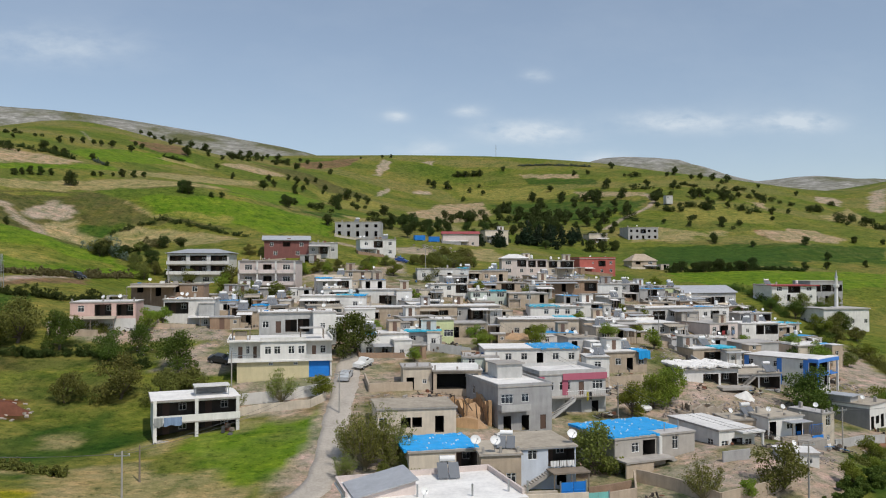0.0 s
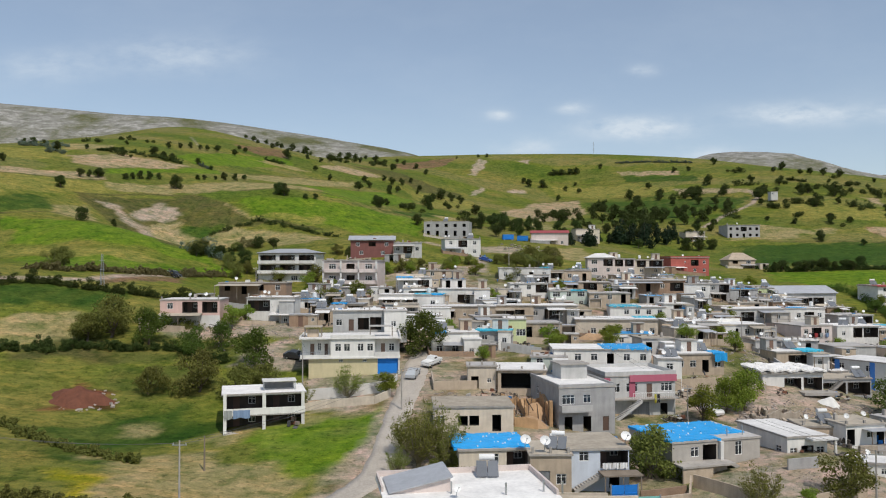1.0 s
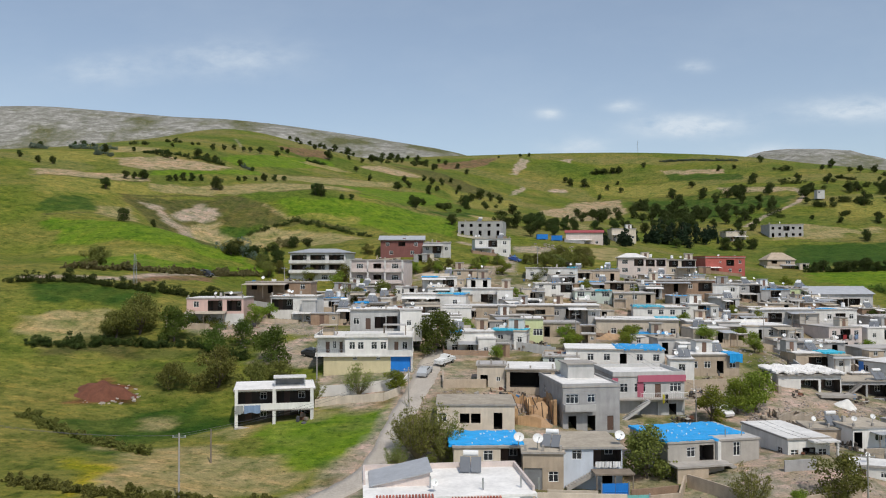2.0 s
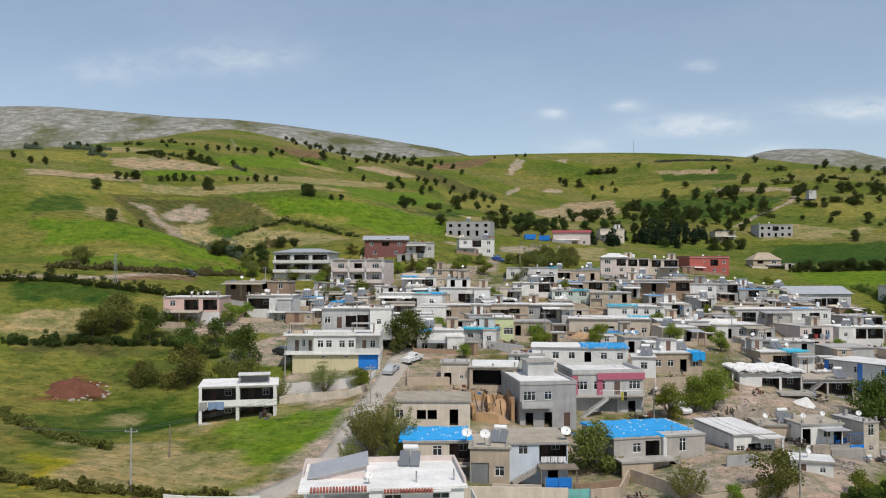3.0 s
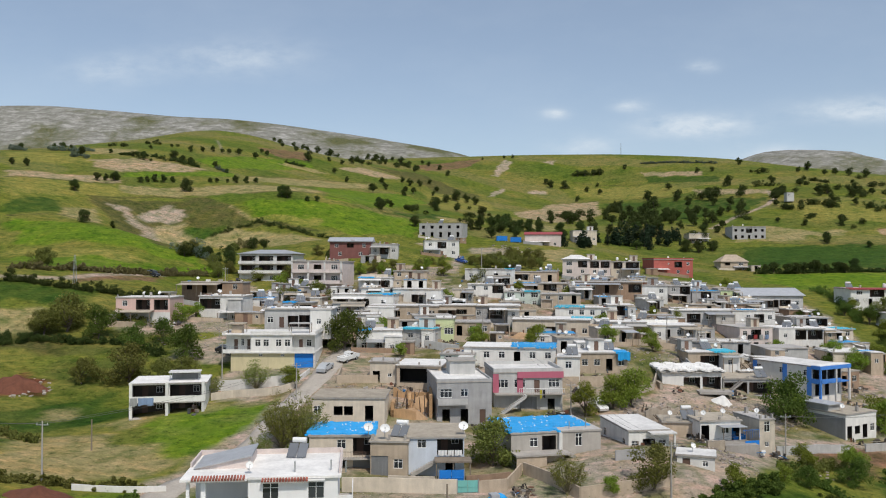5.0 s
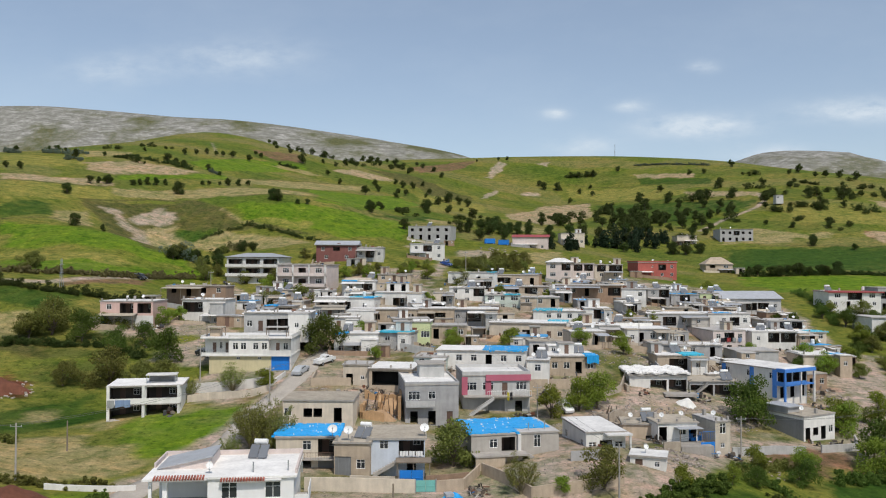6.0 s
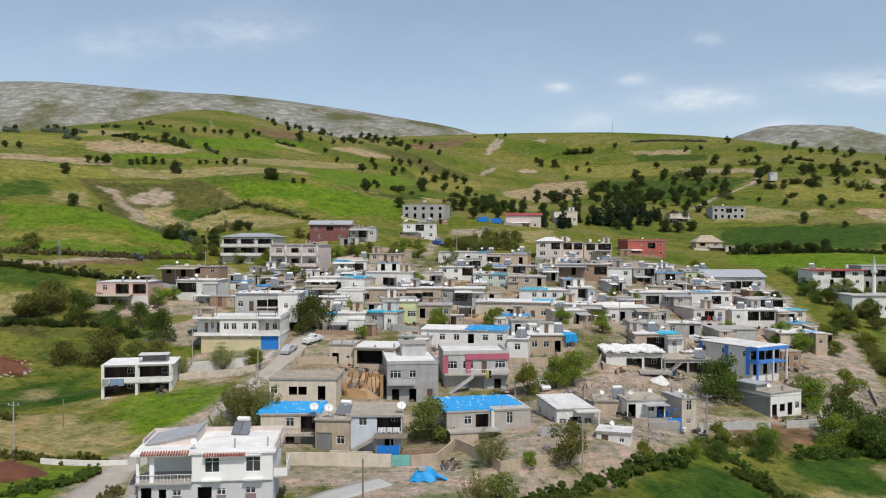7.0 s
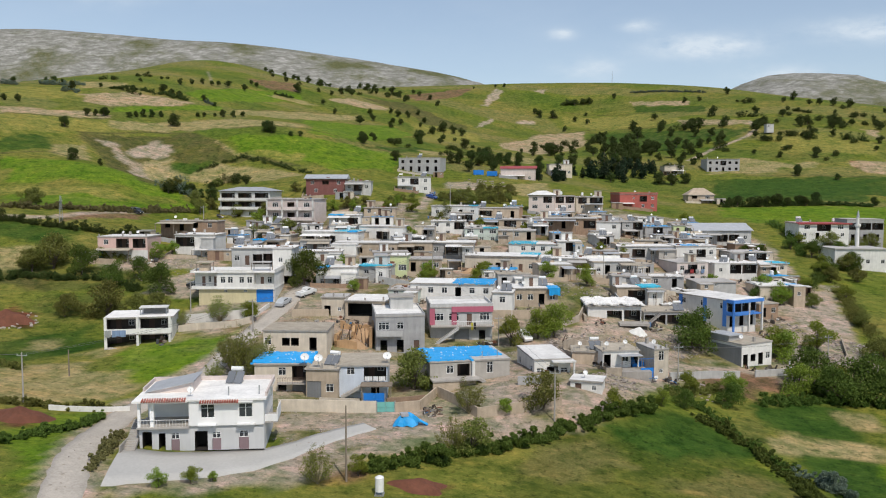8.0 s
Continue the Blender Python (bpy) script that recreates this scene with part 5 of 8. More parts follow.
    add(royal, "balcony_wall", BLUEPAINT, (-4.8, 1.5, -1.95, -1.8, 2.75, 3.4), (-4.8, -4.65, -1.8, 0, 2.75, 3.4), label="royal blue balcony wall")
    # house with a covered entrance
    add(entrance, "entrance_roof", ROOFS["white"], (-0.3, 3.4, -1.5, 0.3, 3.2, 3.42))
    add(entrance, "column", WALLS["white"], (3.0, 3.25, -1.4, -1.15, -0.8, 3.2))
    # washing on the terrace of the pale pink house
    for k in range(5):
        cloth(washing, -3.8 + k * 1.5, -2.8 + k * 1.5, -0.25, 4.0, 1.1, (WHITECLOTH, DARKCLOTH, REDCLOTH, GREYCLOTH, BLUECLOTH)[k], 20 + k)
    # narrow house with the blue stair
    add(narrow, "blue_gate", DOORS["blue"], (-4.0, -1.7, -0.5, -0.4, 0.0, 2.3), label="bright blue steel gate")
    flight(narrow, -3.9, -2.9, -0.2, 4.5, 0.2, 3.0, "y", DOORS["blue"])
    railing(narrow, -4.1, -1.4, -0.1, 2.6, DOORS["blue"], 1.2)
    for k in range(6):
        add(narrow, "stair_rail", DOORS["blue"], (-4.1, -2.8, 0.5 + 0.8 * k, 0.56 + 0.8 * k, 0.6 + 0.5 * k, 1.5 + 0.5 * k))
    add(narrow, "terrace", CONCRETE, (-9.0, -4.0, 0.4, 4.0, -0.5, 1.6))
    flight(narrow, -5.3, -4.2, -1.6, 0.4, -0.2, 1.6, "y")
    # upper room of the block house
    add(block, "roof_room", WALLS["grey"], (-3.9, -0.9, 3.2, 7.6, 3.8, 5.2))
    add(block, "roof_room_roof", ROOFS["tin"], (-4.2, -0.5, 2.8, 8.0, 5.2, 5.35))
    add(block, "grey_side", WALLS["darkgrey"], (-4.05, -4.0, 0.05, 7.9, -1.2, 3.55), label="bare dark grey block wall")


def cloth(ob, x0, x1, y, z, h, mat, seed):
    """A hanging cloth with folds."""
    s, n = Shape(), 8
    q = random.Random(seed).uniform(0, 6)
    for k in range(n):
        for e in (0, 0.02):
            p = []
            for a in (k, k + 1):
                x = x0 + (x1 - x0) * a / n
                w = 0.05 * math.sin(a * 1.9 + q)
                p.append(((x, y + w + e, z), (x, y + w * 1.8 + e, z - h * (0.92 + 0.08 * math.sin(a + q)))))
            f = (p[0][1], p[1][1], p[1][0], p[0][0])
            s.quad(*(f if e == 0 else f[::-1]))
    return part("washing", s, mat, ob, "cloth hung out to dry")


WHITECLOTH = surface("white_cloth", (0.72, 0.72, 0.71), stain=0.1, bump=0)
BLUECLOTH = surface("blue_grey_cloth", (0.20, 0.28, 0.42), stain=0.15, bump=0)
GREYCLOTH = surface("grey_cloth", (0.30, 0.31, 0.30), stain=0.15, bump=0)
YELLOWCLOTH = surface("yellow_cloth", (0.55, 0.50, 0.06), stain=0.1, bump=0)
DARKCLOTH = surface("dark_cloth", (0.03, 0.03, 0.035), stain=0.1, bump=0)
REDCLOTH = surface("red_cloth", (0.35, 0.05, 0.05), stain=0.1, bump=0)
dress_houses()


pinkhouse = house(-60.8, 170, 4, 11.7, 9, 19.8, 5.3, "v/woo", wall="pink", roof="white", over=0.2, left="/w")
house(-46.4, 178, 2, 10.0, 8, 19.9, 5.8, ".v/Ow", wall="white", roof="white")
broad = house(-56.6, 247, -4, 17.3, 11, 30.2, 8.7, ".DW./OOO/OOO", wall="white", roof="grey", over=0.6, rail=(1, 2))
balconies = house(-35.3, 225, -6, 14.8, 11, 27.95, 9.2, "w.u.w/WfW/WfW", wall="palepink", roof="grey", over=0.5, rail=(1, 2), label="pale pink three-storey house with open balconies on each floor")
for _u in (-7.2, -2.4, 2.4, 7.2):
    add(balconies, "column", WALLS["white"], (_u - .2, _u + .2, -1.2, -0.85, 3.07, 9.2))
maroon = house(-32.8, 261, 4, 13.4, 9, 34.4, 5.3, "ww/wfw", wall="maroon", roof="tin", over=0.6)
house(-21.8, 262, 4, 9.0, 7, 33.7, 3.4, "wow", wall="lightgrey", roof="grey")
house(-9.6, 346, -8, 18.9, 12, 44.8, 5.9, "DDDDD/uuuuu", wall="grey", roof="grey", over=0.1)
house(-4.1, 278, 8, 12.0, 9, 35.4, 5.6, "wdw/wow", wall="white", roof="grey")
twin = house(-18.0, 200, -3, 15.3, 9, 19.6, 3.3, "oow", wall="white", roof="white")
house(-18.0, 220, 5, 9.3, 8, 23.4, 2.9, "wo", wall="white", roof="white")
house(-5.4, 209, -2, 12.9, 8, 20.7, 3.6, "wow", wall="white", roof="white")
house(-6.9, 191, -2, 16.5, 8, 17.3, 3.2, "wDuvwD", wall="beige", roof="white")
house(5.8, 193, 0, 8.7, 8, 17.4, 3.3, "O", wall="beige", roof="white")
house(14.8, 196, 0, 11.7, 9, 17.2, 3.1, "wOw", wall="grey", roof="white", over=0.7)
house(-8.0, 161, 6, 9.0, 8, 13.9, 4.4, "ww.", wall="white", roof="white", over=0.3)
house(4.2, 171, 0, 4.2, 7, 15.8, 4.1, ".W", wall="lime", roof="white")
house(10.0, 175, 4, 8.1, 7, 14.7, 2.8, "Dww", wall="beige", roof="grey")
long_white = house(27.6, 186, -6, 17.6, 11, 14.6, 3.8, ".wuowdw", wall="cream", roof="white", over=0.5)
house(42.8, 182, -3, 10.6, 9, 14.5, 3.0, "owwD", wall="white", roof="white", over=0.4)
house(55.2, 187, 6, 10.7, 9, 13.4, 2.9, "wDww", wall="lightgrey", roof="white")
house(66.9, 210, 6, 15.1, 9, 15.6, 3.1, ".OwO", wall="lightgrey", roof="white")
upper_white = house(81.8, 216, 8, 11.5, 9, 15.4, 3.2, ".wow", wall="white", roof="white")
teal_roof = house(36.2, 203, -6, 13.0, 9, 16.5, 2.6, ".wwww", wall="white", roof="white")
corner = house(45.8, 203, 0, 6.3, 8, 17.2, 2.6, ".Ow", wall="white", roof="white")
house(22.0, 218, 2, 9.6, 9, 19.9, 4.5, "www/WwW", wall="palegreen", roof="grey")
house(32.0, 215, -4, 10.2, 8, 19.4, 2.4, "wwD", wall="beige", roof="grey")
house(12.1, 222, 0, 9.9, 9, 21.7, 4.8, "ww./wwo", wall="white", roof="white")
house(59.5, 232, -10, 6.9, 9, 21.3, 5.7, "w./.w", wall="white", roof="grey")
house(67.8, 239, 8, 6.6, 9, 21.1, 5.0, "O/wo", wall="grey", roof="grey")
house(46.3, 233, -3, 19.4, 9, 22.3, 3.0, "OwDwO", wall="brown", roof="grey", over=0.6)
upper_beige = house(28.2, 233, -3, 16.2, 9, 21.8, 2.5, "wDOw", wall="beige", roof="grey")
barn = house(97.8, 250, 8, 18.7, 12, 17.9, 3.5, "DwOOw", wall="lightgrey", roof="tin")
house(85.2, 250, 4, 5.7, 8, 19.6, 2.8, "dw", wall="lime", roof="grey")
house(76.1, 242, 4, 8.2, 9, 19.5, 4.9, "O/o", wall="grey", roof="blue")
hip = house(41.4, 275, -6, 8.9, 10, 28.9, 5.4, "Ww/Wo", wall="palepink", roof="white", over=0.5)
house(50.0, 280, 2, 7.2, 10, 28.7, 5.3, "ww/oo", wall="palepink", roof="grey", over=0.4)
house(59.0, 283, -4, 9.7, 10, 28.3, 5.0, "ww/oO", wall="cream", roof="grey", over=0.4)
house(80.6, 308, 10, 15.1, 12, 29.2, 6.0, "..ww/.vow", wall="red", roof="grey", parapet=0.5)
gable = house(113.0, 344, 0, 11.0, 10, 28.5, 4.5, "www/fW", wall="beige", roof="grey", over=0.6)
house(141.6, 419, 2, 16.7, 12, 46.7, 6.4, "DuDuu/uuouu", wall="grey", roof="grey")
schoolish = house(134.3, 264, 4, 16.6, 11, 19.8, 5.1, "wDDw/WOW", wall="white", roof="redtin", over=0.5)
house(12.9, 241, -2, 14.8, 9, 25.8, 3.3, "wwDw", wall="white", roof="white")
house(26.7, 247, 2, 13.0, 9, 25.0, 3.0, "OwD", wall="beige", roof="grey")
redroof = house(34.2, 350, -5, 15.5, 10, 40.0, 5.4, "oww", wall="palepink", roof="redtin")
house(54.8, 376, 5, 11.0, 9, 42.9, 5.3, "wDow", wall="cream", roof="grey")
house(115.8, 415, 4, 10.0, 9, 43.1, 5.0, "wow", wall="cream", roof="grey")
house(89.2, 205, 8, 12.5, 10, 11.6, 2.7, "DOO", wall="white", roof="white", over=0.6)
cream_right = house(101.4, 213, 8, 8.8, 9, 10.9, 2.5, "wOw", wall="cream", roof="white")
house(98.5, 223, 10, 10.3, 9, 13.2, 2.6, "oOo", wall="grey", roof="grey")
house(96.5, 191, 8, 10.2, 8, 7.4, 2.9, ".wDw", wall="cream", roof="white", over=0.5)
house(80.1, 187, 6, 9.7, 8, 8.6, 2.0, ".v.", wall="lightgrey", roof="grey")
crumpled = house(50.9, 151, 2, 10.7, 9, 7.7, 3.2, ".oO", wall="white", roof="white", over=0.7)
open_concrete = house(61.8, 154, 6, 9.3, 8, 6.2, 3.0, "OO", wall="grey", roof="dirt")
awned = house(48.0, 121, 12, 6.2, 6, 4.6, 2.7, "D.wD", wall="white", roof="dirt", label="small white house with a sheet awning and raised terrace")
add(awned, "awning", ROOFS["tin"], (-0.6, 3.2, -1.9, 0.0, 2.15, 2.25), label="pale sheet awning on posts")
for _u in (-0.4, 3.0):
    add(awned, "awning_post", WOOD, (_u - .05, _u + .05, -1.8, -1.7, 0.0, 2.15))
add(awned, "terrace", CONCRETE, (-1.0, 4.0, -3.6, -0.02, -2.6, 0.02), label="pale concrete terrace")
add(awned, "stone_wall", STONE, (-3.6, -1.0, -3.4, -2.9, -3.0, 0.7), label="leaning dark stone wall")
house(42.9, 123, -3, 5.4, 5, 3.9, 3.7, ".u", wall="beige", roof="dirt")
house(2.3, 138, -3, 7.7, 9, 9.9, 2.8, "U", wall="beige", roof="white", over=0.4)
house(-4.0, 139, 0, 4.6, 5, 10.4, 3.7, "Dv", wall="cream", roof="grey")
damaged = house(-6.0, 118, 3, 10.6, 8, 7.6, 3.2, "w.uu.D.", wall="cream", roof="dirt", over=0.3, label="weathered cream house with a crumbling front and earth roof")
house(2.2, 102, 0, 4.7, 7, 4.9, 4.2, "gw", wall="beige", roof="dirt")
house(8.1, 150, -6, 6.2, 7, 10.6, 2.2, "wD", wall="palegreen", roof="grey")
row = house(17.8, 152, -3, 17.1, 9, 11.7, 2.8, ".wwDww", wall="white", roof="white", over=0.4)
house(28.3, 147, -6, 4.0, 5, 10.6, 2.8, "w", wall="white", roof="white")
terraced = house(35.2, 153, 6, 9.1, 8, 10.8, 3.2, "wwDw", wall="beige", roof="white")
house(58.0, 176, 4, 8.2, 7, 11.0, 2.7, ".gD", wall="lightgrey", roof="grey")
small_lean = house(-0.6, 166, -8, 6.9, 6, 13.9, 2.9, "w.", wall="lightgrey", roof="white")
house(-53.6, 192, -4, 15.5, 5, 22.7, 2.5, "uDuw", wall="brown", roof="dirt")


def pitched(ob, w, d, h, rise, mat, over=0.5, hip=0.0, label="pitched roof"):
    """A roof over a house of width w and depth d, its ridge along the width; hip: how far the ridge stops short."""
    a, b = -w / 2 - over, w / 2 + over
    y0, y1, ym = -over, d + over, d / 2
    z, t = h + 0.25, h + 0.25 + rise
    s = Shape()
    p = [(a, y0, z), (b, y0, z), (b, y1, z), (a, y1, z), (a + hip, ym, t), (b - hip, ym, t)]
    for f in ((0, 1, 5, 4), (2, 3, 4, 5), (1, 2, 5), (3, 0, 4), (3, 2, 1, 0)):
        s.quad(*(p[i] for i in f))
    part("pitched_roof", s, mat, ob, label)


def dress_town():
    tarp_sheet(row, 0.3, 8.6, -0.2, 9.0, 3.0, ROOFS["blue"], seed=12)
    tarp_sheet(teal_roof, -6.6, 0.6, -0.2, 9.2, 2.8, ROOFS["teal"], seed=13, label="turquoise plastic sheet over the roof")
    tarp_sheet(long_white, 4.5, 9.2, 5.5, 11.3, 4.0, ROOFS["teal"], seed=14)
    tarp_sheet(terraced, 2.4, 4.8, -0.6, 4.0, 3.4, ROOFS["blue"], seed=15)
    cloth(terraced, 2.6, 4.9, -0.7, 3.5, 1.6, ROOFS["blue"], 31)
    tarp_sheet(upper_white, -4.0, 0.8, 0.0, 5.0, 3.4, ROOFS["blue"], seed=16)
    tarp_sheet(upper_beige, -8.2, -2.4, 0.0, 5.0, 2.7, ROOFS["blue"], seed=17)
    tarp_sheet(twin, 0.5, 7.6, 0.5, 8.8, 3.5, ROOFS["teal"], seed=18, label="faded blue sheet over the roof")
    tarp_sheet(corner, 1.0, 3.6, -1.4, 1.5, 1.8, ROOFS["blue"], seed=19)
    tarp_sheet(small_lean, -3.4, 3.6, -0.5, 3.5, 3.1, ROOFS["teal"], seed=20)
    tarp_sheet(cream_right, 0.4, 4.8, 0.0, 6.0, 2.7, ROOFS["teal"], seed=22)
    tarp_sheet(crumpled, -5.9, 5.9, -0.6, 9.6, 3.4, ROOFS["white"], sag=0.45, seed=21, label="crumpled white sheeting weighed down over the roof")
    add(crumpled, "terrace", CONCRETE, (0.5, 6.5, -3.4, -0.1, -0.2, 0.25))
    add(crumpled, "ruined_wall", STONE, (-6.4, -5.9, -2.8, 3.0, -1.0, 1.7))
    flight(open_concrete, -5.6, -1.6, -1.4, -0.3, -0.3, 2.9, "x")
    pitched(maroon, 13.4, 9, 5.3, 1.5, ROOFS["tin"], 0.7, 0.0, "low grey sheet-metal gable roof")
    pitched(barn, 18.7, 12, 3.5, 2.2, ROOFS["tin"], 0.6, 0.0, "broad grey sheet-metal gable roof")
    pitched(hip, 8.9, 10, 5.4, 1.5, ROOFS["white"], 0.6, 3.5, "pale hipped roof")
    pitched(gable, 11.0, 10, 4.5, 3.0, WALLS["beige"], 0.5, 3.8, "beige hipped roof")
    pitched(broad, 17.3, 11, 8.7, 1.3, ROOFS["tin"], 0.7, 5.0, "pale hipped roof")
    pitched(redroof, 15.5, 10, 5.4, 1.3, ROOFS["redtin"], 0.5, 0.0, "low red sheet-metal roof")
    add(pinkhouse, "white_base", WALLS["white"], (-5.9, 5.9, -0.04, -0.001, -2.0, 2.3), label="white painted ground storey")
    add(pinkhouse, "blue_door", DOORS["blue"], (-5.6, -4.5, -0.09, -0.045, 0, 1.9), label="small blue door")
    add(schoolish, "roof_edge", ROOFS["redtin"], (-9.0, 9.0, -0.75, -0.55, 5.0, 5.4), label="dark red roof edge")


dress_town()


# ---- sheds and small houses wedged between the larger ones ----
def infill():
    r = random.Random(57)
    taken = []
    for ob, w, d, h in ROOFTOPS:
        e = ob.matrix_basis
        taken.append((e @ Vector((0, d / 2, 0)), w / 2 + 0.5, d / 2 + 0.8, e.to_euler().z))

    def free(x, y, w, d):
        for u in (-1, -.5, 0, .5, 1):
            for v in (0, 0.5, 1):
                for c, hw, hd, a in taken:
                    dx, dy = x + u * w / 2 - c.x, y + v * d - c.y
                    p, q = dx * math.cos(a) + dy * math.sin(a), dy * math.cos(a) - dx * math.sin(a)
                    if abs(p) < hw and abs(q) < hd:
                        return False
        return True
    zone = np.array([(-26, 164), (-8, 152), (40, 160), (86, 168), (100, 196), (104, 236), (90, 268), (62, 272), (24, 256), (-28, 232), (-50, 196)], float)
    n = 0
    for _ in range(1600):
        x, y = r.uniform(-50, 104), r.uniform(150, 272)
        w, d = r.uniform(4.5, 10), r.uniform(4, 6.5)
        if inside(np.array([x]), np.array([y]), zone)[0] < 0 or not free(x, y, w, d) or (x < 22 and y < 178) or near_line(np.array([x]), np.array([y]), np.array([(42, 168), (66, 176), (84, 182)], float))[0] < 6:
            continue
        h = r.uniform(2.3, 3.0)
        rot = r.uniform(-6, 14) + max(0.0, x - 30) * 0.22
        z = max(G(x, y), (G(x, y) + G(x, y + d)) / 2)
        front = r.choice(("wD", "uD", "O", "Du", "wdw", "DO", "oD", "DD", "wDu", "uO")) if w > 6 else r.choice(("D", "u", "o", "Dw", "uD"))
        house(round(x, 1), round(y, 1), round(rot), round(w, 1), round(d, 1), round(z + h, 1), round(h, 1), front, wall=r.choice(("white", "white", "beige", "cream", "grey", "lightgrey", "brown")),
              roof=r.choice(("white", "white", "white", "dirt", "tin", "grey", "blue")), over=r.uniform(0.15, 0.5), label=r.choice(("small rough village house wedged between its neighbours", "low flat-roofed shed with dark openings among the houses")))
        taken.append((Vector((x, y + d / 2, 0)), w / 2 + 0.8, d / 2 + 0.9, math.radians(rot)))
        n += 1
        if n == 48:
            break


infill()


# ---- scrap, firewood and rough ruins ----
def junk_material():
    m, nt, b = material("weathered_scrap")
    geo, rp = nt.nodes.new("ShaderNodeNewGeometry"), nt.nodes.new("ShaderNodeValToRGB")
    rp.color_ramp.interpolation = "CONSTANT"
    e = rp.color_ramp.elements
    e[0].position, e[0].color = 0, (0.05, 0.04, 0.032, 1)
    e[1].position, e[1].color = 0.3, (0.13, 0.10, 0.075, 1)
    for p, c in ((0.5, (0.24, 0.2, 0.16)), (0.64, (0.08, 0.08, 0.085)), (0.76, (0.36, 0.34, 0.31)), (0.86, (0.17, 0.07, 0.04)), (0.92, (0.7, 0.69, 0.66)), (0.96, (0.05, 0.2, 0.45))):
        k = e.new(p)
        k.color = (*c, 1)
    nt.links.new(geo.outputs["Random Per Island"], rp.inputs[0])
    nt.links.new(rp.outputs[0], b.inputs["Base Color"])
    b.inputs["Roughness"].default_value = 0.8
    return m


SCRAP = junk_material()


def scrap(spots, seed, label, mat=None, name="scrap"):
    """Planks, posts, boxes and bits lying about: x, y, radius, count, size."""
    r = random.Random(seed)
    s = Shape()
    for x, y, rad, n, size in spots:
        for _ in range(n):
            t, q = r.uniform(0, 6.28), rad * math.sqrt(r.random())
            px, py = x + q * math.cos(t), y + q * math.sin(t)
            a, b, c = r.choice(((1.6, .1, .1), (1.2, .5, .06), (.5, .4, .4), (.8, .5, .5), (1.0, .7, .08), (.3, .3, .7), (2.2, .08, .08)))
            a, b, c = a * size * r.uniform(.6, 1.3), b * size * r.uniform(.7, 1.3), c * size * r.uniform(.7, 1.4)
            k = len(s.v)
            s.box(-a / 2, a / 2, -b / 2, b / 2, -c * 0.1, c)
            e = Euler((r.uniform(-.2, .2), r.uniform(-.35, .35), r.uniform(0, 6.28))).to_matrix()
            z = G(px, py) + r.random() ** 2 * 0.7 * size
            for j in range(k, k + 8):
                v = e @ Vector(s.v[j])
                s.v[j] = (px + v.x, py + v.y, z + v.z)
    return tagged(new(name, s.mesh(name, mat or SCRAP)), label, "scrap", kind="stuff")


def yard_scrap():
    r = random.Random(91)
    spots = []
    for ob, w, d, h in ROOFTOPS:
        for k in range(2):
            if r.random() < 0.8:
                p = ob.matrix_basis @ Vector((r.uniform(-.6, .6) * w, -r.uniform(0.8, 3.2), 0))
                if p.y > 112 and p.y < 300:
                    spots.append((p.x, p.y, r.uniform(0.8, 2.2), r.randrange(6, 16), r.uniform(0.6, 1.1)))
    scrap(spots, 92, "weathered planks, firewood and scrap in the village yards")


yard_scrap()


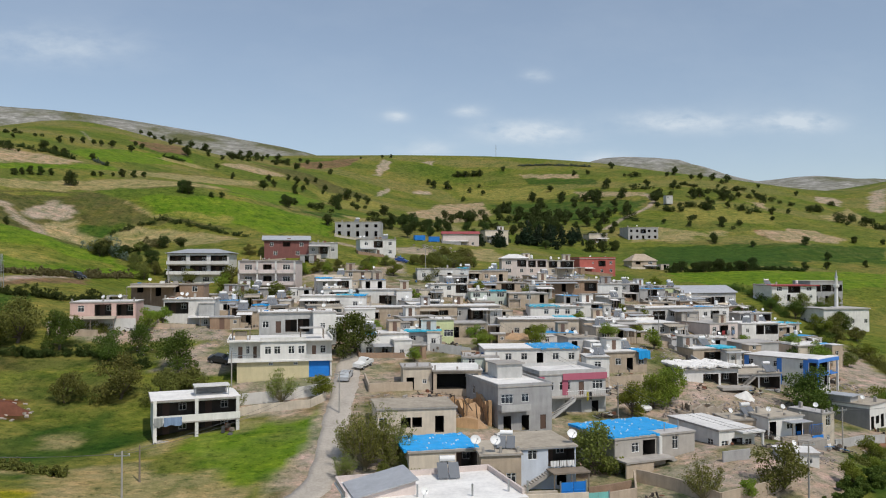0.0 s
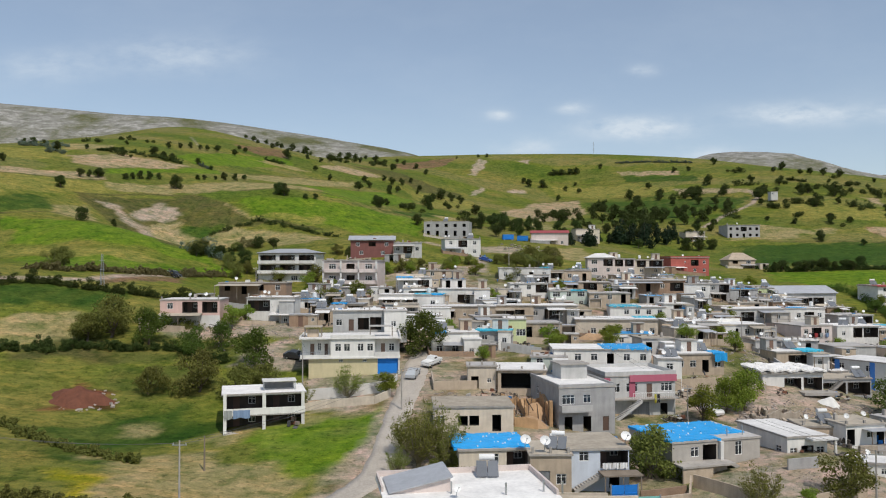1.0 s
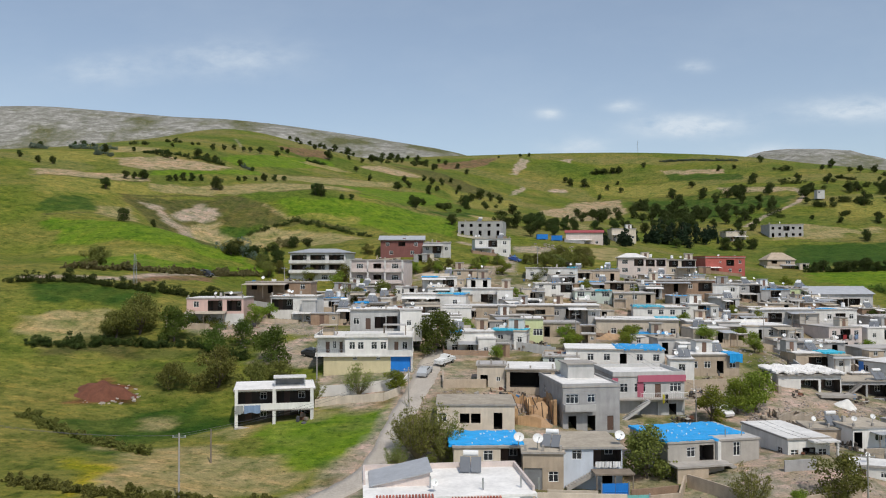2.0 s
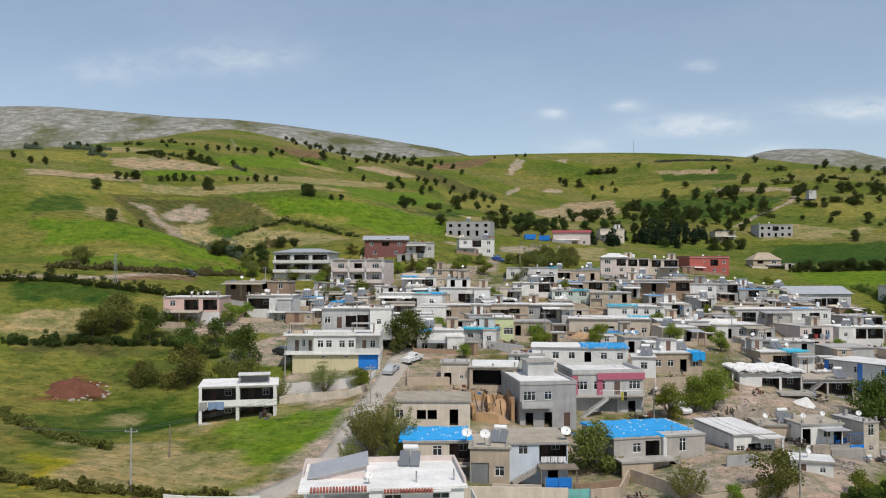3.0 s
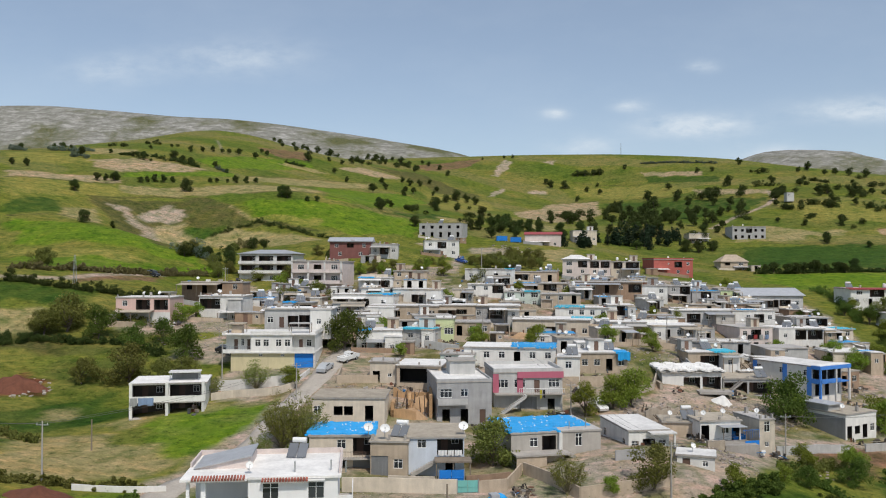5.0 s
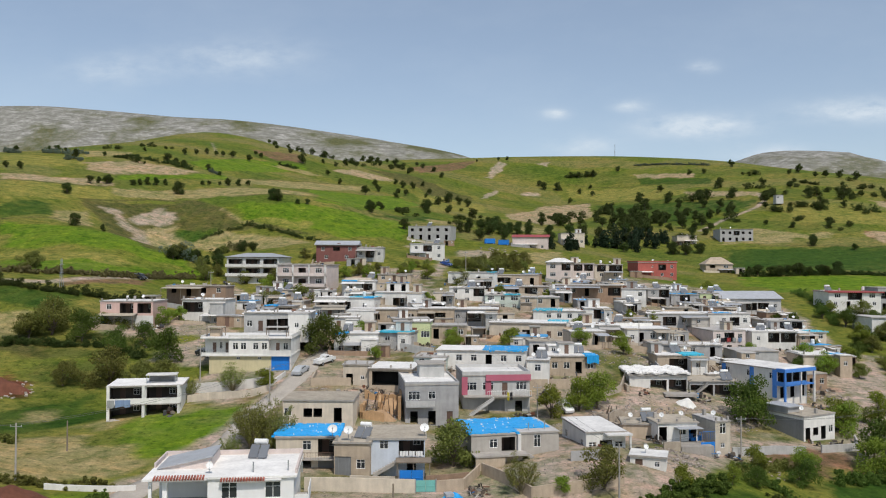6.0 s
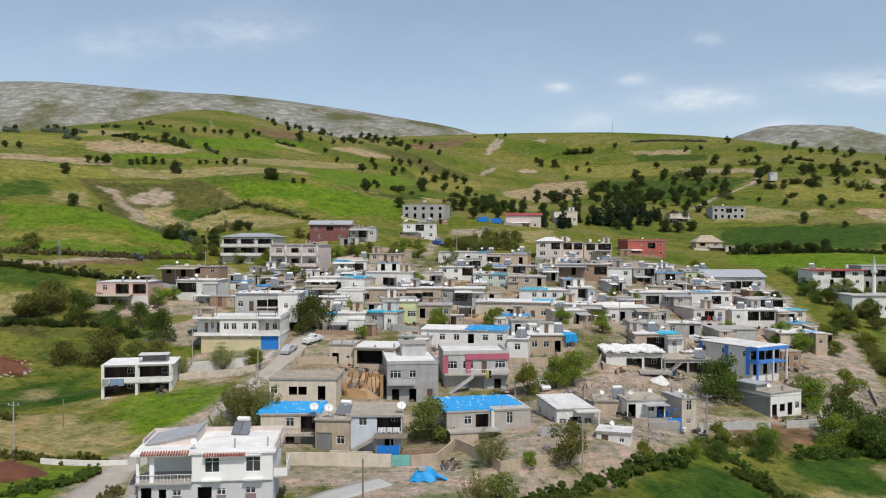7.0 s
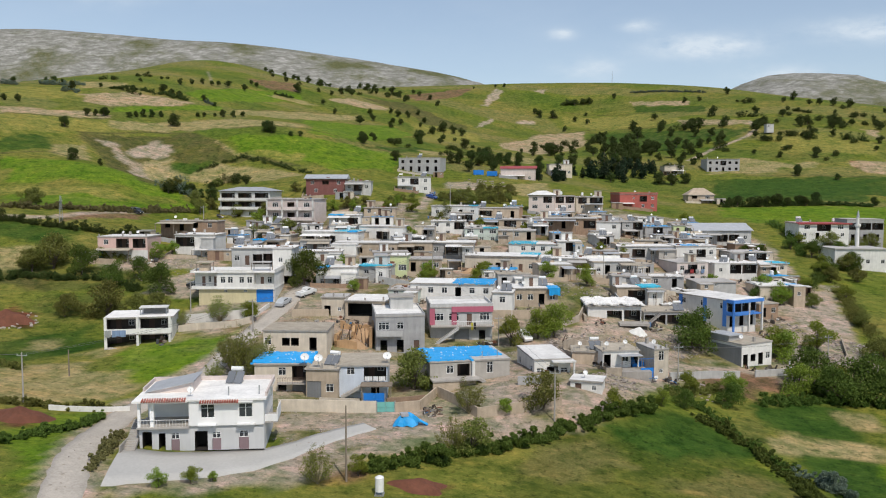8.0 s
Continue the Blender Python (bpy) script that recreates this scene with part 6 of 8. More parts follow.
# ---- side rooms, roof stores and sheets that break up the roofscape ----
def annexes():
    r = random.Random(144)
    for ob, w, d, h in list(ROOFTOPS):
        x, y, z = ob.matrix_basis.translation
        if not (148 < y < 300) or w < 5 or ob in (royal, washing, crumpled, open_concrete, pinkhouse, broad, row, terraced, hip, long_white):
            continue
        if y < 215 and r.random() < 0.5:      # a lower or higher room pushed out of the front
            a, dep, up = w * r.uniform(0.22, 0.4), r.uniform(1.6, 3.0), r.uniform(-0.9, 0.5)
            x0 = r.choice((-w / 2, w / 2 - a))
            wall, roof = r.choice(("white", "white", "beige", "cream", "lightgrey", "greige")), r.choice(("white", "white", "dirt", "grey"))
            s = Shape()
            front(s, ob, x0, x0 + a, -2.0, h + up, [(x0 + a * 0.3, x0 + a * 0.3 + min(0.9, a * 0.4), 0.9, 1.9, "window")], dy=-dep)
            s.quad((x0, 0, -2), (x0, -dep, -2), (x0, -dep, h + up), (x0, 0, h + up)).quad((x0 + a, -dep, -2), (x0 + a, 0, -2), (x0 + a, 0, h + up), (x0 + a, -dep, h + up))
            s.quad((x0 + a, 0.3, h - 0.3), (x0, 0.3, h - 0.3), (x0, 0.3, h + up), (x0 + a, 0.3, h + up))
            part("side_room", s, WALLS[wall], ob, f"{wall} side room pushed out of the front")
            add(ob, "side_room_roof", ROOFS[roof], (x0 - 0.15, x0 + a + 0.15, -dep - 0.15, 0.4, h + up, h + up + 0.16))
        if r.random() < 0.45:                 # a low wall round the roof with gaps
            t, mat = 0.14, WALLS[r.choice(("beige", "white", "greige", "cream"))]
            u0, u1 = -w / 2, -w / 2 + w * r.uniform(0.4, 1.0)
            add(ob, "roof_wall", mat, (u0, u1, d - 0.2, d - 0.2 + t, h + 0.15, h + r.uniform(0.4, 1.0)), label="low wall along the roof's edge")
            add(ob, "roof_wall", mat, (-w / 2, -w / 2 + t, d * 0.3, d - 0.25, h + 0.15, h + r.uniform(0.4, 0.8)), label="low wall along the roof's edge")
        if r.random() < 0.4:                  # heaps, boards and sacks lying on the roof
            s = Shape()
            for k in range(r.randrange(4, 11)):
                u, v, e = r.uniform(-w / 2 + .6, w / 2 - .6), r.uniform(0.6, d - 0.6), r.uniform(0.15, 0.55)
                s.box(u - e, u + e, v - e * 0.6, v + e * 0.6, h + 0.18, h + 0.2 + e * r.uniform(0.4, 1.2))
            tagged(part("roof_clutter", s, SCRAP, ob, "boards, sacks and scrap lying on the roof"), kind="stuff")
        if r.random() < 0.22 and w > 7:       # a coloured sheet over a corner
            a = r.uniform(2.5, 4.5)
            x0 = r.choice((-w / 2 + 0.1, w / 2 - a - 0.1))
            tarp_sheet(ob, x0, x0 + a, -0.3, min(d - 0.5, a), h + 0.25, ROOFS[r.choice(("teal", "blue", "blue", "white"))], seed=r.randrange(900), label="plastic sheet over a corner of the roof", lumps=False)


annexes()


def ruin(x, y, rot, w, d, top, seed, label, posts=3, mat=None):
    """A collapsed mud-brick house: jagged wall stubs, leaning roof posts and fallen blocks."""
    ob = thing("ruined_house", pose(x, y, G(x, y + d / 2), 0, 0, rot), label, "ruin")
    r = random.Random(seed)

    def stub(u0, u1, v0, v1, high):
        s = Shape()
        long_u = abs(u1 - u0) > abs(v1 - v0)
        n = max(5, int(max(abs(u1 - u0), abs(v1 - v0)) / 0.55))
        tall = high * r.uniform(0.7, 1.0)
        tops = []
        for k in range(n + 1):
            tall = min(high * 1.15, max(high * 0.25, tall + r.uniform(-.35, .33) * high * 0.6))
            tops.append(tall)
        at = (lambda f, side, z: (u0 + (u1 - u0) * f, v1 if side else v0, z)) if long_u else (lambda f, side, z: (u0 if side else u1, v0 + (v1 - v0) * f, z))
        for k in range(n):
            f, g, p, q = k / n, (k + 1) / n, tops[k], tops[k + 1]
            s.quad(at(f, 0, -0.9), at(g, 0, -0.9), at(g, 0, q), at(f, 0, p)).quad(at(g, 1, -0.9), at(f, 1, -0.9), at(f, 1, p), at(g, 1, q))
            s.quad(at(f, 0, p), at(g, 0, q), at(g, 1, q), at(f, 1, p))
        s.quad(at(0, 1, -0.9), at(0, 0, -0.9), at(0, 0, tops[0]), at(0, 1, tops[0])).quad(at(1, 0, -0.9), at(1, 1, -0.9), at(1, 1, tops[-1]), at(1, 0, tops[-1]))
        part("broken_wall", s, mat or MUDWALL, ob)
    stub(-w / 2, -w / 2 + 0.5, 0, d, top * 0.7)
    stub(-w / 2, w / 2, d, d + 0.5, top)
    stub(w / 2 - 0.5, w / 2, d * 0.2, d, top * 0.9)
    stub(-w * 0.1, -w * 0.1 + 0.45, d * 0.4, d, top * 0.7)
    stub(-w / 2, w * 0.1, 0, 0.45, top * 0.35)
    for k in range(posts):
        u, v = r.uniform(-w / 2 + .6, w / 2 - .6), r.uniform(0.5, d - 1)
        part("post", Shape().beam((u, v, -0.5), (u + r.uniform(-.4, .4), v + r.uniform(-.3, .3), top * r.uniform(0.7, 1.05)), 0.09, 0.06), DARKWOOD, ob)
    for k in range(posts + 2):
        u = r.uniform(-w / 2 + .5, w / 2 - .5)
        part("roof_beam", Shape().beam((u, r.uniform(0.2, 0.6) * d, r.uniform(0.1, 0.5) * top), (u + r.uniform(-.8, .8), d * r.uniform(0.8, 1.0), top * r.uniform(0.6, 0.95)), 0.08, 0.06), DARKWOOD, ob)


MUDWALL = surface("ochre_mud_brick", (0.44, 0.28, 0.15), stain=0.4, spread=0.35, bump=0.15)
DARKWOOD = surface("dark_old_timber", (0.07, 0.05, 0.035), stain=0.3)
ruin(2.6, 124.0, 5, 6.4, 9.0, 2.9, 8, "collapsed ochre mud-brick house with bare timber posts", 4)
ruin(43.2, 128.6, 12, 5.6, 5.0, 2.2, 18, "tumbled stone walls of a roofless hut among rubble", 2, STONE)
ruin(41.0, 135.5, -8, 6.0, 4.0, 1.7, 28, "tumbled stone walls of a roofless hut among rubble", 1, STONE)
ruin(68.0, 171.5, 20, 6.5, 5.0, 2.2, 38, "broken walls of a mud-brick store on bare ground", 2, STONE)
ruin(84.5, 152.5, 30, 8.0, 6.0, 2.0, 48, "roofless concrete-block outbuilding with gaps in its walls", 3, CONCRETE)


# ---- trees and bushes ----
def leaf_cloud(lobes, count, size, seed, flat=0.75):
    """Many small leaf clumps on and in a few overlapping lobes (x, y, z, r)."""
    rng = np.random.default_rng(seed)
    lobes = np.array(lobes, float)
    wts = lobes[:, 3] ** 2
    pick = rng.choice(len(lobes), count, p=wts / wts.sum())
    d = rng.normal(size=(count, 3))
    d /= np.linalg.norm(d, axis=1)[:, None]
    r = lobes[pick, 3] * (1 - 0.5 * rng.random(count) ** 2) * (1 + 0.16 * rng.normal(size=count))
    c = lobes[pick, :3] + d * r[:, None] * np.array([1, 1, flat])
    a = rng.normal(size=(count, 3)) + d * 0.6
    a /= np.linalg.norm(a, axis=1)[:, None]
    b = np.cross(a, rng.normal(size=(count, 3)))
    b /= np.linalg.norm(b, axis=1)[:, None]
    n = np.cross(a, b)
    s = size * rng.uniform(0.5, 1.3, count)[:, None]
    v = np.stack([c + b * s, c + n * s * 0.7, c - b * s, c - n * s * 0.7], 1)
    v[:, 0] += a * s * 0.35
    v[:, 2] += a * s * 0.35
    return v.reshape(-1, 3), np.arange(count * 4).reshape(-1, 4)


def tree_parts(kind, seed):
    """Trunk and crown of a tree one metre high."""
    r = random.Random(seed)
    trunk = Shape()
    lobes = []
    if kind == "pine":
        trunk.beam((0, 0, -0.1), (0, 0, 0.9), 0.028, 0.006)
        for k in range(9):
            z = 0.22 + 0.085 * k
            lobes.append((r.uniform(-.08, .08), r.uniform(-.08, .08), z - 0.08, (0.26 - 0.02 * k) * r.uniform(0.7, 1.2)))
        count, size = 520, 0.055
    elif kind == "twiggy":
        trunk.beam((0, 0, -0.1), (0, 0, 0.08), 0.04, 0.03)
        for k in range(46):
            t, q = r.uniform(0, 6.28), 0.42 * math.sqrt(r.random())
            z = (1.0 - 0.9 * q * q / 0.18 * 0.5) * r.uniform(0.6, 1.0)
            tip, mid = (q * math.cos(t), q * math.sin(t), z), (0.55 * q * math.cos(t), 0.55 * q * math.sin(t), z * 0.45)
            trunk.beam((0, 0, 0.02), mid, 0.006, 0.004, 4).beam(mid, tip, 0.004, 0.0015, 4)
            for f in (0.35, 0.6, 0.85):
                lobes.append(tuple(a + (b - a) * f for a, b in zip(mid, tip)) + (0.055 * (1.25 - 0.4 * f),))
            if r.random() < 0.5:
                lobes.append((*mid, 0.07))
        count, size = 4200, 0.0125
    else:
        lean = (r.uniform(-.06, .06), r.uniform(-.06, .06))
        fork = (lean[0], lean[1], r.uniform(0.1, 0.16))
        trunk.beam((0, 0, -0.12), fork, 0.035, 0.026)
        wide = {"oak": 0.34, "far_oak": 0.34, "fresh": 0.40, "olive": 0.46, "lush": 0.42}[kind]
        for k in range(8):
            t = 2 * math.pi * (k + r.random() * 0.8) / 8
            q = wide * r.uniform(0.3, 0.95)
            tip = (q * math.cos(t), q * math.sin(t), r.uniform(0.2, 0.72) - 0.25 * q)
            trunk.beam(fork, tip, 0.016, 0.005, 5)
            lobes.append((*tip, r.uniform(0.13, 0.24)))
        for k in range(3):
            tip = (r.uniform(-.16, .16), r.uniform(-.16, .16), r.uniform(0.6, 0.82))
            trunk.beam(fork, tip, 0.014, 0.004, 5)
            lobes.append((*tip, r.uniform(0.14, 0.2)))
        if kind in ("oak", "far_oak", "lush"):
            lobes.append((0, 0, 0.46, 0.3))
        count, size = {"oak": (2400, 0.03), "far_oak": (750, 0.052), "fresh": (3600, 0.022), "olive": (3600, 0.024), "lush": (4200, 0.022)}[kind]
    v, f = leaf_cloud(lobes, count, size, seed)
    me = bpy.data.meshes.new("crown")
    me.from_pydata(v.tolist(), [], f.tolist())
    me.materials.append({"oak": OAK, "far_oak": OAK, "fresh": FRESH, "olive": OLIVE, "pine": PINE, "twiggy": BUD, "lush": LUSH}[kind])
    return trunk.mesh("trunk", TWIG if kind == "twiggy" else BARK), me


FAR_OAKS = [tree_parts("far_oak", 10 + j) for j in range(4)]
TREES = {k: [tree_parts(k, 10 * i + j) for j in range(4)] for i, k in enumerate(("oak", "fresh", "olive", "pine", "twiggy", "lush"))}
SAY = {"lush": ("full round tree with dense deep green leaves", "trees of the village"), "oak": ("small round dark green oak tree on the grassy hillside", "trees of the hillside"), "fresh": ("broad-leaved tree with fresh light green spring leaves", "trees of the village"),
       "olive": ("bushy spreading olive-green tree", "trees of the village"), "twiggy": ("thin many-stemmed tree just coming into yellow-green leaf", "trees of the village"), "pine": ("tall dark conifer in a dense grove", "conifers of the grove")}
_rt = random.Random(5)


FAR_TREES = []


def plant(kind, *spots):
    for x, y, h in spots:
        k = _rt.randrange(4)
        h = h * (_rt.uniform(0.45, 1.15) if kind == "pine" else _rt.uniform(0.85, 1.15))
        m = Matrix.LocRotScale((x, y, G(x, y) - 0.05), Euler((0, 0, _rt.uniform(0, 6.28))), (h * _rt.uniform(0.9, 1.1), h * _rt.uniform(0.9, 1.1), h))
        if kind == "oak" and y > 440:
            FAR_TREES.append((m, k))
            continue
        ob = thing("tree", m, SAY[kind][0], "tree", SAY[kind][1])
        part("trunk", TREES[kind][k][0], None, ob)
        part("crown", TREES[kind][k][1], None, ob)


def far_trees():
    """The trees of the distant slopes, more than one could count, in one mesh."""
    verts, faces, slots, n = [], [], [], 0
    for m, k in FAR_TREES:
        for slot, me in enumerate((FAR_OAKS[k][1], FAR_OAKS[k][0])):
            co = np.empty(len(me.vertices) * 3, np.float32)
            me.vertices.foreach_get("co", co)
            co = np.c_[co.reshape(-1, 3), np.ones(len(me.vertices))] @ np.array(m).T
            verts.append(co[:, :3])
            faces += [[i + n for i in q.vertices] for q in me.polygons]
            slots += [slot] * len(me.polygons)
            n += len(co)
    me = bpy.data.meshes.new("distant_trees")
    me.from_pydata(np.concatenate(verts).tolist(), [], faces)
    me.materials.append(OAK)
    me.materials.append(BARK)
    me.polygons.foreach_set("material_index", slots)
    tagged(new("distant_trees", me), "round dark green oaks scattered over the far green slopes", "trees", kind="stuff")


plant("oak", (-161, 324, 5), (-166, 353, 4), (-164, 357, 4), (-161, 362, 5), (-152, 366, 4), (-150, 369, 4), (-144, 374, 4), (-141, 377, 4), (-128, 362, 8), (-124, 390, 3), (-116, 395, 5), (-112, 398, 4), (-109, 405, 3), (-82, 356, 7), (-79, 355, 6), (-70, 355, 3), (-66, 357, 3), (-128, 271, 5), (-117, 269, 3), (-193, 419, 3), (-180, 418, 3), (-177, 424, 4), (-186, 453, 3), (-163, 431, 5), (-157, 429, 5), (-152, 426, 5), (-167, 465, 4), (-164, 476, 4), (-161, 485, 4), (-156, 488, 4))
plant("oak", (-153, 492, 4), (-148, 495, 5), (-140, 432, 4), (-131, 425, 3))
plant("oak", (-142, 524, 4), (-137, 519, 4), (-166, 637, 4), (-152, 604, 5), (-149, 633, 5), (-136, 611, 5), (-133, 612, 5), (-124, 610, 6), (-114, 607, 6), (-122, 676, 4), (-81, 504, 5), (-93, 524, 4), (-103, 715, 6), (-93, 702, 6), (-78, 694, 5), (-68, 671, 6), (-59, 652, 6), (-61, 483, 7), (-62, 526, 5), (-57, 509, 5), (-42, 383, 7), (-38, 398, 4), (-45, 514, 6), (-40, 516, 6), (-39, 548, 5), (-34, 567, 5), (-27, 541, 5), (-215, 420, 4), (-231, 430, 4), (-226, 430, 4))
plant("oak", (-200, 402, 5), (-255, 438, 4), (-205, 351, 4), (-200, 354, 4), (-219, 360, 4))
plant("oak", (-20, 440, 7), (-18, 502, 7), (-13, 523, 8), (-6, 526, 7), (0, 523, 7), (-33, 648, 5), (-25, 623, 5), (6, 438, 6), (-22, 360, 5), (2, 375, 6), (6, 379, 7), (12, 385, 7), (16, 378, 6), (52, 645, 7), (55, 637, 6), (66, 637, 7), (79, 668, 6), (85, 668, 6), (92, 668, 6), (97, 668, 6), (82, 628, 5), (91, 618, 6), (72, 595, 5), (118, 675, 5), (137, 592, 7), (119, 574, 7), (116, 536, 8), (135, 555, 7), (91, 544, 8))
plant("oak", (103, 496, 10), (115, 488, 9), (126, 481, 8), (153, 544, 10), (159, 547, 8), (173, 572, 8), (166, 629, 6), (177, 628, 5), (172, 536, 7), (137, 530, 6), (158, 488, 8), (188, 517, 8), (194, 527, 6), (200, 562, 6), (213, 547, 6), (241, 610, 7), (244, 586, 6), (251, 586, 6), (261, 587, 6), (214, 519, 7), (219, 518, 7), (233, 512, 9), (208, 483, 8), (178, 443, 5), (197, 442, 6), (176, 409, 6), (202, 644, 6), (271, 583, 7))
plant("oak", (54, 487, 8), (57, 466, 8), (47, 504, 7), (80, 498, 8), (88, 482, 9), (94, 480, 8), (104, 476, 9), (118, 479, 8), (132, 489, 7), (94, 539, 7), (69, 485, 7), (144, 481, 7), (158, 511, 6), (98, 520, 7), (149, 515, 7))
plant("oak", (65, 445, 4), (228, 562, 4), (246, 518, 5), (270, 543, 4), (291, 575, 4), (313, 562, 4), (167, 453, 4), (226, 476, 4), (241, 468, 5), (256, 475, 4), (232, 451, 4), (279, 512, 4), (302, 519, 4), (222, 401, 5), (190, 395, 4), (292, 467, 4), (271, 409, 4), (194, 339, 4), (181, 334, 4), (212, 366, 5), (219, 349, 4), (255, 410, 4))
plant("oak", (-142, 575, 4.6), (-130, 568, 4.5), (-114, 538, 7.1), (-91, 573, 6.5), (-88, 703, 5.5), (-50, 618, 4.8), (-45, 542, 6), (-51, 548, 4.2), (-44, 497, 5.5), (-40, 376, 5.5), (-28, 525, 4), (-138, 498, 5.3), (-148, 372, 4.5), (-161, 359, 5.7), (-127, 389, 2.5), (-120, 394, 2.5), (-76, 270, 4.1), (-50, 677, 5.2), (-44, 667, 5.1), (-79, 660, 5.1), (-95, 559, 4.4), (-104, 558, 4.4), (-85, 582, 5.5), (92, 641, 3.9), (133, 547, 5.7), (117, 565, 5.9), (151, 532, 8), (147, 539, 6.2), (156, 538, 6.7), (170, 531, 4.7))
plant("oak", (135, 523, 4.6), (112, 528, 5.5), (97, 482, 7.1), (101, 480, 7.1), (111, 479, 6.3), (87, 539, 5.1), (138, 492, 5.2), (128, 480, 5.1), (44, 454, 5), (54, 463, 7.5), (63, 498, 5.5), (67, 443, 4.9), (60, 449, 4.6), (156, 484, 6.5), (184, 508, 7.8), (180, 494, 5.8), (213, 514, 4.7), (206, 479, 5.7), (230, 507, 7.1), (222, 485, 5), (231, 601, 4.9), (250, 556, 3.6), (195, 439, 4.1), (174, 404, 5.2), (-8, 445, 4.5), (12, 358, 6.4), (20, 402, 5.1), (23, 368, 5.6), (26, 402, 5.1), (38, 471, 3.6))
plant("oak", (-18, 427, 5.5), (19, 719, 3.7), (27, 723, 3.7), (0, 712, 3), (81, 442, 6.5), (101, 437, 5.7), (123, 436, 5.7), (114, 449, 5.1), (93, 430, 7.5), (113, 417, 6.6), (86, 410, 6.4), (151, 490, 4.8), (130, 436, 5.4))
plant("oak", (126, 335, 5), (130, 331, 5), (133, 330, 5), (137, 333, 5), (140, 332, 6), (141, 332, 6), (145, 331, 4), (150, 333, 5), (151, 333, 5), (152, 330, 5), (158, 336, 6), (122, 332, 4))
plant("oak", (-85, 257, 5), (-82, 259, 4), (-80, 261, 5), (-86, 255, 5), (-78, 302, 5), (-72, 258, 5), (-76, 259, 4), (-69, 286, 4))
plant("pine", (51, 365, 8), (55, 362, 8), (62, 387, 9), (66, 383, 9), (72, 388, 10), (77, 390, 10), (85, 394, 10), (93, 401, 10), (97, 400, 9), (104, 404, 8), (84, 412, 9), (94, 422, 9), (81, 424, 9), (104, 420, 8))
plant("lush", (-14.6, 158, 8.5), (-65, 159, 7), (-55, 154, 7), (-51, 158, 6), (-43, 150, 7), (82, 129, 9), (89, 126, 9), (65, 142, 8.5), (56, 109, 3.8), (64, 114, 4.2), (84, 124, 8), (93, 126, 8))
for _ in range(20):
    _u, _v = _rt.random(), _rt.random()
    plant("pine", (46 + 62 * _u + _rt.uniform(-5, 5), 346 + 60 * _u + 36 * _v, _rt.uniform(7.5, 11)))
for _ in range(26):
    _u, _v = _rt.random(), _rt.random()
    plant("oak", (10 + 110 * _u, 372 + 45 * _v + 12 * _u, _rt.uniform(4, 7)))
for _ in range(16):
    _u, _v = _rt.random(), _rt.random()
    plant("oak", (78 + 60 * _u, 428 + 16 * _u + 45 * _v, _rt.uniform(5, 8)))
plant("fresh", (-19, 135, 5), (-51, 175, 4), (-53, 172, 5), (-9, 244, 5), (-1, 245, 5), (-20, 244, 4), (-7, 253, 4), (-27, 246, 4), (30, 135, 6), (35, 139, 6), (38, 140, 7), (29, 96, 3), (-47, 232, 6), (-40, 242, 5))
plant("fresh", (82, 145, 7), (11, 174, 4), (24, 177, 4), (39, 172, 4), (48, 179, 5), (55, 209, 4), (78, 181, 3), (-16, 238, 4), (-31, 234, 4), (13, 176, 3), (96, 189, 5))
plant("fresh", (44, 100, 3.5), (52, 107, 3.6), (58, 116, 4.2), (66, 119, 4), (82, 147, 6), (92, 154, 8), (66, 144, 7), (78, 125, 6), (86, 128, 7))
plant("fresh", (-3, 155, 4), (24, 171, 5), (22, 167, 4), (47, 168, 4), (12, 167, 4), (11, 165, 4), (41, 201, 4), (61, 210, 4), (97, 191, 5), (94, 198, 5), (93, 281, 4), (127, 275, 5), (125, 259, 6), (122, 233, 6), (119, 221, 6), (131, 237, 6), (107, 204, 5), (116, 199, 5), (2, 213, 4), (21, 228, 4), (35, 229, 4), (-9, 175, 4), (81, 197, 4))
plant("olive", (-73, 161, 10), (-50, 140, 7), (-43, 138, 7), (-57, 138, 6), (-76, 158, 6), (-39, 139, 6), (-39, 221, 6), (-37, 204, 6), (-59, 247, 5), (15, 108, 7), (34, 98, 6), (-39, 205, 6))
plant("olive", (13, 267, 6), (16, 268, 6), (20, 273, 7), (23, 281, 6), (27, 286, 5), (30, 292, 5), (9, 242, 5), (-102, 204, 6), (-105, 204, 6), (-75, 252, 5), (-86, 303, 5), (-86, 263, 6), (-87, 257, 5))
plant("olive", (25, 85, 5), (104, 153, 6), (149, 281, 7), (136, 262, 7), (130, 266, 6), (130, 234, 6), (128, 222, 6), (119, 218, 6), (152, 270, 6), (104, 190, 5), (111, 178, 5))
plant("olive", (-2.7, 259.3, 3.5), (-5.9, 260.1, 3), (-7.5, 256, 3.5), (6.7, 267.6, 4), (9.6, 270.6, 4), (15.1, 276.5, 5), (19.9, 292.4, 6), (26.2, 295.1, 6), (30.5, 306.9, 5), (22.5, 305.3, 4), (-23.3, 248.3, 4), (-20.4, 248.7, 3.5), (-16.9, 249.1, 4), (-9.2, 250.8, 4), (-29.6, 246.4, 3), (-46.7, 237.7, 7), (-31.2, 209.3, 6), (-38.6, 222.1, 5), (-44.2, 265, 4), (-69.3, 250.1, 5), (-71.1, 244.3, 5))
plant("lush", (91.2, 191.6, 4), (124.2, 246.4, 6), (132.3, 246.2, 7), (118.7, 223.4, 6), (91.1, 212.2, 3.5), (107, 242.1, 4), (120.5, 254.4, 5), (131.7, 234.2, 7), (99.3, 205, 4), (102.4, 240.5, 3.5))
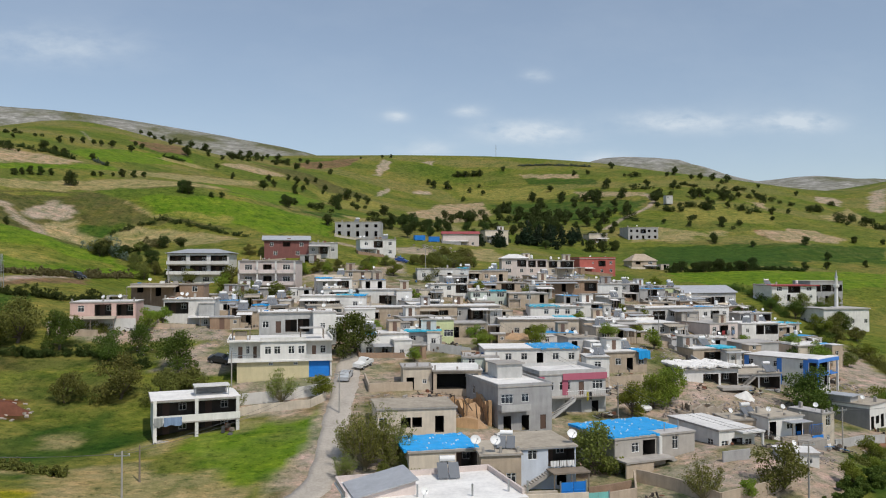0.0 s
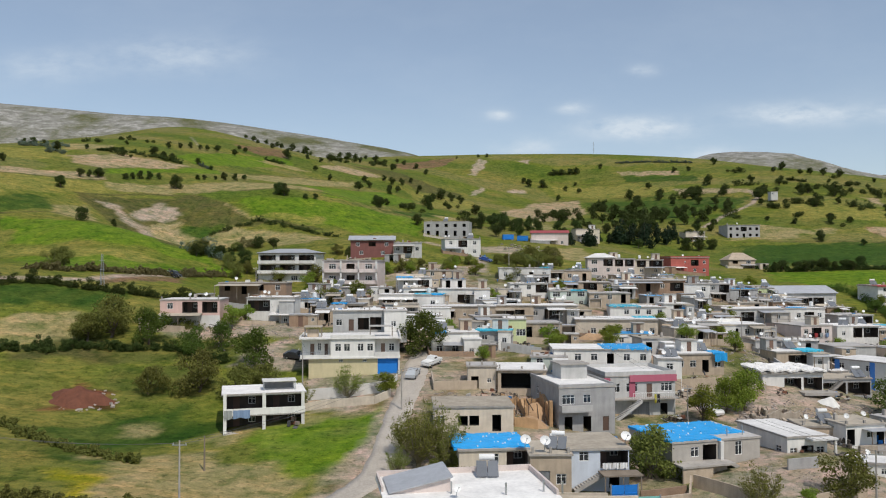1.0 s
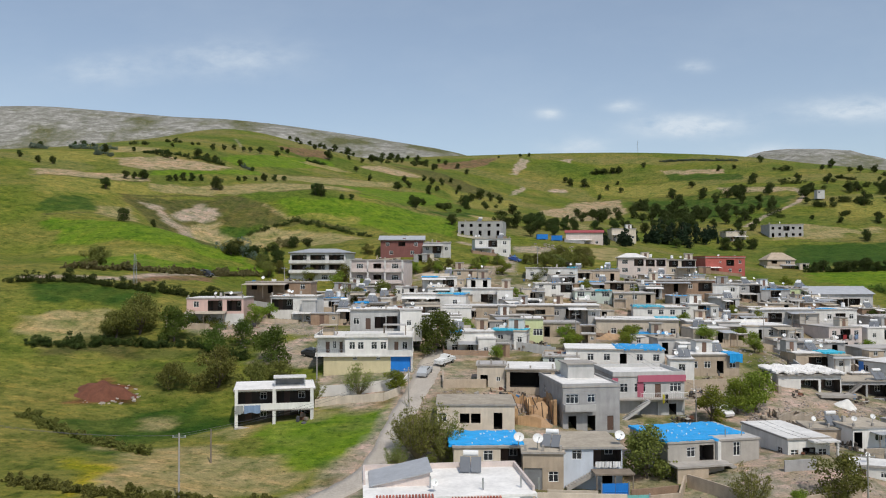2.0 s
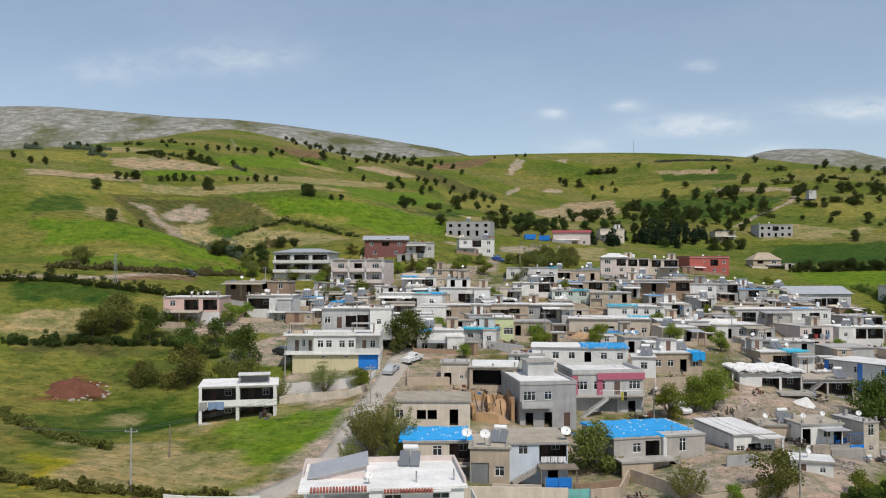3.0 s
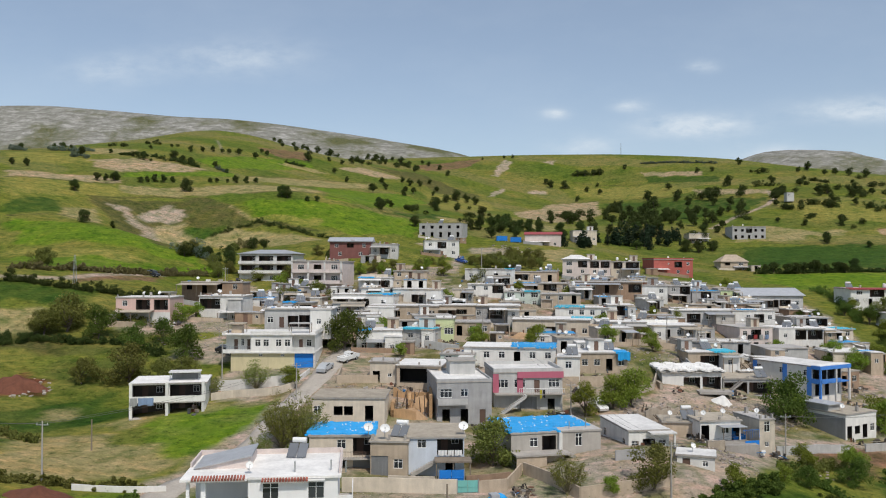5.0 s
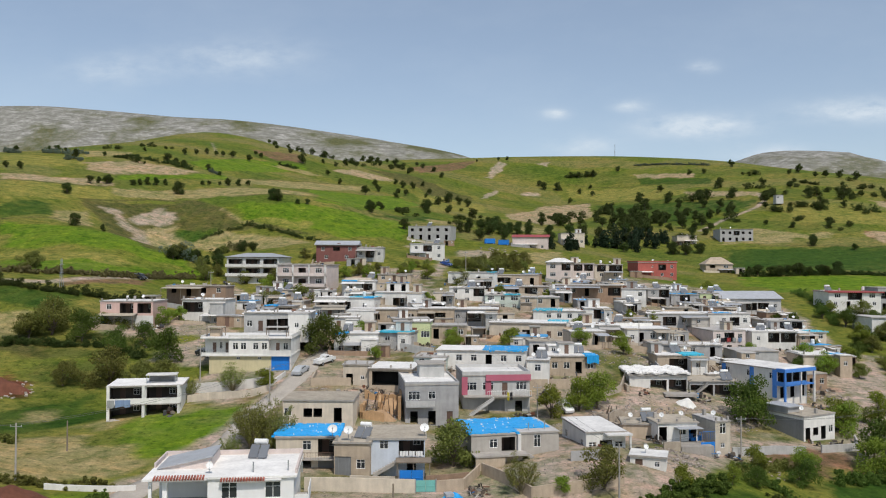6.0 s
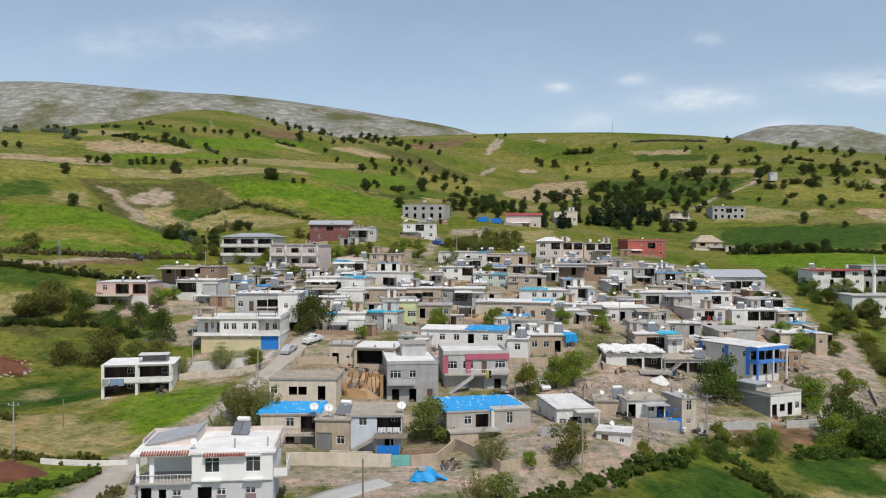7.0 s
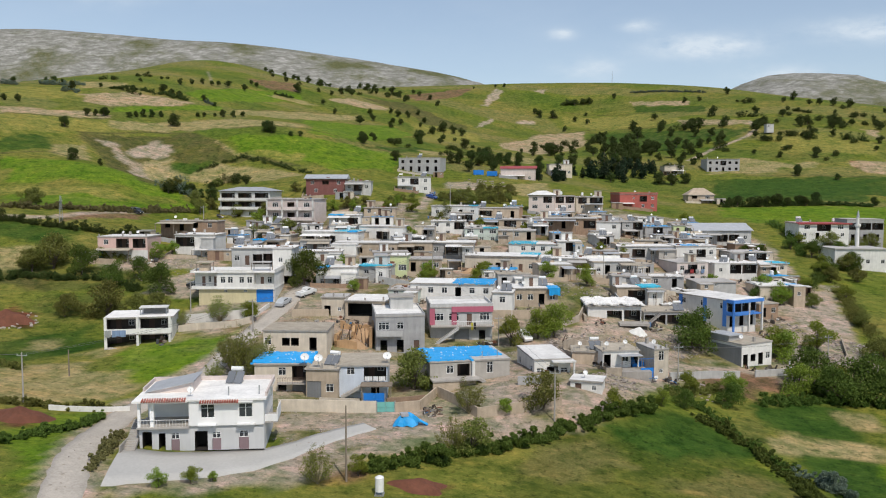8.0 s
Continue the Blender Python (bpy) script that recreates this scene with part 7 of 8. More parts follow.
plant("twiggy", (-13.2, 108.6, 9.5), (-10.6, 110.2, 8.0), (-14.6, 111.8, 6.5), (-9.2, 107.2, 6.5), (-15.6, 106.6, 4.0), (24, 96.5, 6.5), (-25, 135.2, 7.0), (-31.6, 132.4, 5.0), (8.5, 72.6, 5.0), (22.5, 84.5, 5.0))
plant("fresh", (-7.4, 67.8, 2.6), (-4.6, 69.6, 2.2), (-2.6, 70.6, 1.6), (12.5, 75.6, 2.6))
plant("olive", (-8.2, 105.0, 3.6), (-11.0, 105.5, 3.0))


far_trees()


# ---- roof fittings, copied from one of each ----
def make_dish():
    ob = thing("satellite_dish", pose(0, 0, -50), "white satellite dish on a short pole", "satellite dish", "satellite dishes")
    s, n = Shape(), 14
    rings = [(0.0, 0.0), (0.16, 0.015), (0.28, 0.05), (0.37, 0.09)]
    tilt = Euler((radians(62), 0, 0)).to_matrix()

    def p(r, z, k, off=0.0):
        t = 2 * math.pi * k / n
        return tuple(tilt @ Vector((r * math.cos(t), r * math.sin(t), z + off)) + Vector((0, 0, 0.85)))
    for (r0, z0), (r1, z1) in zip(rings[:-1], rings[1:]):
        for k in range(n):
            q = (p(r0, z0, k), p(r1, z1, k), p(r1, z1, k + 1), p(r0, z0, k + 1))
            w = (p(r0, z0, k, -.02), p(r0, z0, k + 1, -.02), p(r1, z1, k + 1, -.02), p(r1, z1, k, -.02))
            for f in (q, w):
                s.quad(*(f if r0 > 0 else [f[0], f[1], f[2]] if f is q else [f[0], f[2], f[3]]))
    part("dish", s, WHITEMETAL, ob)
    part("pole", Shape().beam((0, 0.08, 0), (0, 0.08, 0.85), 0.03), METAL, ob)
    part("arm", Shape().beam((0, 0.0, 0.5), (0, -0.42, 0.98), 0.015).box(-.04, .04, -.47, -.39, .95, 1.05), METAL, ob)
    return ob


def make_heater():
    ob = thing("solar_water_heater", pose(0, 0, -50), "solar water heater with a white tank over dark collector panels", "water heater", "solar water heaters")
    for x in (-0.55, 0.55):
        c = Shape().quad((x - .5, -0.9, 0.2), (x + .5, -0.9, 0.2), (x + .5, 0.55, 1.35), (x - .5, 0.55, 1.35)).quad((x - .5, -0.85, 0.12), (x - .5, 0.6, 1.27), (x + .5, 0.6, 1.27), (x + .5, -0.85, 0.12))
        c.quad((x - .5, -0.9, 0.2), (x - .5, -0.85, 0.12), (x + .5, -0.85, 0.12), (x + .5, -0.9, 0.2))
        part("collector", c, PANEL, ob, "dark glazed collector")
    part("tank", Shape().beam((-0.75, 0.75, 1.65), (0.75, 0.75, 1.65), 0.3, 0.3, 12), WHITEMETAL, ob, "white cylindrical tank")
    for x in (-0.7, 0.7):
        part("stand", Shape().beam((x, 0.75, 0), (x, 0.75, 1.4), 0.03).beam((x, -0.85, 0), (x, -0.85, 0.2), 0.03).beam((x, -0.85, 0.1), (x, 0.75, 1.35), 0.025), METAL, ob)
    return ob


def make_tank():
    ob = thing("water_tank", pose(0, 0, -50), "white round water tank on a low stand", "water tank", "roof water tanks")
    part("drum", Shape().beam((0, 0, 0.3), (0, 0, 1.3), 0.45, 0.45, 14).beam((0, 0, 1.3), (0, 0, 1.42), 0.45, 0.2, 14), WHITEMETAL, ob)
    part("stand", Shape().box(-.45, .45, -.45, .45, 0, .08).box(-.4, -.3, -.4, -.3, .08, .3).box(.3, .4, -.4, -.3, .08, .3).box(-.4, -.3, .3, .4, .08, .3).box(.3, .4, .3, .4, .08, .3), METAL, ob)
    return ob


DISH, HEATER, TANK = make_dish(), make_heater(), make_tank()
_rf = random.Random(11)


def fittings():
    bare = [veranda, balconies, damaged, cement, raspberry, entrance, royal, row, teal_roof, tarped, tarped_cream, crumpled, maroon, barn, hip, gable, broad, redroof, washed_blue]
    for ob, w, d, h in ROOFTOPS:
        if ob in bare:
            continue
        m = ob.matrix_basis
        used = []

        def spot():
            for _ in range(8):
                x, y = _rf.uniform(-w / 2 + 0.8, w / 2 - 0.8), _rf.uniform(0.6, max(1.0, d - 1.2))
                if all(math.hypot(x - a, y - b) > 2.0 for a, b in used):
                    used.append((x, y))
                    return x, y
            return None
        for thing_ob, chance in ((HEATER, 0.22), (DISH, 0.6), (DISH, 0.2), (TANK, 0.12)):
            if _rf.random() < chance and h > 2.3:
                q = spot()
                if q:
                    turn = _rf.uniform(-25, 25) - math.degrees(m.to_euler().z)
                    copy_thing(thing_ob, m @ pose(q[0], q[1], h + 0.24, 0, 0, turn))
        # a roof room, chimney or stubs of columns left for another storey
        k = _rf.random()
        if k < 0.28 and w > 6:
            q = spot()
            if q:
                a, b = _rf.uniform(1.0, 1.5), _rf.uniform(1.0, 1.4)
                add(ob, "roof_room", WALLS[_rf.choice(("cream", "grey", "white", "beige"))], (q[0] - a, q[0] + a, q[1] - b + .6, q[1] + b + .6, h + 0.2, h + 2.2))
                add(ob, "roof_room_slab", CONCRETE, (q[0] - a - .2, q[0] + a + .2, q[1] - b + .4, q[1] + b + .8, h + 2.2, h + 2.35))
                add(ob, "roof_room_door", DOORS["brown"], (q[0] - .4, q[0] + .4, q[1] - b + .56, q[1] - b + .62, h + 0.25, h + 2.0))
        elif k < 0.6:
            for x in (-w / 2 + 0.3, 0, w / 2 - 0.3):
                add(ob, "column_stub", CONCRETE, (x - .14, x + .14, 0.1, 0.38, h + 0.2, h + _rf.uniform(0.5, 1.0)))
        if _rf.random() < 0.5:
            q = spot()
            if q:
                add(ob, "chimney", CONCRETE, (q[0] - .22, q[0] + .22, q[1] - .22, q[1] + .22, h + 0.2, h + 1.1))


# ---- yards, walls and lean-tos ----
def garden_wall(line, h, mat, label="rendered garden wall along the yard", t=0.22, sink=1.0):
    s = Shape()
    for (ax, ay), (bx, by) in zip(line[:-1], line[1:]):
        n = max(1, int(math.hypot(bx - ax, by - ay) / 2.5))
        nx, ny = -(by - ay), bx - ax
        k = t / 2 / max(1e-6, math.hypot(nx, ny))
        nx, ny = nx * k, ny * k
        for i in range(n):
            p, q = [(ax + (bx - ax) * f / n, ay + (by - ay) * f / n) for f in (i, i + 1)]
            z = [G(*p), G(*q)]
            lo = [(p[0] - nx, p[1] - ny, z[0] - sink), (q[0] - nx, q[1] - ny, z[1] - sink), (q[0] + nx, q[1] + ny, z[1] - sink), (p[0] + nx, p[1] + ny, z[0] - sink)]
            hi = [(c[0], c[1], (z[0] if j in (0, 3) else z[1]) + h) for j, c in enumerate(lo)]
            v = lo + hi
            for f in ((4, 5, 6, 7), (0, 1, 5, 4), (1, 2, 6, 5), (2, 3, 7, 6), (3, 0, 4, 7)):
                s.quad(*(v[j] for j in f))
    ob = new("garden_wall", s.mesh("garden_wall", mat))
    return tagged(ob, label, "wall", "garden walls")


def yards():
    r = random.Random(21)
    for ob, w, d, h in list(ROOFTOPS):
        m = ob.matrix_basis
        x, y, z = m.translation
        if y < 155 or ob in (royal, crumpled, open_concrete, washing) or r.random() < 0.3:
            continue
        off, half = r.uniform(2.6, 4.2), w / 2 * r.uniform(0.8, 1.25)
        pts = [m @ Vector(q) for q in ((-half, 0.2, 0), (-half, -off, 0), (half * r.uniform(-0.2, 0.6), -off, 0))]
        if r.random() < 0.85:         # a lean-to roof on posts along part of the front
            a = r.uniform(0.35, 0.8) * w
            x0 = r.choice((-w / 2, w / 2 - a))
            dep, zt = r.uniform(2.0, 3.4), min(h, 2.9) - 0.1
            s = Shape().quad((x0, -dep, zt - 0.35), (x0 + a, -dep, zt - 0.35), (x0 + a, 0, zt), (x0, 0, zt)).quad((x0, 0, zt - .08), (x0 + a, 0, zt - .08), (x0 + a, -dep, zt - .43), (x0, -dep, zt - .43)).quad((x0, -dep, zt - .43), (x0 + a, -dep, zt - .43), (x0 + a, -dep, zt - .35), (x0, -dep, zt - .35))
            part("lean_to", s, ROOFS[r.choice(("tin", "dirt", "white", "grey", "tin"))], ob, "lean-to roof over the entrance")
            for k in range(3):
                u = x0 + 0.1 + (a - 0.2) * k / 2
                add(ob, "post", WOOD, (u - .06, u + .06, -dep + .05, -dep + .17, -1.0, zt - 0.4))
        garden_wall([(p.x, p.y) for p in pts], r.uniform(0.7, 1.3), WALLS[r.choice(("beige", "cream", "grey", "brown"))], "low worn wall round a village yard")
        if r.random() < 0.75:
            a = r.uniform(1.6, 3.2)
            q = m @ Vector((r.choice((-1, 1)) * (half + a * 0.3), -off - r.uniform(0.5, 2.0), 0))
            g = G(q.x, q.y)
            house(round(q.x, 1), round(q.y, 1), r.uniform(-6, 12), a * 1.5, a, g + 2.3, 2.3, r.choice(("D", "Dv", "o", "d")), wall=r.choice(("beige", "grey", "cream", "brown")), roof=r.choice(("dirt", "tin", "white", "grey")), over=0.2, label="small rough outbuilding beside a village yard", group="outbuildings")


def walls():
    beige, white, grey = WALLS["beige"], WALLS["white"], WALLS["grey"]
    garden_wall([(-2.5, 95.6), (11.0, 97.2)], 1.7, WALLS["cream"], "cream rendered yard wall in panels")
    garden_wall([(13.6, 97.8), (17.0, 98.6), (18.8, 104.0)], 1.4, beige)
    garden_wall([(-31.0, 130.0), (-27.7, 131.3), (-20.6, 131.6), (-18.4, 134.6)], 1.2, WALLS["cream"], "rough pale rendered wall along the field")
    garden_wall([(-32.1, 135.6), (-26.3, 135.8), (-19.2, 137.4)], 1.7, white, "white limewashed retaining wall below the yellow house")
    garden_wall([(-19.0, 137.4), (-17.9, 143.5)], 0.8, white, "low white wall beside the lane")
    garden_wall([(19.1, 104.0), (22.3, 99.6), (25.3, 95.0), (31.6, 96.8), (36.8, 99.3)], 1.5, beige, "beige block wall round the yard")
    garden_wall([(30.8, 105.7), (34.6, 106.2)], 1.3, grey)
    garden_wall([(56.2, 121.9), (64.0, 127.3), (69.8, 129.8)], 1.3, WALLS["lightgrey"])
    garden_wall([(73.0, 131.8), (80.6, 136.0), (82.0, 141.0)], 1.2, WALLS["lightgrey"])
    garden_wall([(-11.7, 137.4), (-4.8, 138.6)], 1.4, beige)
    garden_wall([(-11.7, 137.4), (-12.2, 144.0)], 1.1, STONE, "rough stone wall along the lane")
    garden_wall([(42.3, 173.1), (57.1, 177.9)], 1.3, beige)
    garden_wall([(-33.0, 90.9), (-23.5, 94.9)], 0.7, white, "low white stone wall at the field's end")
    garden_wall([(2.5, 99.0), (8.2, 99.8)], 1.1, WALLS["cream"])
    garden_wall([(12.0, 100.4), (17.5, 101.6)], 1.2, WALLS["brown"])
    garden_wall([(8.0, 160.0), (1.0, 163.5), (-3.0, 166.0)], 1.6, WALLS["lightgrey"])
    garden_wall([(26.0, 146.2), (40.0, 148.6)], 1.8, beige, "beige retaining wall below the terraced houses")
    garden_wall([(90.0, 140.0), (97.0, 152.0), (101.0, 165.0)], 0.8, STONE, "loose stone wall along the stony track")
    garden_wall([(40.0, 145.0), (43.5, 148.0), (45.0, 153.0)], 1.3, STONE, "tumbled stone wall beside the white house")


def gate(x, y, rot, w, h, mat, label):
    ob = thing("gate", pose(x, y, G(x, y), 0, 0, rot), label, "gate")
    for k in (-1, 1):
        add(ob, "leaf", mat, (min(0.02 * k, k * w / 2), max(0.02 * k, k * w / 2), 0, 0.05, 0.08, h))
        add(ob, "brace", mat, (min(0.06 * k, k * w / 2 * 0.95), max(0.06 * k, k * w / 2 * 0.95), -0.04, 0, h * 0.48, h * 0.54))
        add(ob, "post", METAL, (k * (w / 2 + 0.08) - .07, k * (w / 2 + 0.08) + .07, -0.05, 0.09, -0.3, h + 0.15))


TEAL = surface("pale_teal_steel", (0.16, 0.42, 0.38), rough=0.5, stain=0.2)


def fields_and_heaps(name, x, y, rx, ry, h, mat, label, seed):
    """A heap of earth or rubble: an uneven mound that sits in the ground."""
    r = np.random.default_rng(seed)
    ph = r.uniform(0, 6.28, 6)
    s, n, m = Shape(), 22, 7

    def p(i, k):
        t = 2 * math.pi * k / n
        f = i / m
        q = 1 + 0.16 * math.sin(3 * t + ph[0]) + 0.1 * math.sin(5 * t + ph[1])
        px, py = x + rx * f * q * math.cos(t), y + ry * f * q * math.sin(t)
        z = h * (1 - f ** 1.6) * (1 + 0.2 * math.sin(px * 2 + ph[2]) * math.sin(py * 1.7 + ph[3])) - 0.25 * f
        return (px, py, G(px, py) + z)
    for i in range(m):
        for k in range(n):
            q = [p(i, k), p(i + 1, k), p(i + 1, k + 1), p(i, k + 1)]
            s.quad(*(q if i else q[:3]))
    return tagged(new(name, s.mesh(name, mat, True)), label, "heap")


def rubble(spots, seed, label="scattered grey and beige building rubble and stones"):
    """Loose stones over round patches x, y, radius, count, size."""
    r = random.Random(seed)
    s = Shape()
    for x, y, rad, n, size in spots:
        for _ in range(n):
            t, q = r.uniform(0, 6.28), rad * math.sqrt(r.random())
            px, py = x + q * math.cos(t), y + q * math.sin(t)
            a = size * r.uniform(0.3, 1.3)
            z = G(px, py) - a * 0.2
            k = len(s.v)
            s.box(-a, a, -a * r.uniform(.5, 1), a * r.uniform(.5, 1), 0, a * r.uniform(.6, 1.1))
            e = Euler((r.uniform(-.4, .4), r.uniform(-.4, .4), r.uniform(0, 6.28))).to_matrix()
            for j in range(k, k + 8):
                v = e @ Vector([c * r.uniform(0.75, 1.1) for c in s.v[j]])
                s.v[j] = (px + v.x, py + v.y, z + v.z)
    return tagged(new("rubble", s.mesh("rubble", RUBBLE)), label, "rubble", kind="stuff")


RUBBLE = foliage("pale_rubble", (0.48, 0.43, 0.37), 0.4)
REDSOIL = surface("red_earth", (0.15, 0.058, 0.034), stain=0.35, spread=0.3, bump=0.15)
MUD = surface("ochre_mud", (0.42, 0.275, 0.16), stain=0.35, spread=0.3, bump=0.15)


def hedge(name, mat, width, height, density, seed, *line, label="dense dark green hedge of bushes along the field edge", leaf=0.2):
    r = random.Random(seed)
    lobes = []
    for (ax, ay), (bx, by) in zip(line[:-1], line[1:]):
        L = math.hypot(bx - ax, by - ay)
        swell = r.uniform(0, 6)
        for k in range(int(L / (width * 0.3)) + 1):
            if r.random() < 0.04:
                continue
            f = (k + r.random()) * width * 0.3 / L
            x, y = ax + (bx - ax) * f + r.gauss(0, .22) * width, ay + (by - ay) * f + r.gauss(0, .22) * width
            h = height * r.uniform(0.5, 1.0) * (1 + 0.25 * math.sin(k * 0.55 + swell))
            lobes.append((x, y, G(x, y) + h * 0.25, max(h * 0.38, width * 0.26)))
            for _ in range(5):
                lobes.append((x + r.uniform(-.5, .5) * width, y + r.uniform(-.5, .5) * width, G(x, y) + h * r.uniform(0.1, 0.9), h * r.uniform(0.12, 0.26)))
    v, f = leaf_cloud(lobes, int(density * (0.6 if leaf > 0.2 else 0.34) * len(lobes)), 0.26 if leaf > 0.2 else 0.12, seed, 0.85)
    me = bpy.data.meshes.new(name)
    me.from_pydata(v.tolist(), [], f.tolist())
    me.materials.append(mat)
    return tagged(new(name, me), label, "hedge", kind="stuff")


def far_scrub(*stretches):
    """Bushes at random over stretches of hillside, too many to count: number, least and greatest height, seed, outline."""
    lobes = []
    for n, lo, hi, seed, poly in stretches:
        r = random.Random(seed)
        poly = np.array(poly, float)
        k = 0
        while k < n:
            x, y = r.uniform(poly[:, 0].min(), poly[:, 0].max()), r.uniform(poly[:, 1].min(), poly[:, 1].max())
            if inside(np.array([x]), np.array([y]), poly)[0] < 0:
                continue
            for _ in range(r.choice((1, 1, 2, 3, 5))):
                k += 1
                px, py, h = x + r.uniform(-6, 6), y + r.uniform(-4, 4), r.uniform(lo, hi)
                for _ in range(3):
                    lobes.append((px + r.uniform(-.4, .4) * h, py + r.uniform(-.4, .4) * h, G(px, py) + h * r.uniform(0.25, 0.6), h * r.uniform(0.35, 0.5)))
    v, f = leaf_cloud(lobes, 80 * len(lobes), 0.34, 77, 0.85)
    me = bpy.data.meshes.new("far_bushes")
    me.from_pydata(v.tolist(), [], f.tolist())
    me.materials.append(OAK)
    tagged(new("far_bushes", me), "scattered dark green bushes over the far hillsides", "bushes", kind="stuff")


BRUSH = foliage("dry_brown_brush", (0.165, 0.15, 0.06))


# ---- vehicles ----
def make_car(paint, label, pickup=False):
    ob = thing("car", pose(0, 0, -50), label, "car", "parked cars")
    s = Shape()
    prof = [(-2.1, 0.35), (-2.15, 0.75), (-1.95, 0.95), (-0.9, 1.0), (-0.35, 1.45), (1.0, 1.48), (1.65, 1.02), (2.1, 0.95), (2.15, 0.4)]
    if pickup:
        prof = [(-2.3, 0.45), (-2.35, 0.95), (-2.1, 1.1), (-1.2, 1.12), (-0.7, 1.7), (0.35, 1.72), (0.5, 1.15), (2.3, 1.15), (2.35, 0.5)]
    for k in range(len(prof)):
        (a, b), (c, d) = prof[k], prof[(k + 1) % len(prof)]
        wa, wc = (0.82 if b < 1.2 else 0.68), (0.82 if d < 1.2 else 0.68)
        s.quad((-wa, a, b), (wa, a, b), (wc, c, d), (-wc, c, d))
    for k in (-1, 1):
        s.quad(*[((0.82 if b < 1.2 else 0.68) * k, a, b) for a, b in (prof if k < 0 else prof[::-1])])
    part("body", s, paint, ob)
    top = 1.45 if not pickup else 1.68
    part("windscreen", Shape().quad((-.62, -.86 if not pickup else -1.12, 1.06 if not pickup else 1.2), (.62, -.86 if not pickup else -1.12, 1.06 if not pickup else 1.2), (.56, -.42 if not pickup else -.76, top - .05), (-.56, -.42 if not pickup else -.76, top - .05)), GLASS, ob, "dark windscreen")
    for k in (-1, 1):
        part("side_window", Shape().box(min(k * .69, k * .77), max(k * .69, k * .77), -0.5, 0.3 if pickup else 1.0, 1.05 if not pickup else 1.2, top - .1), GLASS, ob)
        for y in (-1.35, 1.35):
            w = part("wheel", Shape().beam((k * .62, y, .33), (k * .86, y, .33), .33, .33, 14), TYRE, ob, "black tyre")
            part("rim", Shape().beam((k * .865, y, .33), (k * .875, y, .33), .19, .19, 10), METAL, w)
        part("headlight", Shape().box(min(k * .5, k * .78), max(k * .5, k * .78), prof[0][0] - .08, prof[0][0] + .05, .68, .84), WHITEMETAL, ob)
    return ob


TYRE = surface("black_rubber", (0.025, 0.025, 0.025), stain=0.2, bump=0)
PAINTS = {n: surface(f"{n}_car_paint", c, rough=0.3, stain=0.1, spread=0.03, bump=0, spec=0.5) for n, c in (("white", (0.7, 0.7, 0.69)), ("silver", (0.42, 0.44, 0.46)), ("dark", (0.04, 0.045, 0.05)), ("blue", (0.03, 0.08, 0.3)))}


def park(paint, x, y, rot, label, pickup=False):
    ob = make_car(PAINTS[paint], label, pickup)
    e = 0.5
    n = Vector((G(x - e, y) - G(x + e, y), G(x, y - e) - G(x, y + e), 2 * e)).normalized()
    ob.matrix_basis = Matrix.Translation((x, y, G(x, y) + 0.02)) @ Vector((0, 0, 1)).rotation_difference(n).to_matrix().to_4x4() @ pose(0, 0, 0, 0, 0, rot)


# ---- poles and wires ----
POLE_TOPS = {}


def pole(key, x, y, h, mat=None, arm=True, label="grey concrete utility pole with a cross arm"):
    z = G(x, y)
    ob = thing("utility_pole", pose(x, y, z), label, "utility pole", "utility poles")
    part("shaft", Shape().beam((0, 0, -0.8), (0, 0, h), 0.13, 0.08, 8), mat or CONCRETE, ob)
    if arm:
        part("cross_arm", Shape().box(-0.75, 0.75, -0.05, 0.05, h - 0.5, h - 0.4), METAL, ob)
        for k in (-.65, 0, .65):
            part("insulator", Shape().beam((k, 0, h - .4), (k, 0, h - .22), .035), WHITEMETAL, ob)
    POLE_TOPS[key] = Vector((x, y, z + h - 0.25))


def wire(a, b, sag=0.8, off=0.0):
    p, q = POLE_TOPS[a], POLE_TOPS[b]
    cu = bpy.data.curves.new("power_line", "CURVE")
    cu.dimensions, cu.bevel_depth, cu.bevel_resolution = "3D", 0.018, 0
    sp = cu.splines.new("POLY")
    n = 14
    sp.points.add(n)
    for k in range(n + 1):
        f = k / n
        v = p.lerp(q, f)
        sp.points[k].co = (v.x + off, v.y, v.z - sag * 4 * f * (1 - f), 1)
    cu.materials.append(WIRE)
    tagged(new("power_line", cu), "thin sagging overhead power line", "power line", "power lines")


WIRE = surface("dull_wire", (0.12, 0.12, 0.12), rough=0.5, bump=0)

fittings()
yards()
walls()
gate(12.3, 97.6, 8, 2.4, 1.5, TEAL, "pale teal steel double gate in the yard wall")
gate(10.2, 100.2, 8, 3.0, 1.9, DOORS["blue"], "bright blue steel double gate in the yard wall")
fields_and_heaps("earth_mound", -66.0, 133.0, 5.2, 3.6, 1.9, REDSOIL, "heap of dark red earth in the field", 3)
fields_and_heaps("earth_mound", -33.5, 85.5, 4.5, 3.0, 1.3, REDSOIL, "heap of red-brown earth behind the lane", 4)
fields_and_heaps("earth_mound", 19.5, 74.5, 3.6, 2.2, 0.9, REDSOIL, "heap of brown earth beside the hedge", 5)
fields_and_heaps("mud_mound", 2.6, 126.0, 2.6, 2.0, 1.1, MUD, "slumped ochre earth of a fallen wall", 16)
fields_and_heaps("mud_mound", 3.6, 129.8, 2.2, 2.4, 1.9, MUD, "collapsed ochre mud-brick wall and earth", 6)
fields_and_heaps("mud_mound", 22.0, 181.0, 4.0, 2.2, 1.4, MUD, "heap of tan earth between houses", 7)
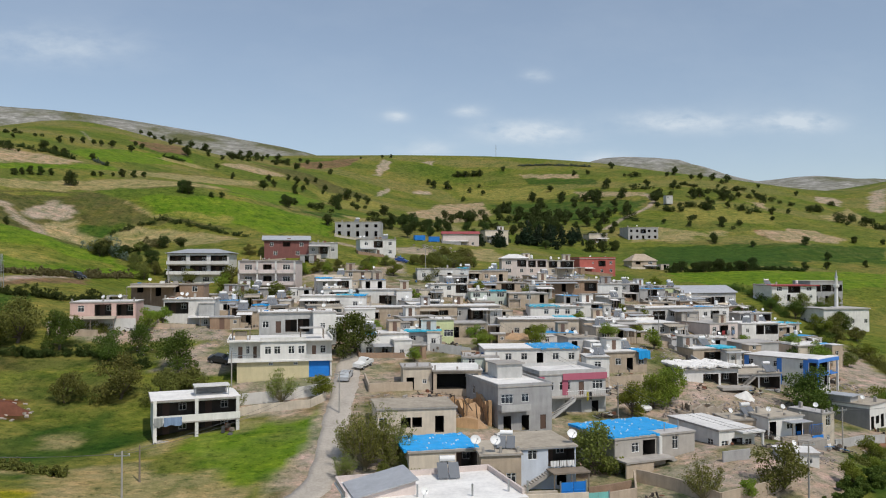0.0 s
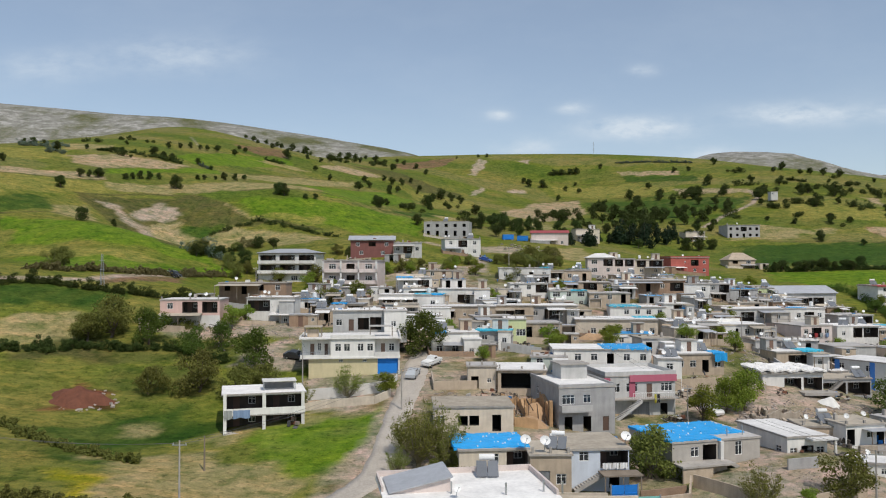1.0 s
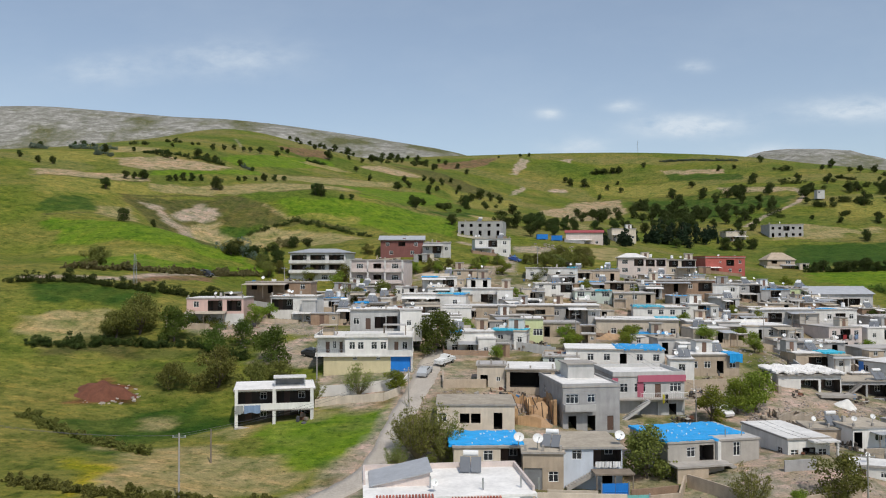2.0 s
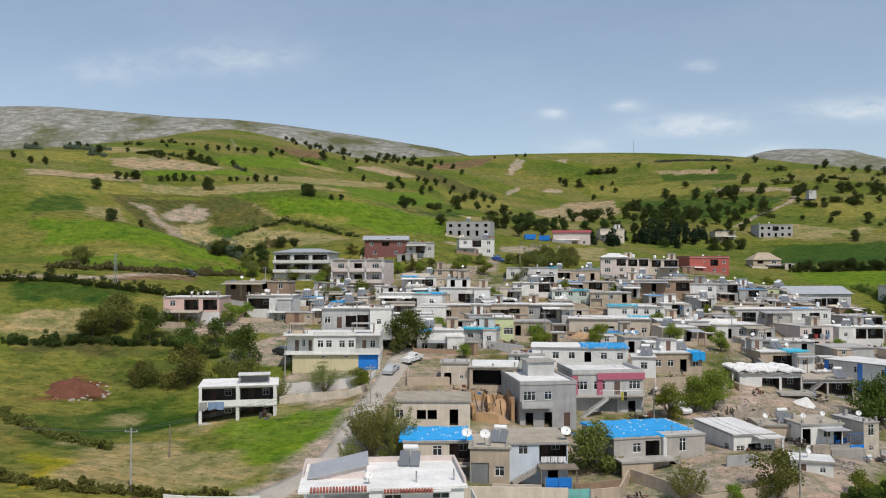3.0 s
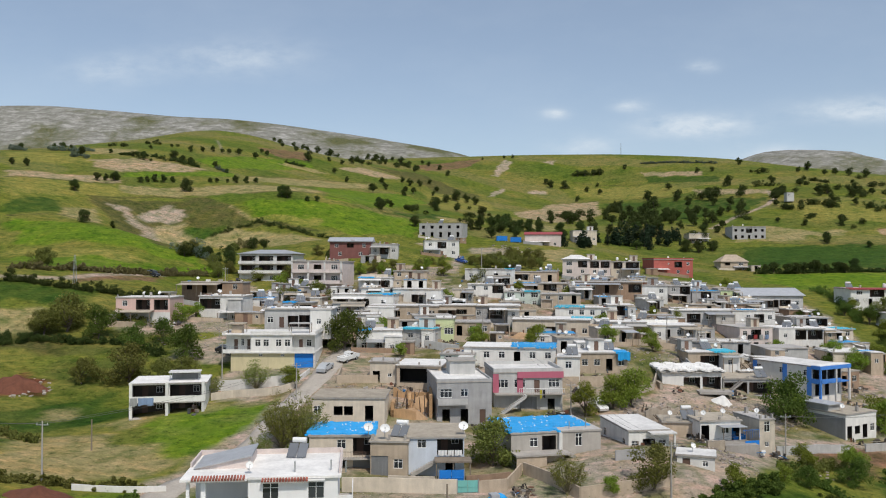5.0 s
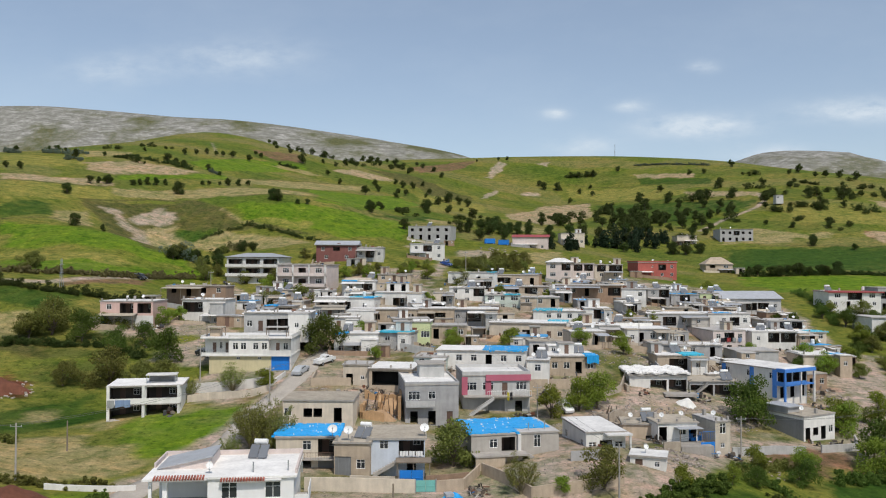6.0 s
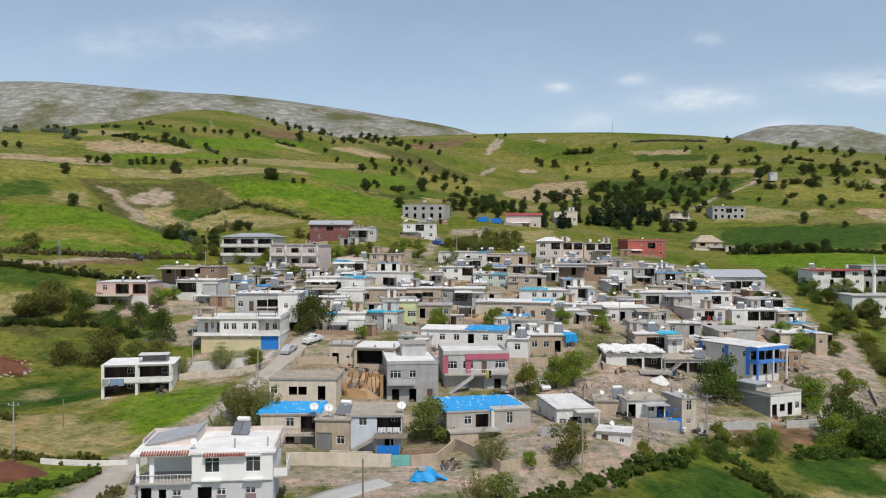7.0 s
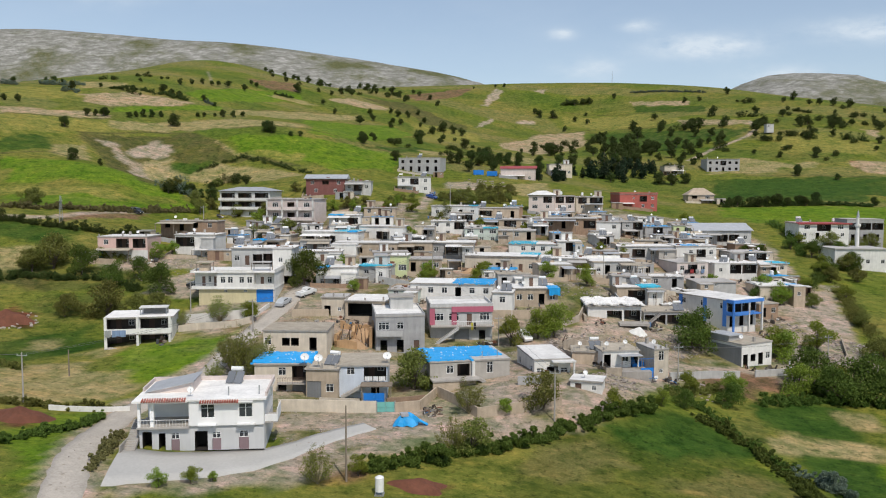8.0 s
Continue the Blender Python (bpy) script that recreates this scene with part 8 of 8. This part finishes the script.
fields_and_heaps("mud_mound", 33.0, 196.0, 4.5, 2.4, 1.5, MUD, "heap of tan earth between houses", 8)
fields_and_heaps("mud_mound", 55.0, 146.0, 2.0, 1.5, 1.2, WALLS["white"], "heap of white lime under a sheet", 9)
rubble([(44, 128, 5, 320, 0.2), (41, 137, 5, 260, 0.22), (52, 136, 7, 320, 0.16), (60, 142, 6, 240, 0.16), (33, 128, 5, 160, 0.14), (68, 165, 6, 200, 0.18), (86, 150, 5, 220, 0.2), (28, 118, 4, 90, 0.12), (12, 92, 5, 120, 0.09), (0, 97, 3, 60, 0.1), (30, 104, 4, 80, 0.1), (46, 110, 4, 120, 0.14), (-25, 150, 6, 60, 0.15), (-45, 165, 10, 160, 0.16), (-50, 178, 10, 140, 0.18), (2.4, 128.0, 3.2, 160, 0.22), (41, 131, 5, 150, 0.26), (38, 134, 3, 80, 0.3), (48, 140, 6, 120, 0.22), (58, 145, 5, 80, 0.2), (96, 148, 6, 260, 0.28), (101, 160, 5, 160, 0.28), (90, 146, 5, 140, 0.25),
        (45, 165, 8, 140, 0.2), (60, 172, 8, 140, 0.2), (20, 122, 5, 60, 0.18), (-9, 133, 4, 60, 0.2), (3, 86, 4, 60, 0.12), (10, 88, 5, 60, 0.12), (90, 172, 6, 120, 0.25), (46, 113, 4, 90, 0.24), (61, 119, 4, 50, 0.18),
        (25, 172, 6, 70, 0.2), (-30, 185, 8, 80, 0.2), (8, 200, 8, 80, 0.22), (60, 222, 9, 110, 0.22), (0, 250, 8, 60, 0.25), (20, 330, 10, 60, 0.5)], 31)
_h = hedge
_h("hedge", LUSH, 2.6, 1.9, 900, 41, (13, 77.4), (16, 79), (24.5, 84.9), (35.3, 91.1), (41.8, 97.7), (49.1, 103.3))
_h("hedge", LUSH, 2.2, 1.4, 800, 42, (57, 107), (62.8, 99.2), (65.6, 91.7), (66.7, 83.3))
_h("hedge", LUSH, 1.7, 1.3, 560, 43, (-30.5, 66), (-28.4, 75.4), (-26.2, 83), (-25.2, 91), label="low brown and green brush along the lane")
_h("hedge", BRUSH, 1.2, 1.0, 200, 44, (-15.8, 69), (-17.6, 77), (-19.0, 83), label="low brown brush between lane and yard")
_h("hedge", OAK, 2.4, 2.2, 260, 45, (-88, 150), (-76, 155), (-60, 157), (-50, 152))
_h("hedge", OAK, 2.4, 2.4, 240, 46, (-110, 178), (-98, 184), (-88, 184), (-76, 186), (-66, 190))
_h("hedge", OLIVE, 1.8, 1.3, 240, 47, (-56, 92), (-44, 89), (-34, 92), (-26, 95), label="low bushes along the end of the field")
_h("hedge", SILVER, 2.0, 2.0, 420, 48, (66.5, 93), (69.5, 90.5), (71, 88), label="silvery grey-green bushes beside the field")
_h("hedge", LUSH, 2.4, 2.0, 500, 49, (70, 118), (78, 122), (84, 124), (92, 124), (98, 121))
_h("hedge", OLIVE, 1.6, 1.3, 200, 51, (-70, 118), (-58, 112), (-47, 108), label="rough green bank between two fields")
_h("hedge", OAK, 2.0, 1.6, 200, 52, (118, 331), (135, 331), (150, 331), (170, 333))
_h("hedge", OAK, 3.0, 2.0, 150, 53, (-100, 320), (-84, 330), (-66, 322), (-50, 312), label="dark scrub along the edge of the gully")
park("silver", -15.3, 144.6, 168, "silver saloon car standing on the village lane")
park("white", -12.3, 151.0, 150, "white pickup truck parked beside the lane", True)
park("dark", -36.6, 153.6, 70, "dark car parked beside the yellow house")
park("white", 32.6, 138.8, 20, "white car parked under a tree")
park("blue", 3.0, 269.5, 60, "dark blue car parked by the upper houses")
park("white", 71.0, 186.0, 80, "white car parked on the bare ground")
park("dark", -82.0, 222.0, 70, "dark truck parked beside the upper road", True)
park("dark", 78.0, 183.0, 95, "dark car parked among scrap")
for key, x, y, h in (("a", -36.8, 91.3, 7.2), ("b", -38.8, 106.5, 4.2), ("c", 27.7, 135.0, 5.5), ("d", 35.6, 95.0, 7.0), ("e", 57.6, 122.2, 6.2), ("f", 90.5, 145.0, 6.0), ("g", -58.0, 214.0, 7.5), ("h", -33.3, 141.8, 6.5), ("i", 51.8, 177.6, 7.0), ("j", 11.4, 73.9, 8.6), ("k", -16.3, 128.0, 6.0), ("l", 12.5, 168.0, 7.0), ("m", 31.0, 210.0, 7.0), ("n", 88.0, 205.0, 7.0), ("o", -70.0, 96.0, 7.2), ("p", 70.0, 228.0, 7.0), ("q", 10.0, 262.0, 7.0)):
    pole(key, x, y, h, WOOD if key in "bj" else None, arm=key not in "bj")
for a, b in (("o", "a"), ("a", "k"), ("k", "l"), ("l", "i"), ("c", "l"), ("d", "c"), ("d", "e"), ("e", "f"), ("i", "n"), ("m", "l"), ("n", "p"), ("m", "q"), ("h", "g")):
    for off in (-0.6, 0.6):
        wire(a, b, 1.0, off)


# ---- the mosque, masts, containers and other single things ----
def mosque():
    ob = thing("mosque", pose(135.0, 237.0, 8.2, 0, 0, 4), "low white mosque with a broad grey roof", "mosque")
    s = Shape()
    facade(s, ob, 15.5, 0, 5.2, ["..w.w.w"], lambda u, v, z: (u, v, z), 5.2)
    facade(s, ob, 15.5, 0, 5.2, [], lambda u, v, z: (-u, 11 - v, z), 5.2)
    facade(s, ob, 11, 0, 5.2, ["w.w"], lambda u, v, z: (-7.75 + v, 5.5 - u, z), 5.2)
    facade(s, ob, 11, 0, 5.2, [], lambda u, v, z: (7.75 - v, 5.5 + u, z), 5.2)
    part("wall", s, WALLS["white"], ob)
    add(ob, "roof", ROOFS["grey"], (-8.1, 8.1, -0.4, 11.4, 5.2, 5.5))
    m = thing("minaret", pose(137.3, 245.5, 11.5), "slender white minaret with a balcony and pointed cap", "minaret")
    part("shaft", Shape().beam((0, 0, -2), (0, 0, 8.2), 0.62, 0.5, 14), WALLS["white"], m)
    part("balcony", Shape().beam((0, 0, 8.0), (0, 0, 8.5), 0.5, 0.9, 14).beam((0, 0, 8.5), (0, 0, 9.2), 0.92, 0.92, 14), WALLS["white"], m)
    part("lantern", Shape().beam((0, 0, 9.2), (0, 0, 11.2), 0.42, 0.4, 12), WALLS["white"], m)
    part("cap", Shape().beam((0, 0, 11.2), (0, 0, 13.6), 0.5, 0.03, 14), ROOFS["tin"], m, "pointed grey metal cap")


mosque()
house(151.0, 272, 4, 12.5, 10, 21.0, 7.2, "DDD/OOO", wall="grey", roof="grey", over=0.2, label="unfinished grey concrete building with open storeys")
house(190.0, 499.0, 5, 4.4, 4, 70.9, 2.6, "w.", wall="lightgrey", roof="grey", over=0.2, label="small white hut among trees on the hillside")


def container(x, y, rot):
    z = G(x, y)
    ob = thing("container", pose(x, y, z, 0, 0, rot), "blue steel skip standing on the grass", "container", "blue skips")
    s = Shape()
    for k in range(9):
        s.box(-2.2 + k * 0.5, -2.2 + k * 0.5 + 0.12, -0.06, 0.0, 0.4, 2.3)
    tagged(part("ribs", s, DOORS["blue"], ob), kind="stuff")
    add(ob, "body", DOORS["blue"], (-2.3, 2.3, 0, 2.2, 0.3, 2.4))
    for u in (-1.6, 1.6):
        add(ob, "skid", METAL, (u - .12, u + .12, 0, 2.2, -0.1, 0.3))


container(16.7, 350.0, 8)
container(22.6, 349.0, -4)


def mast(x, y, h):
    ob = thing("mast", pose(x, y, G(x, y)), "thin lattice radio mast on the hilltop", "mast")
    for k in range(3):
        t = 2.094 * k
        part("leg", Shape().beam((0.5 * math.cos(t), 0.5 * math.sin(t), -0.5), (0.18 * math.cos(t), 0.18 * math.sin(t), h), 0.07, 0.05), METAL, ob)
    for k in range(int(h / 2)):
        part("ring", Shape().box(-.4, .4, -.4, .4, 1.5 + 2 * k, 1.58 + 2 * k), METAL, ob)


mast(125, 742, 11)
mast(-86.5, 189, 7)
TANK.matrix_basis = Matrix.LocRotScale((15.5, 71.5, G(15.5, 71.5)), None, (1.1, 1.1, 1.5))
DISH.matrix_basis = lane.matrix_basis @ pose(-1.5, 1.0, 6.32, 0, 0, 15)
HEATER.matrix_basis = lane.matrix_basis @ pose(2.8, 7.8, 6.32, 0, 0, -10)
for _x, _y in ((-0.6, 103.2), (1.6, 102.6), (11.4, 105.0)):
    copy_thing(DISH, pose(_x, _y, 5.25, 0, 0, 10) @ Matrix.Diagonal((1.7, 1.7, 1.5, 1)))


def covered_pile():
    ob = thing("covered_pile", pose(15.8, 93.2, G(15.8, 93.2), 0, 0, 20), "pile of fodder under a crumpled blue tarpaulin", "pile")
    s = Shape()
    n, m = 18, 6
    for i in range(m):
        for k in range(n):
            q = []
            for a, b in ((i, k), (i + 1, k), (i + 1, k + 1), (i, k + 1)):
                t, f = 2 * math.pi * b / n, a / m
                w = 1 + 0.18 * math.sin(4 * t) * f
                q.append((1.9 * f * w * math.cos(t), 1.4 * f * w * math.sin(t), 1.5 * (1 - f ** 2.2) + 0.1 * math.sin(9 * t + 5 * f)))
            s.quad(*(q if i else q[:3]))
    part("tarpaulin", s, ROOFS["blue"], ob)
    add(ob, "grey_sheet", ROOFS["tin"], (-0.9, 0.1, -0.7, 0.4, 1.2, 1.56), label="grey sheet thrown over the top")
    part("loose_end", Shape().quad((1.4, -1.2, 0.6), (2.4, -1.7, 0.15), (2.7, -1.1, 0.15), (1.6, -0.4, 0.7)).quad((1.4, -1.2, 0.52), (1.6, -0.4, 0.62), (2.7, -1.1, 0.07), (2.4, -1.7, 0.07)), ROOFS["blue"], ob)


covered_pile()

scrap([(8.3, 108.4, 2.2, 60, 0.8), (6.5, 108.8, 1.2, 24, 0.8)], 95, "heap of grey brushwood and sticks behind the wall", DARKWOOD, "woodpile")
scrap([(19.0, 97.2, 1.4, 26, 0.7), (76, 184, 5, 60, 1.0), (68, 170, 5, 50, 0.9), (72, 150, 4, 60, 0.9), (80, 152, 5, 70, 0.9), (66, 146, 3, 30, 0.8), (-32, 160, 4, 40, 0.8), (-6, 132, 3, 30, 0.7), (36, 116, 4, 40, 0.7), (52, 128, 5, 50, 0.8)], 96, "scattered planks, boxes and scrap on bare ground")

rubble([(-13.2 - 3.0 * k / 4 - 2.8, 62 + 2.6 * k, 1.0, 16, 0.13) for k in range(8)] + [(-26.4, 90 + 2 * k, 0.8, 12, 0.13) for k in range(4)] + [(-65, 133, 5, 60, 0.3)], 34, "loose stones along the edge of the lane")


# ---- rows of bushes on the hills ----
hedge("bushes", OAK, 4, 3.2, 55, 300, (-167, 423), (-159, 426), (-146, 423), label="row of dark green bushes between hillside fields", leaf=0.4)
hedge("bushes", OAK, 3, 2.6, 55, 301, (-180, 423), (-172, 426), label="row of dark green bushes between hillside fields", leaf=0.4)
hedge("bushes", OAK, 2, 1.8, 55, 302, (-187, 418), (-183, 420), label="row of dark green bushes between hillside fields", leaf=0.4)
hedge("bushes", SILVER, 4, 3.0, 55, 303, (-248, 418), (-237, 411), label="clump of silvery grey-green bushes on the hill", leaf=0.4)
hedge("bushes", SILVER, 4, 3.6, 55, 304, (-226, 417), (-214, 415), (-204, 420), label="clump of silvery grey-green bushes on the hill", leaf=0.4)
hedge("bushes", SILVER, 4, 3.6, 55, 305, (-202, 397), (-195, 398), label="clump of silvery grey-green bushes on the hill", leaf=0.4)
hedge("bushes", SILVER, 3, 2.4, 55, 306, (-138, 430), (-132, 426), label="clump of silvery grey-green bushes on the hill", leaf=0.4)
hedge("bushes", OAK, 3, 2.6, 55, 310, (-123, 513), (-113, 516), label="row of dark green bushes between hillside fields", leaf=0.4)
hedge("bushes", OAK, 5, 4.5, 55, 314, (76, 670), (99, 670), label="row of dark green bushes between hillside fields", leaf=0.4)
hedge("bushes", SILVER, 3, 2.2, 55, 315, (134, 684), (160, 674), (188, 657), label="clump of silvery grey-green bushes on the hill", leaf=0.4)
hedge("bushes", OAK, 6, 5.5, 55, 316, (143, 544), (160, 544), label="row of dark green bushes between hillside fields", leaf=0.4)
hedge("bushes", OAK, 5, 4.5, 55, 319, (152, 473), (155, 463), label="row of dark green bushes between hillside fields", leaf=0.4)
hedge("bushes", OAK, 3, 2.0, 55, 320, (118, 341), (142, 336), (178, 331), label="row of dark green bushes between hillside fields", leaf=0.4)
hedge("bushes", OAK, 4, 3.6, 55, 321, (189, 556), (200, 554), label="row of dark green bushes between hillside fields", leaf=0.4)
hedge("bushes", OAK, 5, 4.5, 55, 322, (225, 481), (235, 472), label="row of dark green bushes between hillside fields", leaf=0.4)
hedge("bushes", OAK, 5, 4.5, 55, 323, (207, 484), (211, 478), label="row of dark green bushes between hillside fields", leaf=0.4)
hedge("bushes", SILVER, 5, 4.2, 55, 324, (-89, 258), (-86, 263), (-78, 257), label="clump of silvery grey-green bushes on the hill", leaf=0.4)
hedge("bushes", OAK, 5, 4.2, 55, 325, (-91, 304), (-87, 304), label="row of dark green bushes between hillside fields", leaf=0.4)
hedge("scrub", BRUSH, 4, 3.2, 55, 326, (-85, 310), (-77, 303), label="strip of dry brown scrub on the slope", leaf=0.4)
hedge("scrub", BRUSH, 3, 2.2, 55, 327, (-108, 199), (-100, 200), (-88, 211), (-75, 243), label="strip of dry brown scrub on the slope", leaf=0.4)
hedge("bushes", OAK, 5, 4, 55, 331, (239, 541), (239, 514), label="row of dark green bushes between hillside fields", leaf=0.4)
hedge("bushes", OAK, 4, 3, 55, 332, (226, 565), (234, 556), label="row of dark green bushes between hillside fields", leaf=0.4)
hedge("bushes", LUSH, 3, 3.2, 150, 360, (106, 202), (121, 226), (130, 241), label="uneven green bushes at the edge of the village", leaf=0.2)
hedge("bushes", OLIVE, 3, 3.0, 150, 361, (117, 207), (113, 188), (110, 171), label="uneven green bushes at the edge of the village", leaf=0.2)
hedge("bushes", OLIVE, 2.5, 2.4, 150, 364, (54, 113), (63, 120), (67, 121), label="uneven green bushes at the edge of the village", leaf=0.2)
hedge("bushes", LUSH, 3, 3.0, 150, 365, (126, 294), (127, 275), (121, 246), label="uneven green bushes at the edge of the village", leaf=0.2)
hedge("bushes", OLIVE, 3, 3.2, 150, 366, (144, 282), (147, 269), (149, 264), label="uneven green bushes at the edge of the village", leaf=0.2)
hedge("bushes", LUSH, 1.6, 1.2, 150, 368, (55, 116), (59, 109), (63, 100), (66, 93), label="uneven green bushes at the edge of the village", leaf=0.2)
hedge("bushes", OLIVE, 3, 2.6, 150, 369, (-80, 168), (-70, 169), (-58, 169), label="uneven green bushes at the edge of the village", leaf=0.2)
far_scrub((40, 2.5, 5.5, 81, ((190, 300), (300, 330), (380, 460), (300, 520), (215, 420))), (30, 2.5, 5.0, 82, ((160, 225), (230, 250), (260, 320), (190, 300))), (46, 2.0, 5.0, 71, ((40, 500), (160, 470), (260, 500), (300, 590), (200, 620), (60, 560))),
          (26, 2.0, 4.5, 72, ((-150, 600), (-60, 560), (-40, 700), (-110, 740))),
          (16, 1.5, 3.0, 73, ((-230, 380), (-160, 400), (-140, 480), (-210, 520))),
          (20, 2.0, 4.0, 74, ((-40, 380), (20, 400), (20, 470), (-40, 520))),
          (40, 2.0, 4.5, 76, ((140, 420), (300, 430), (360, 560), (200, 540))))
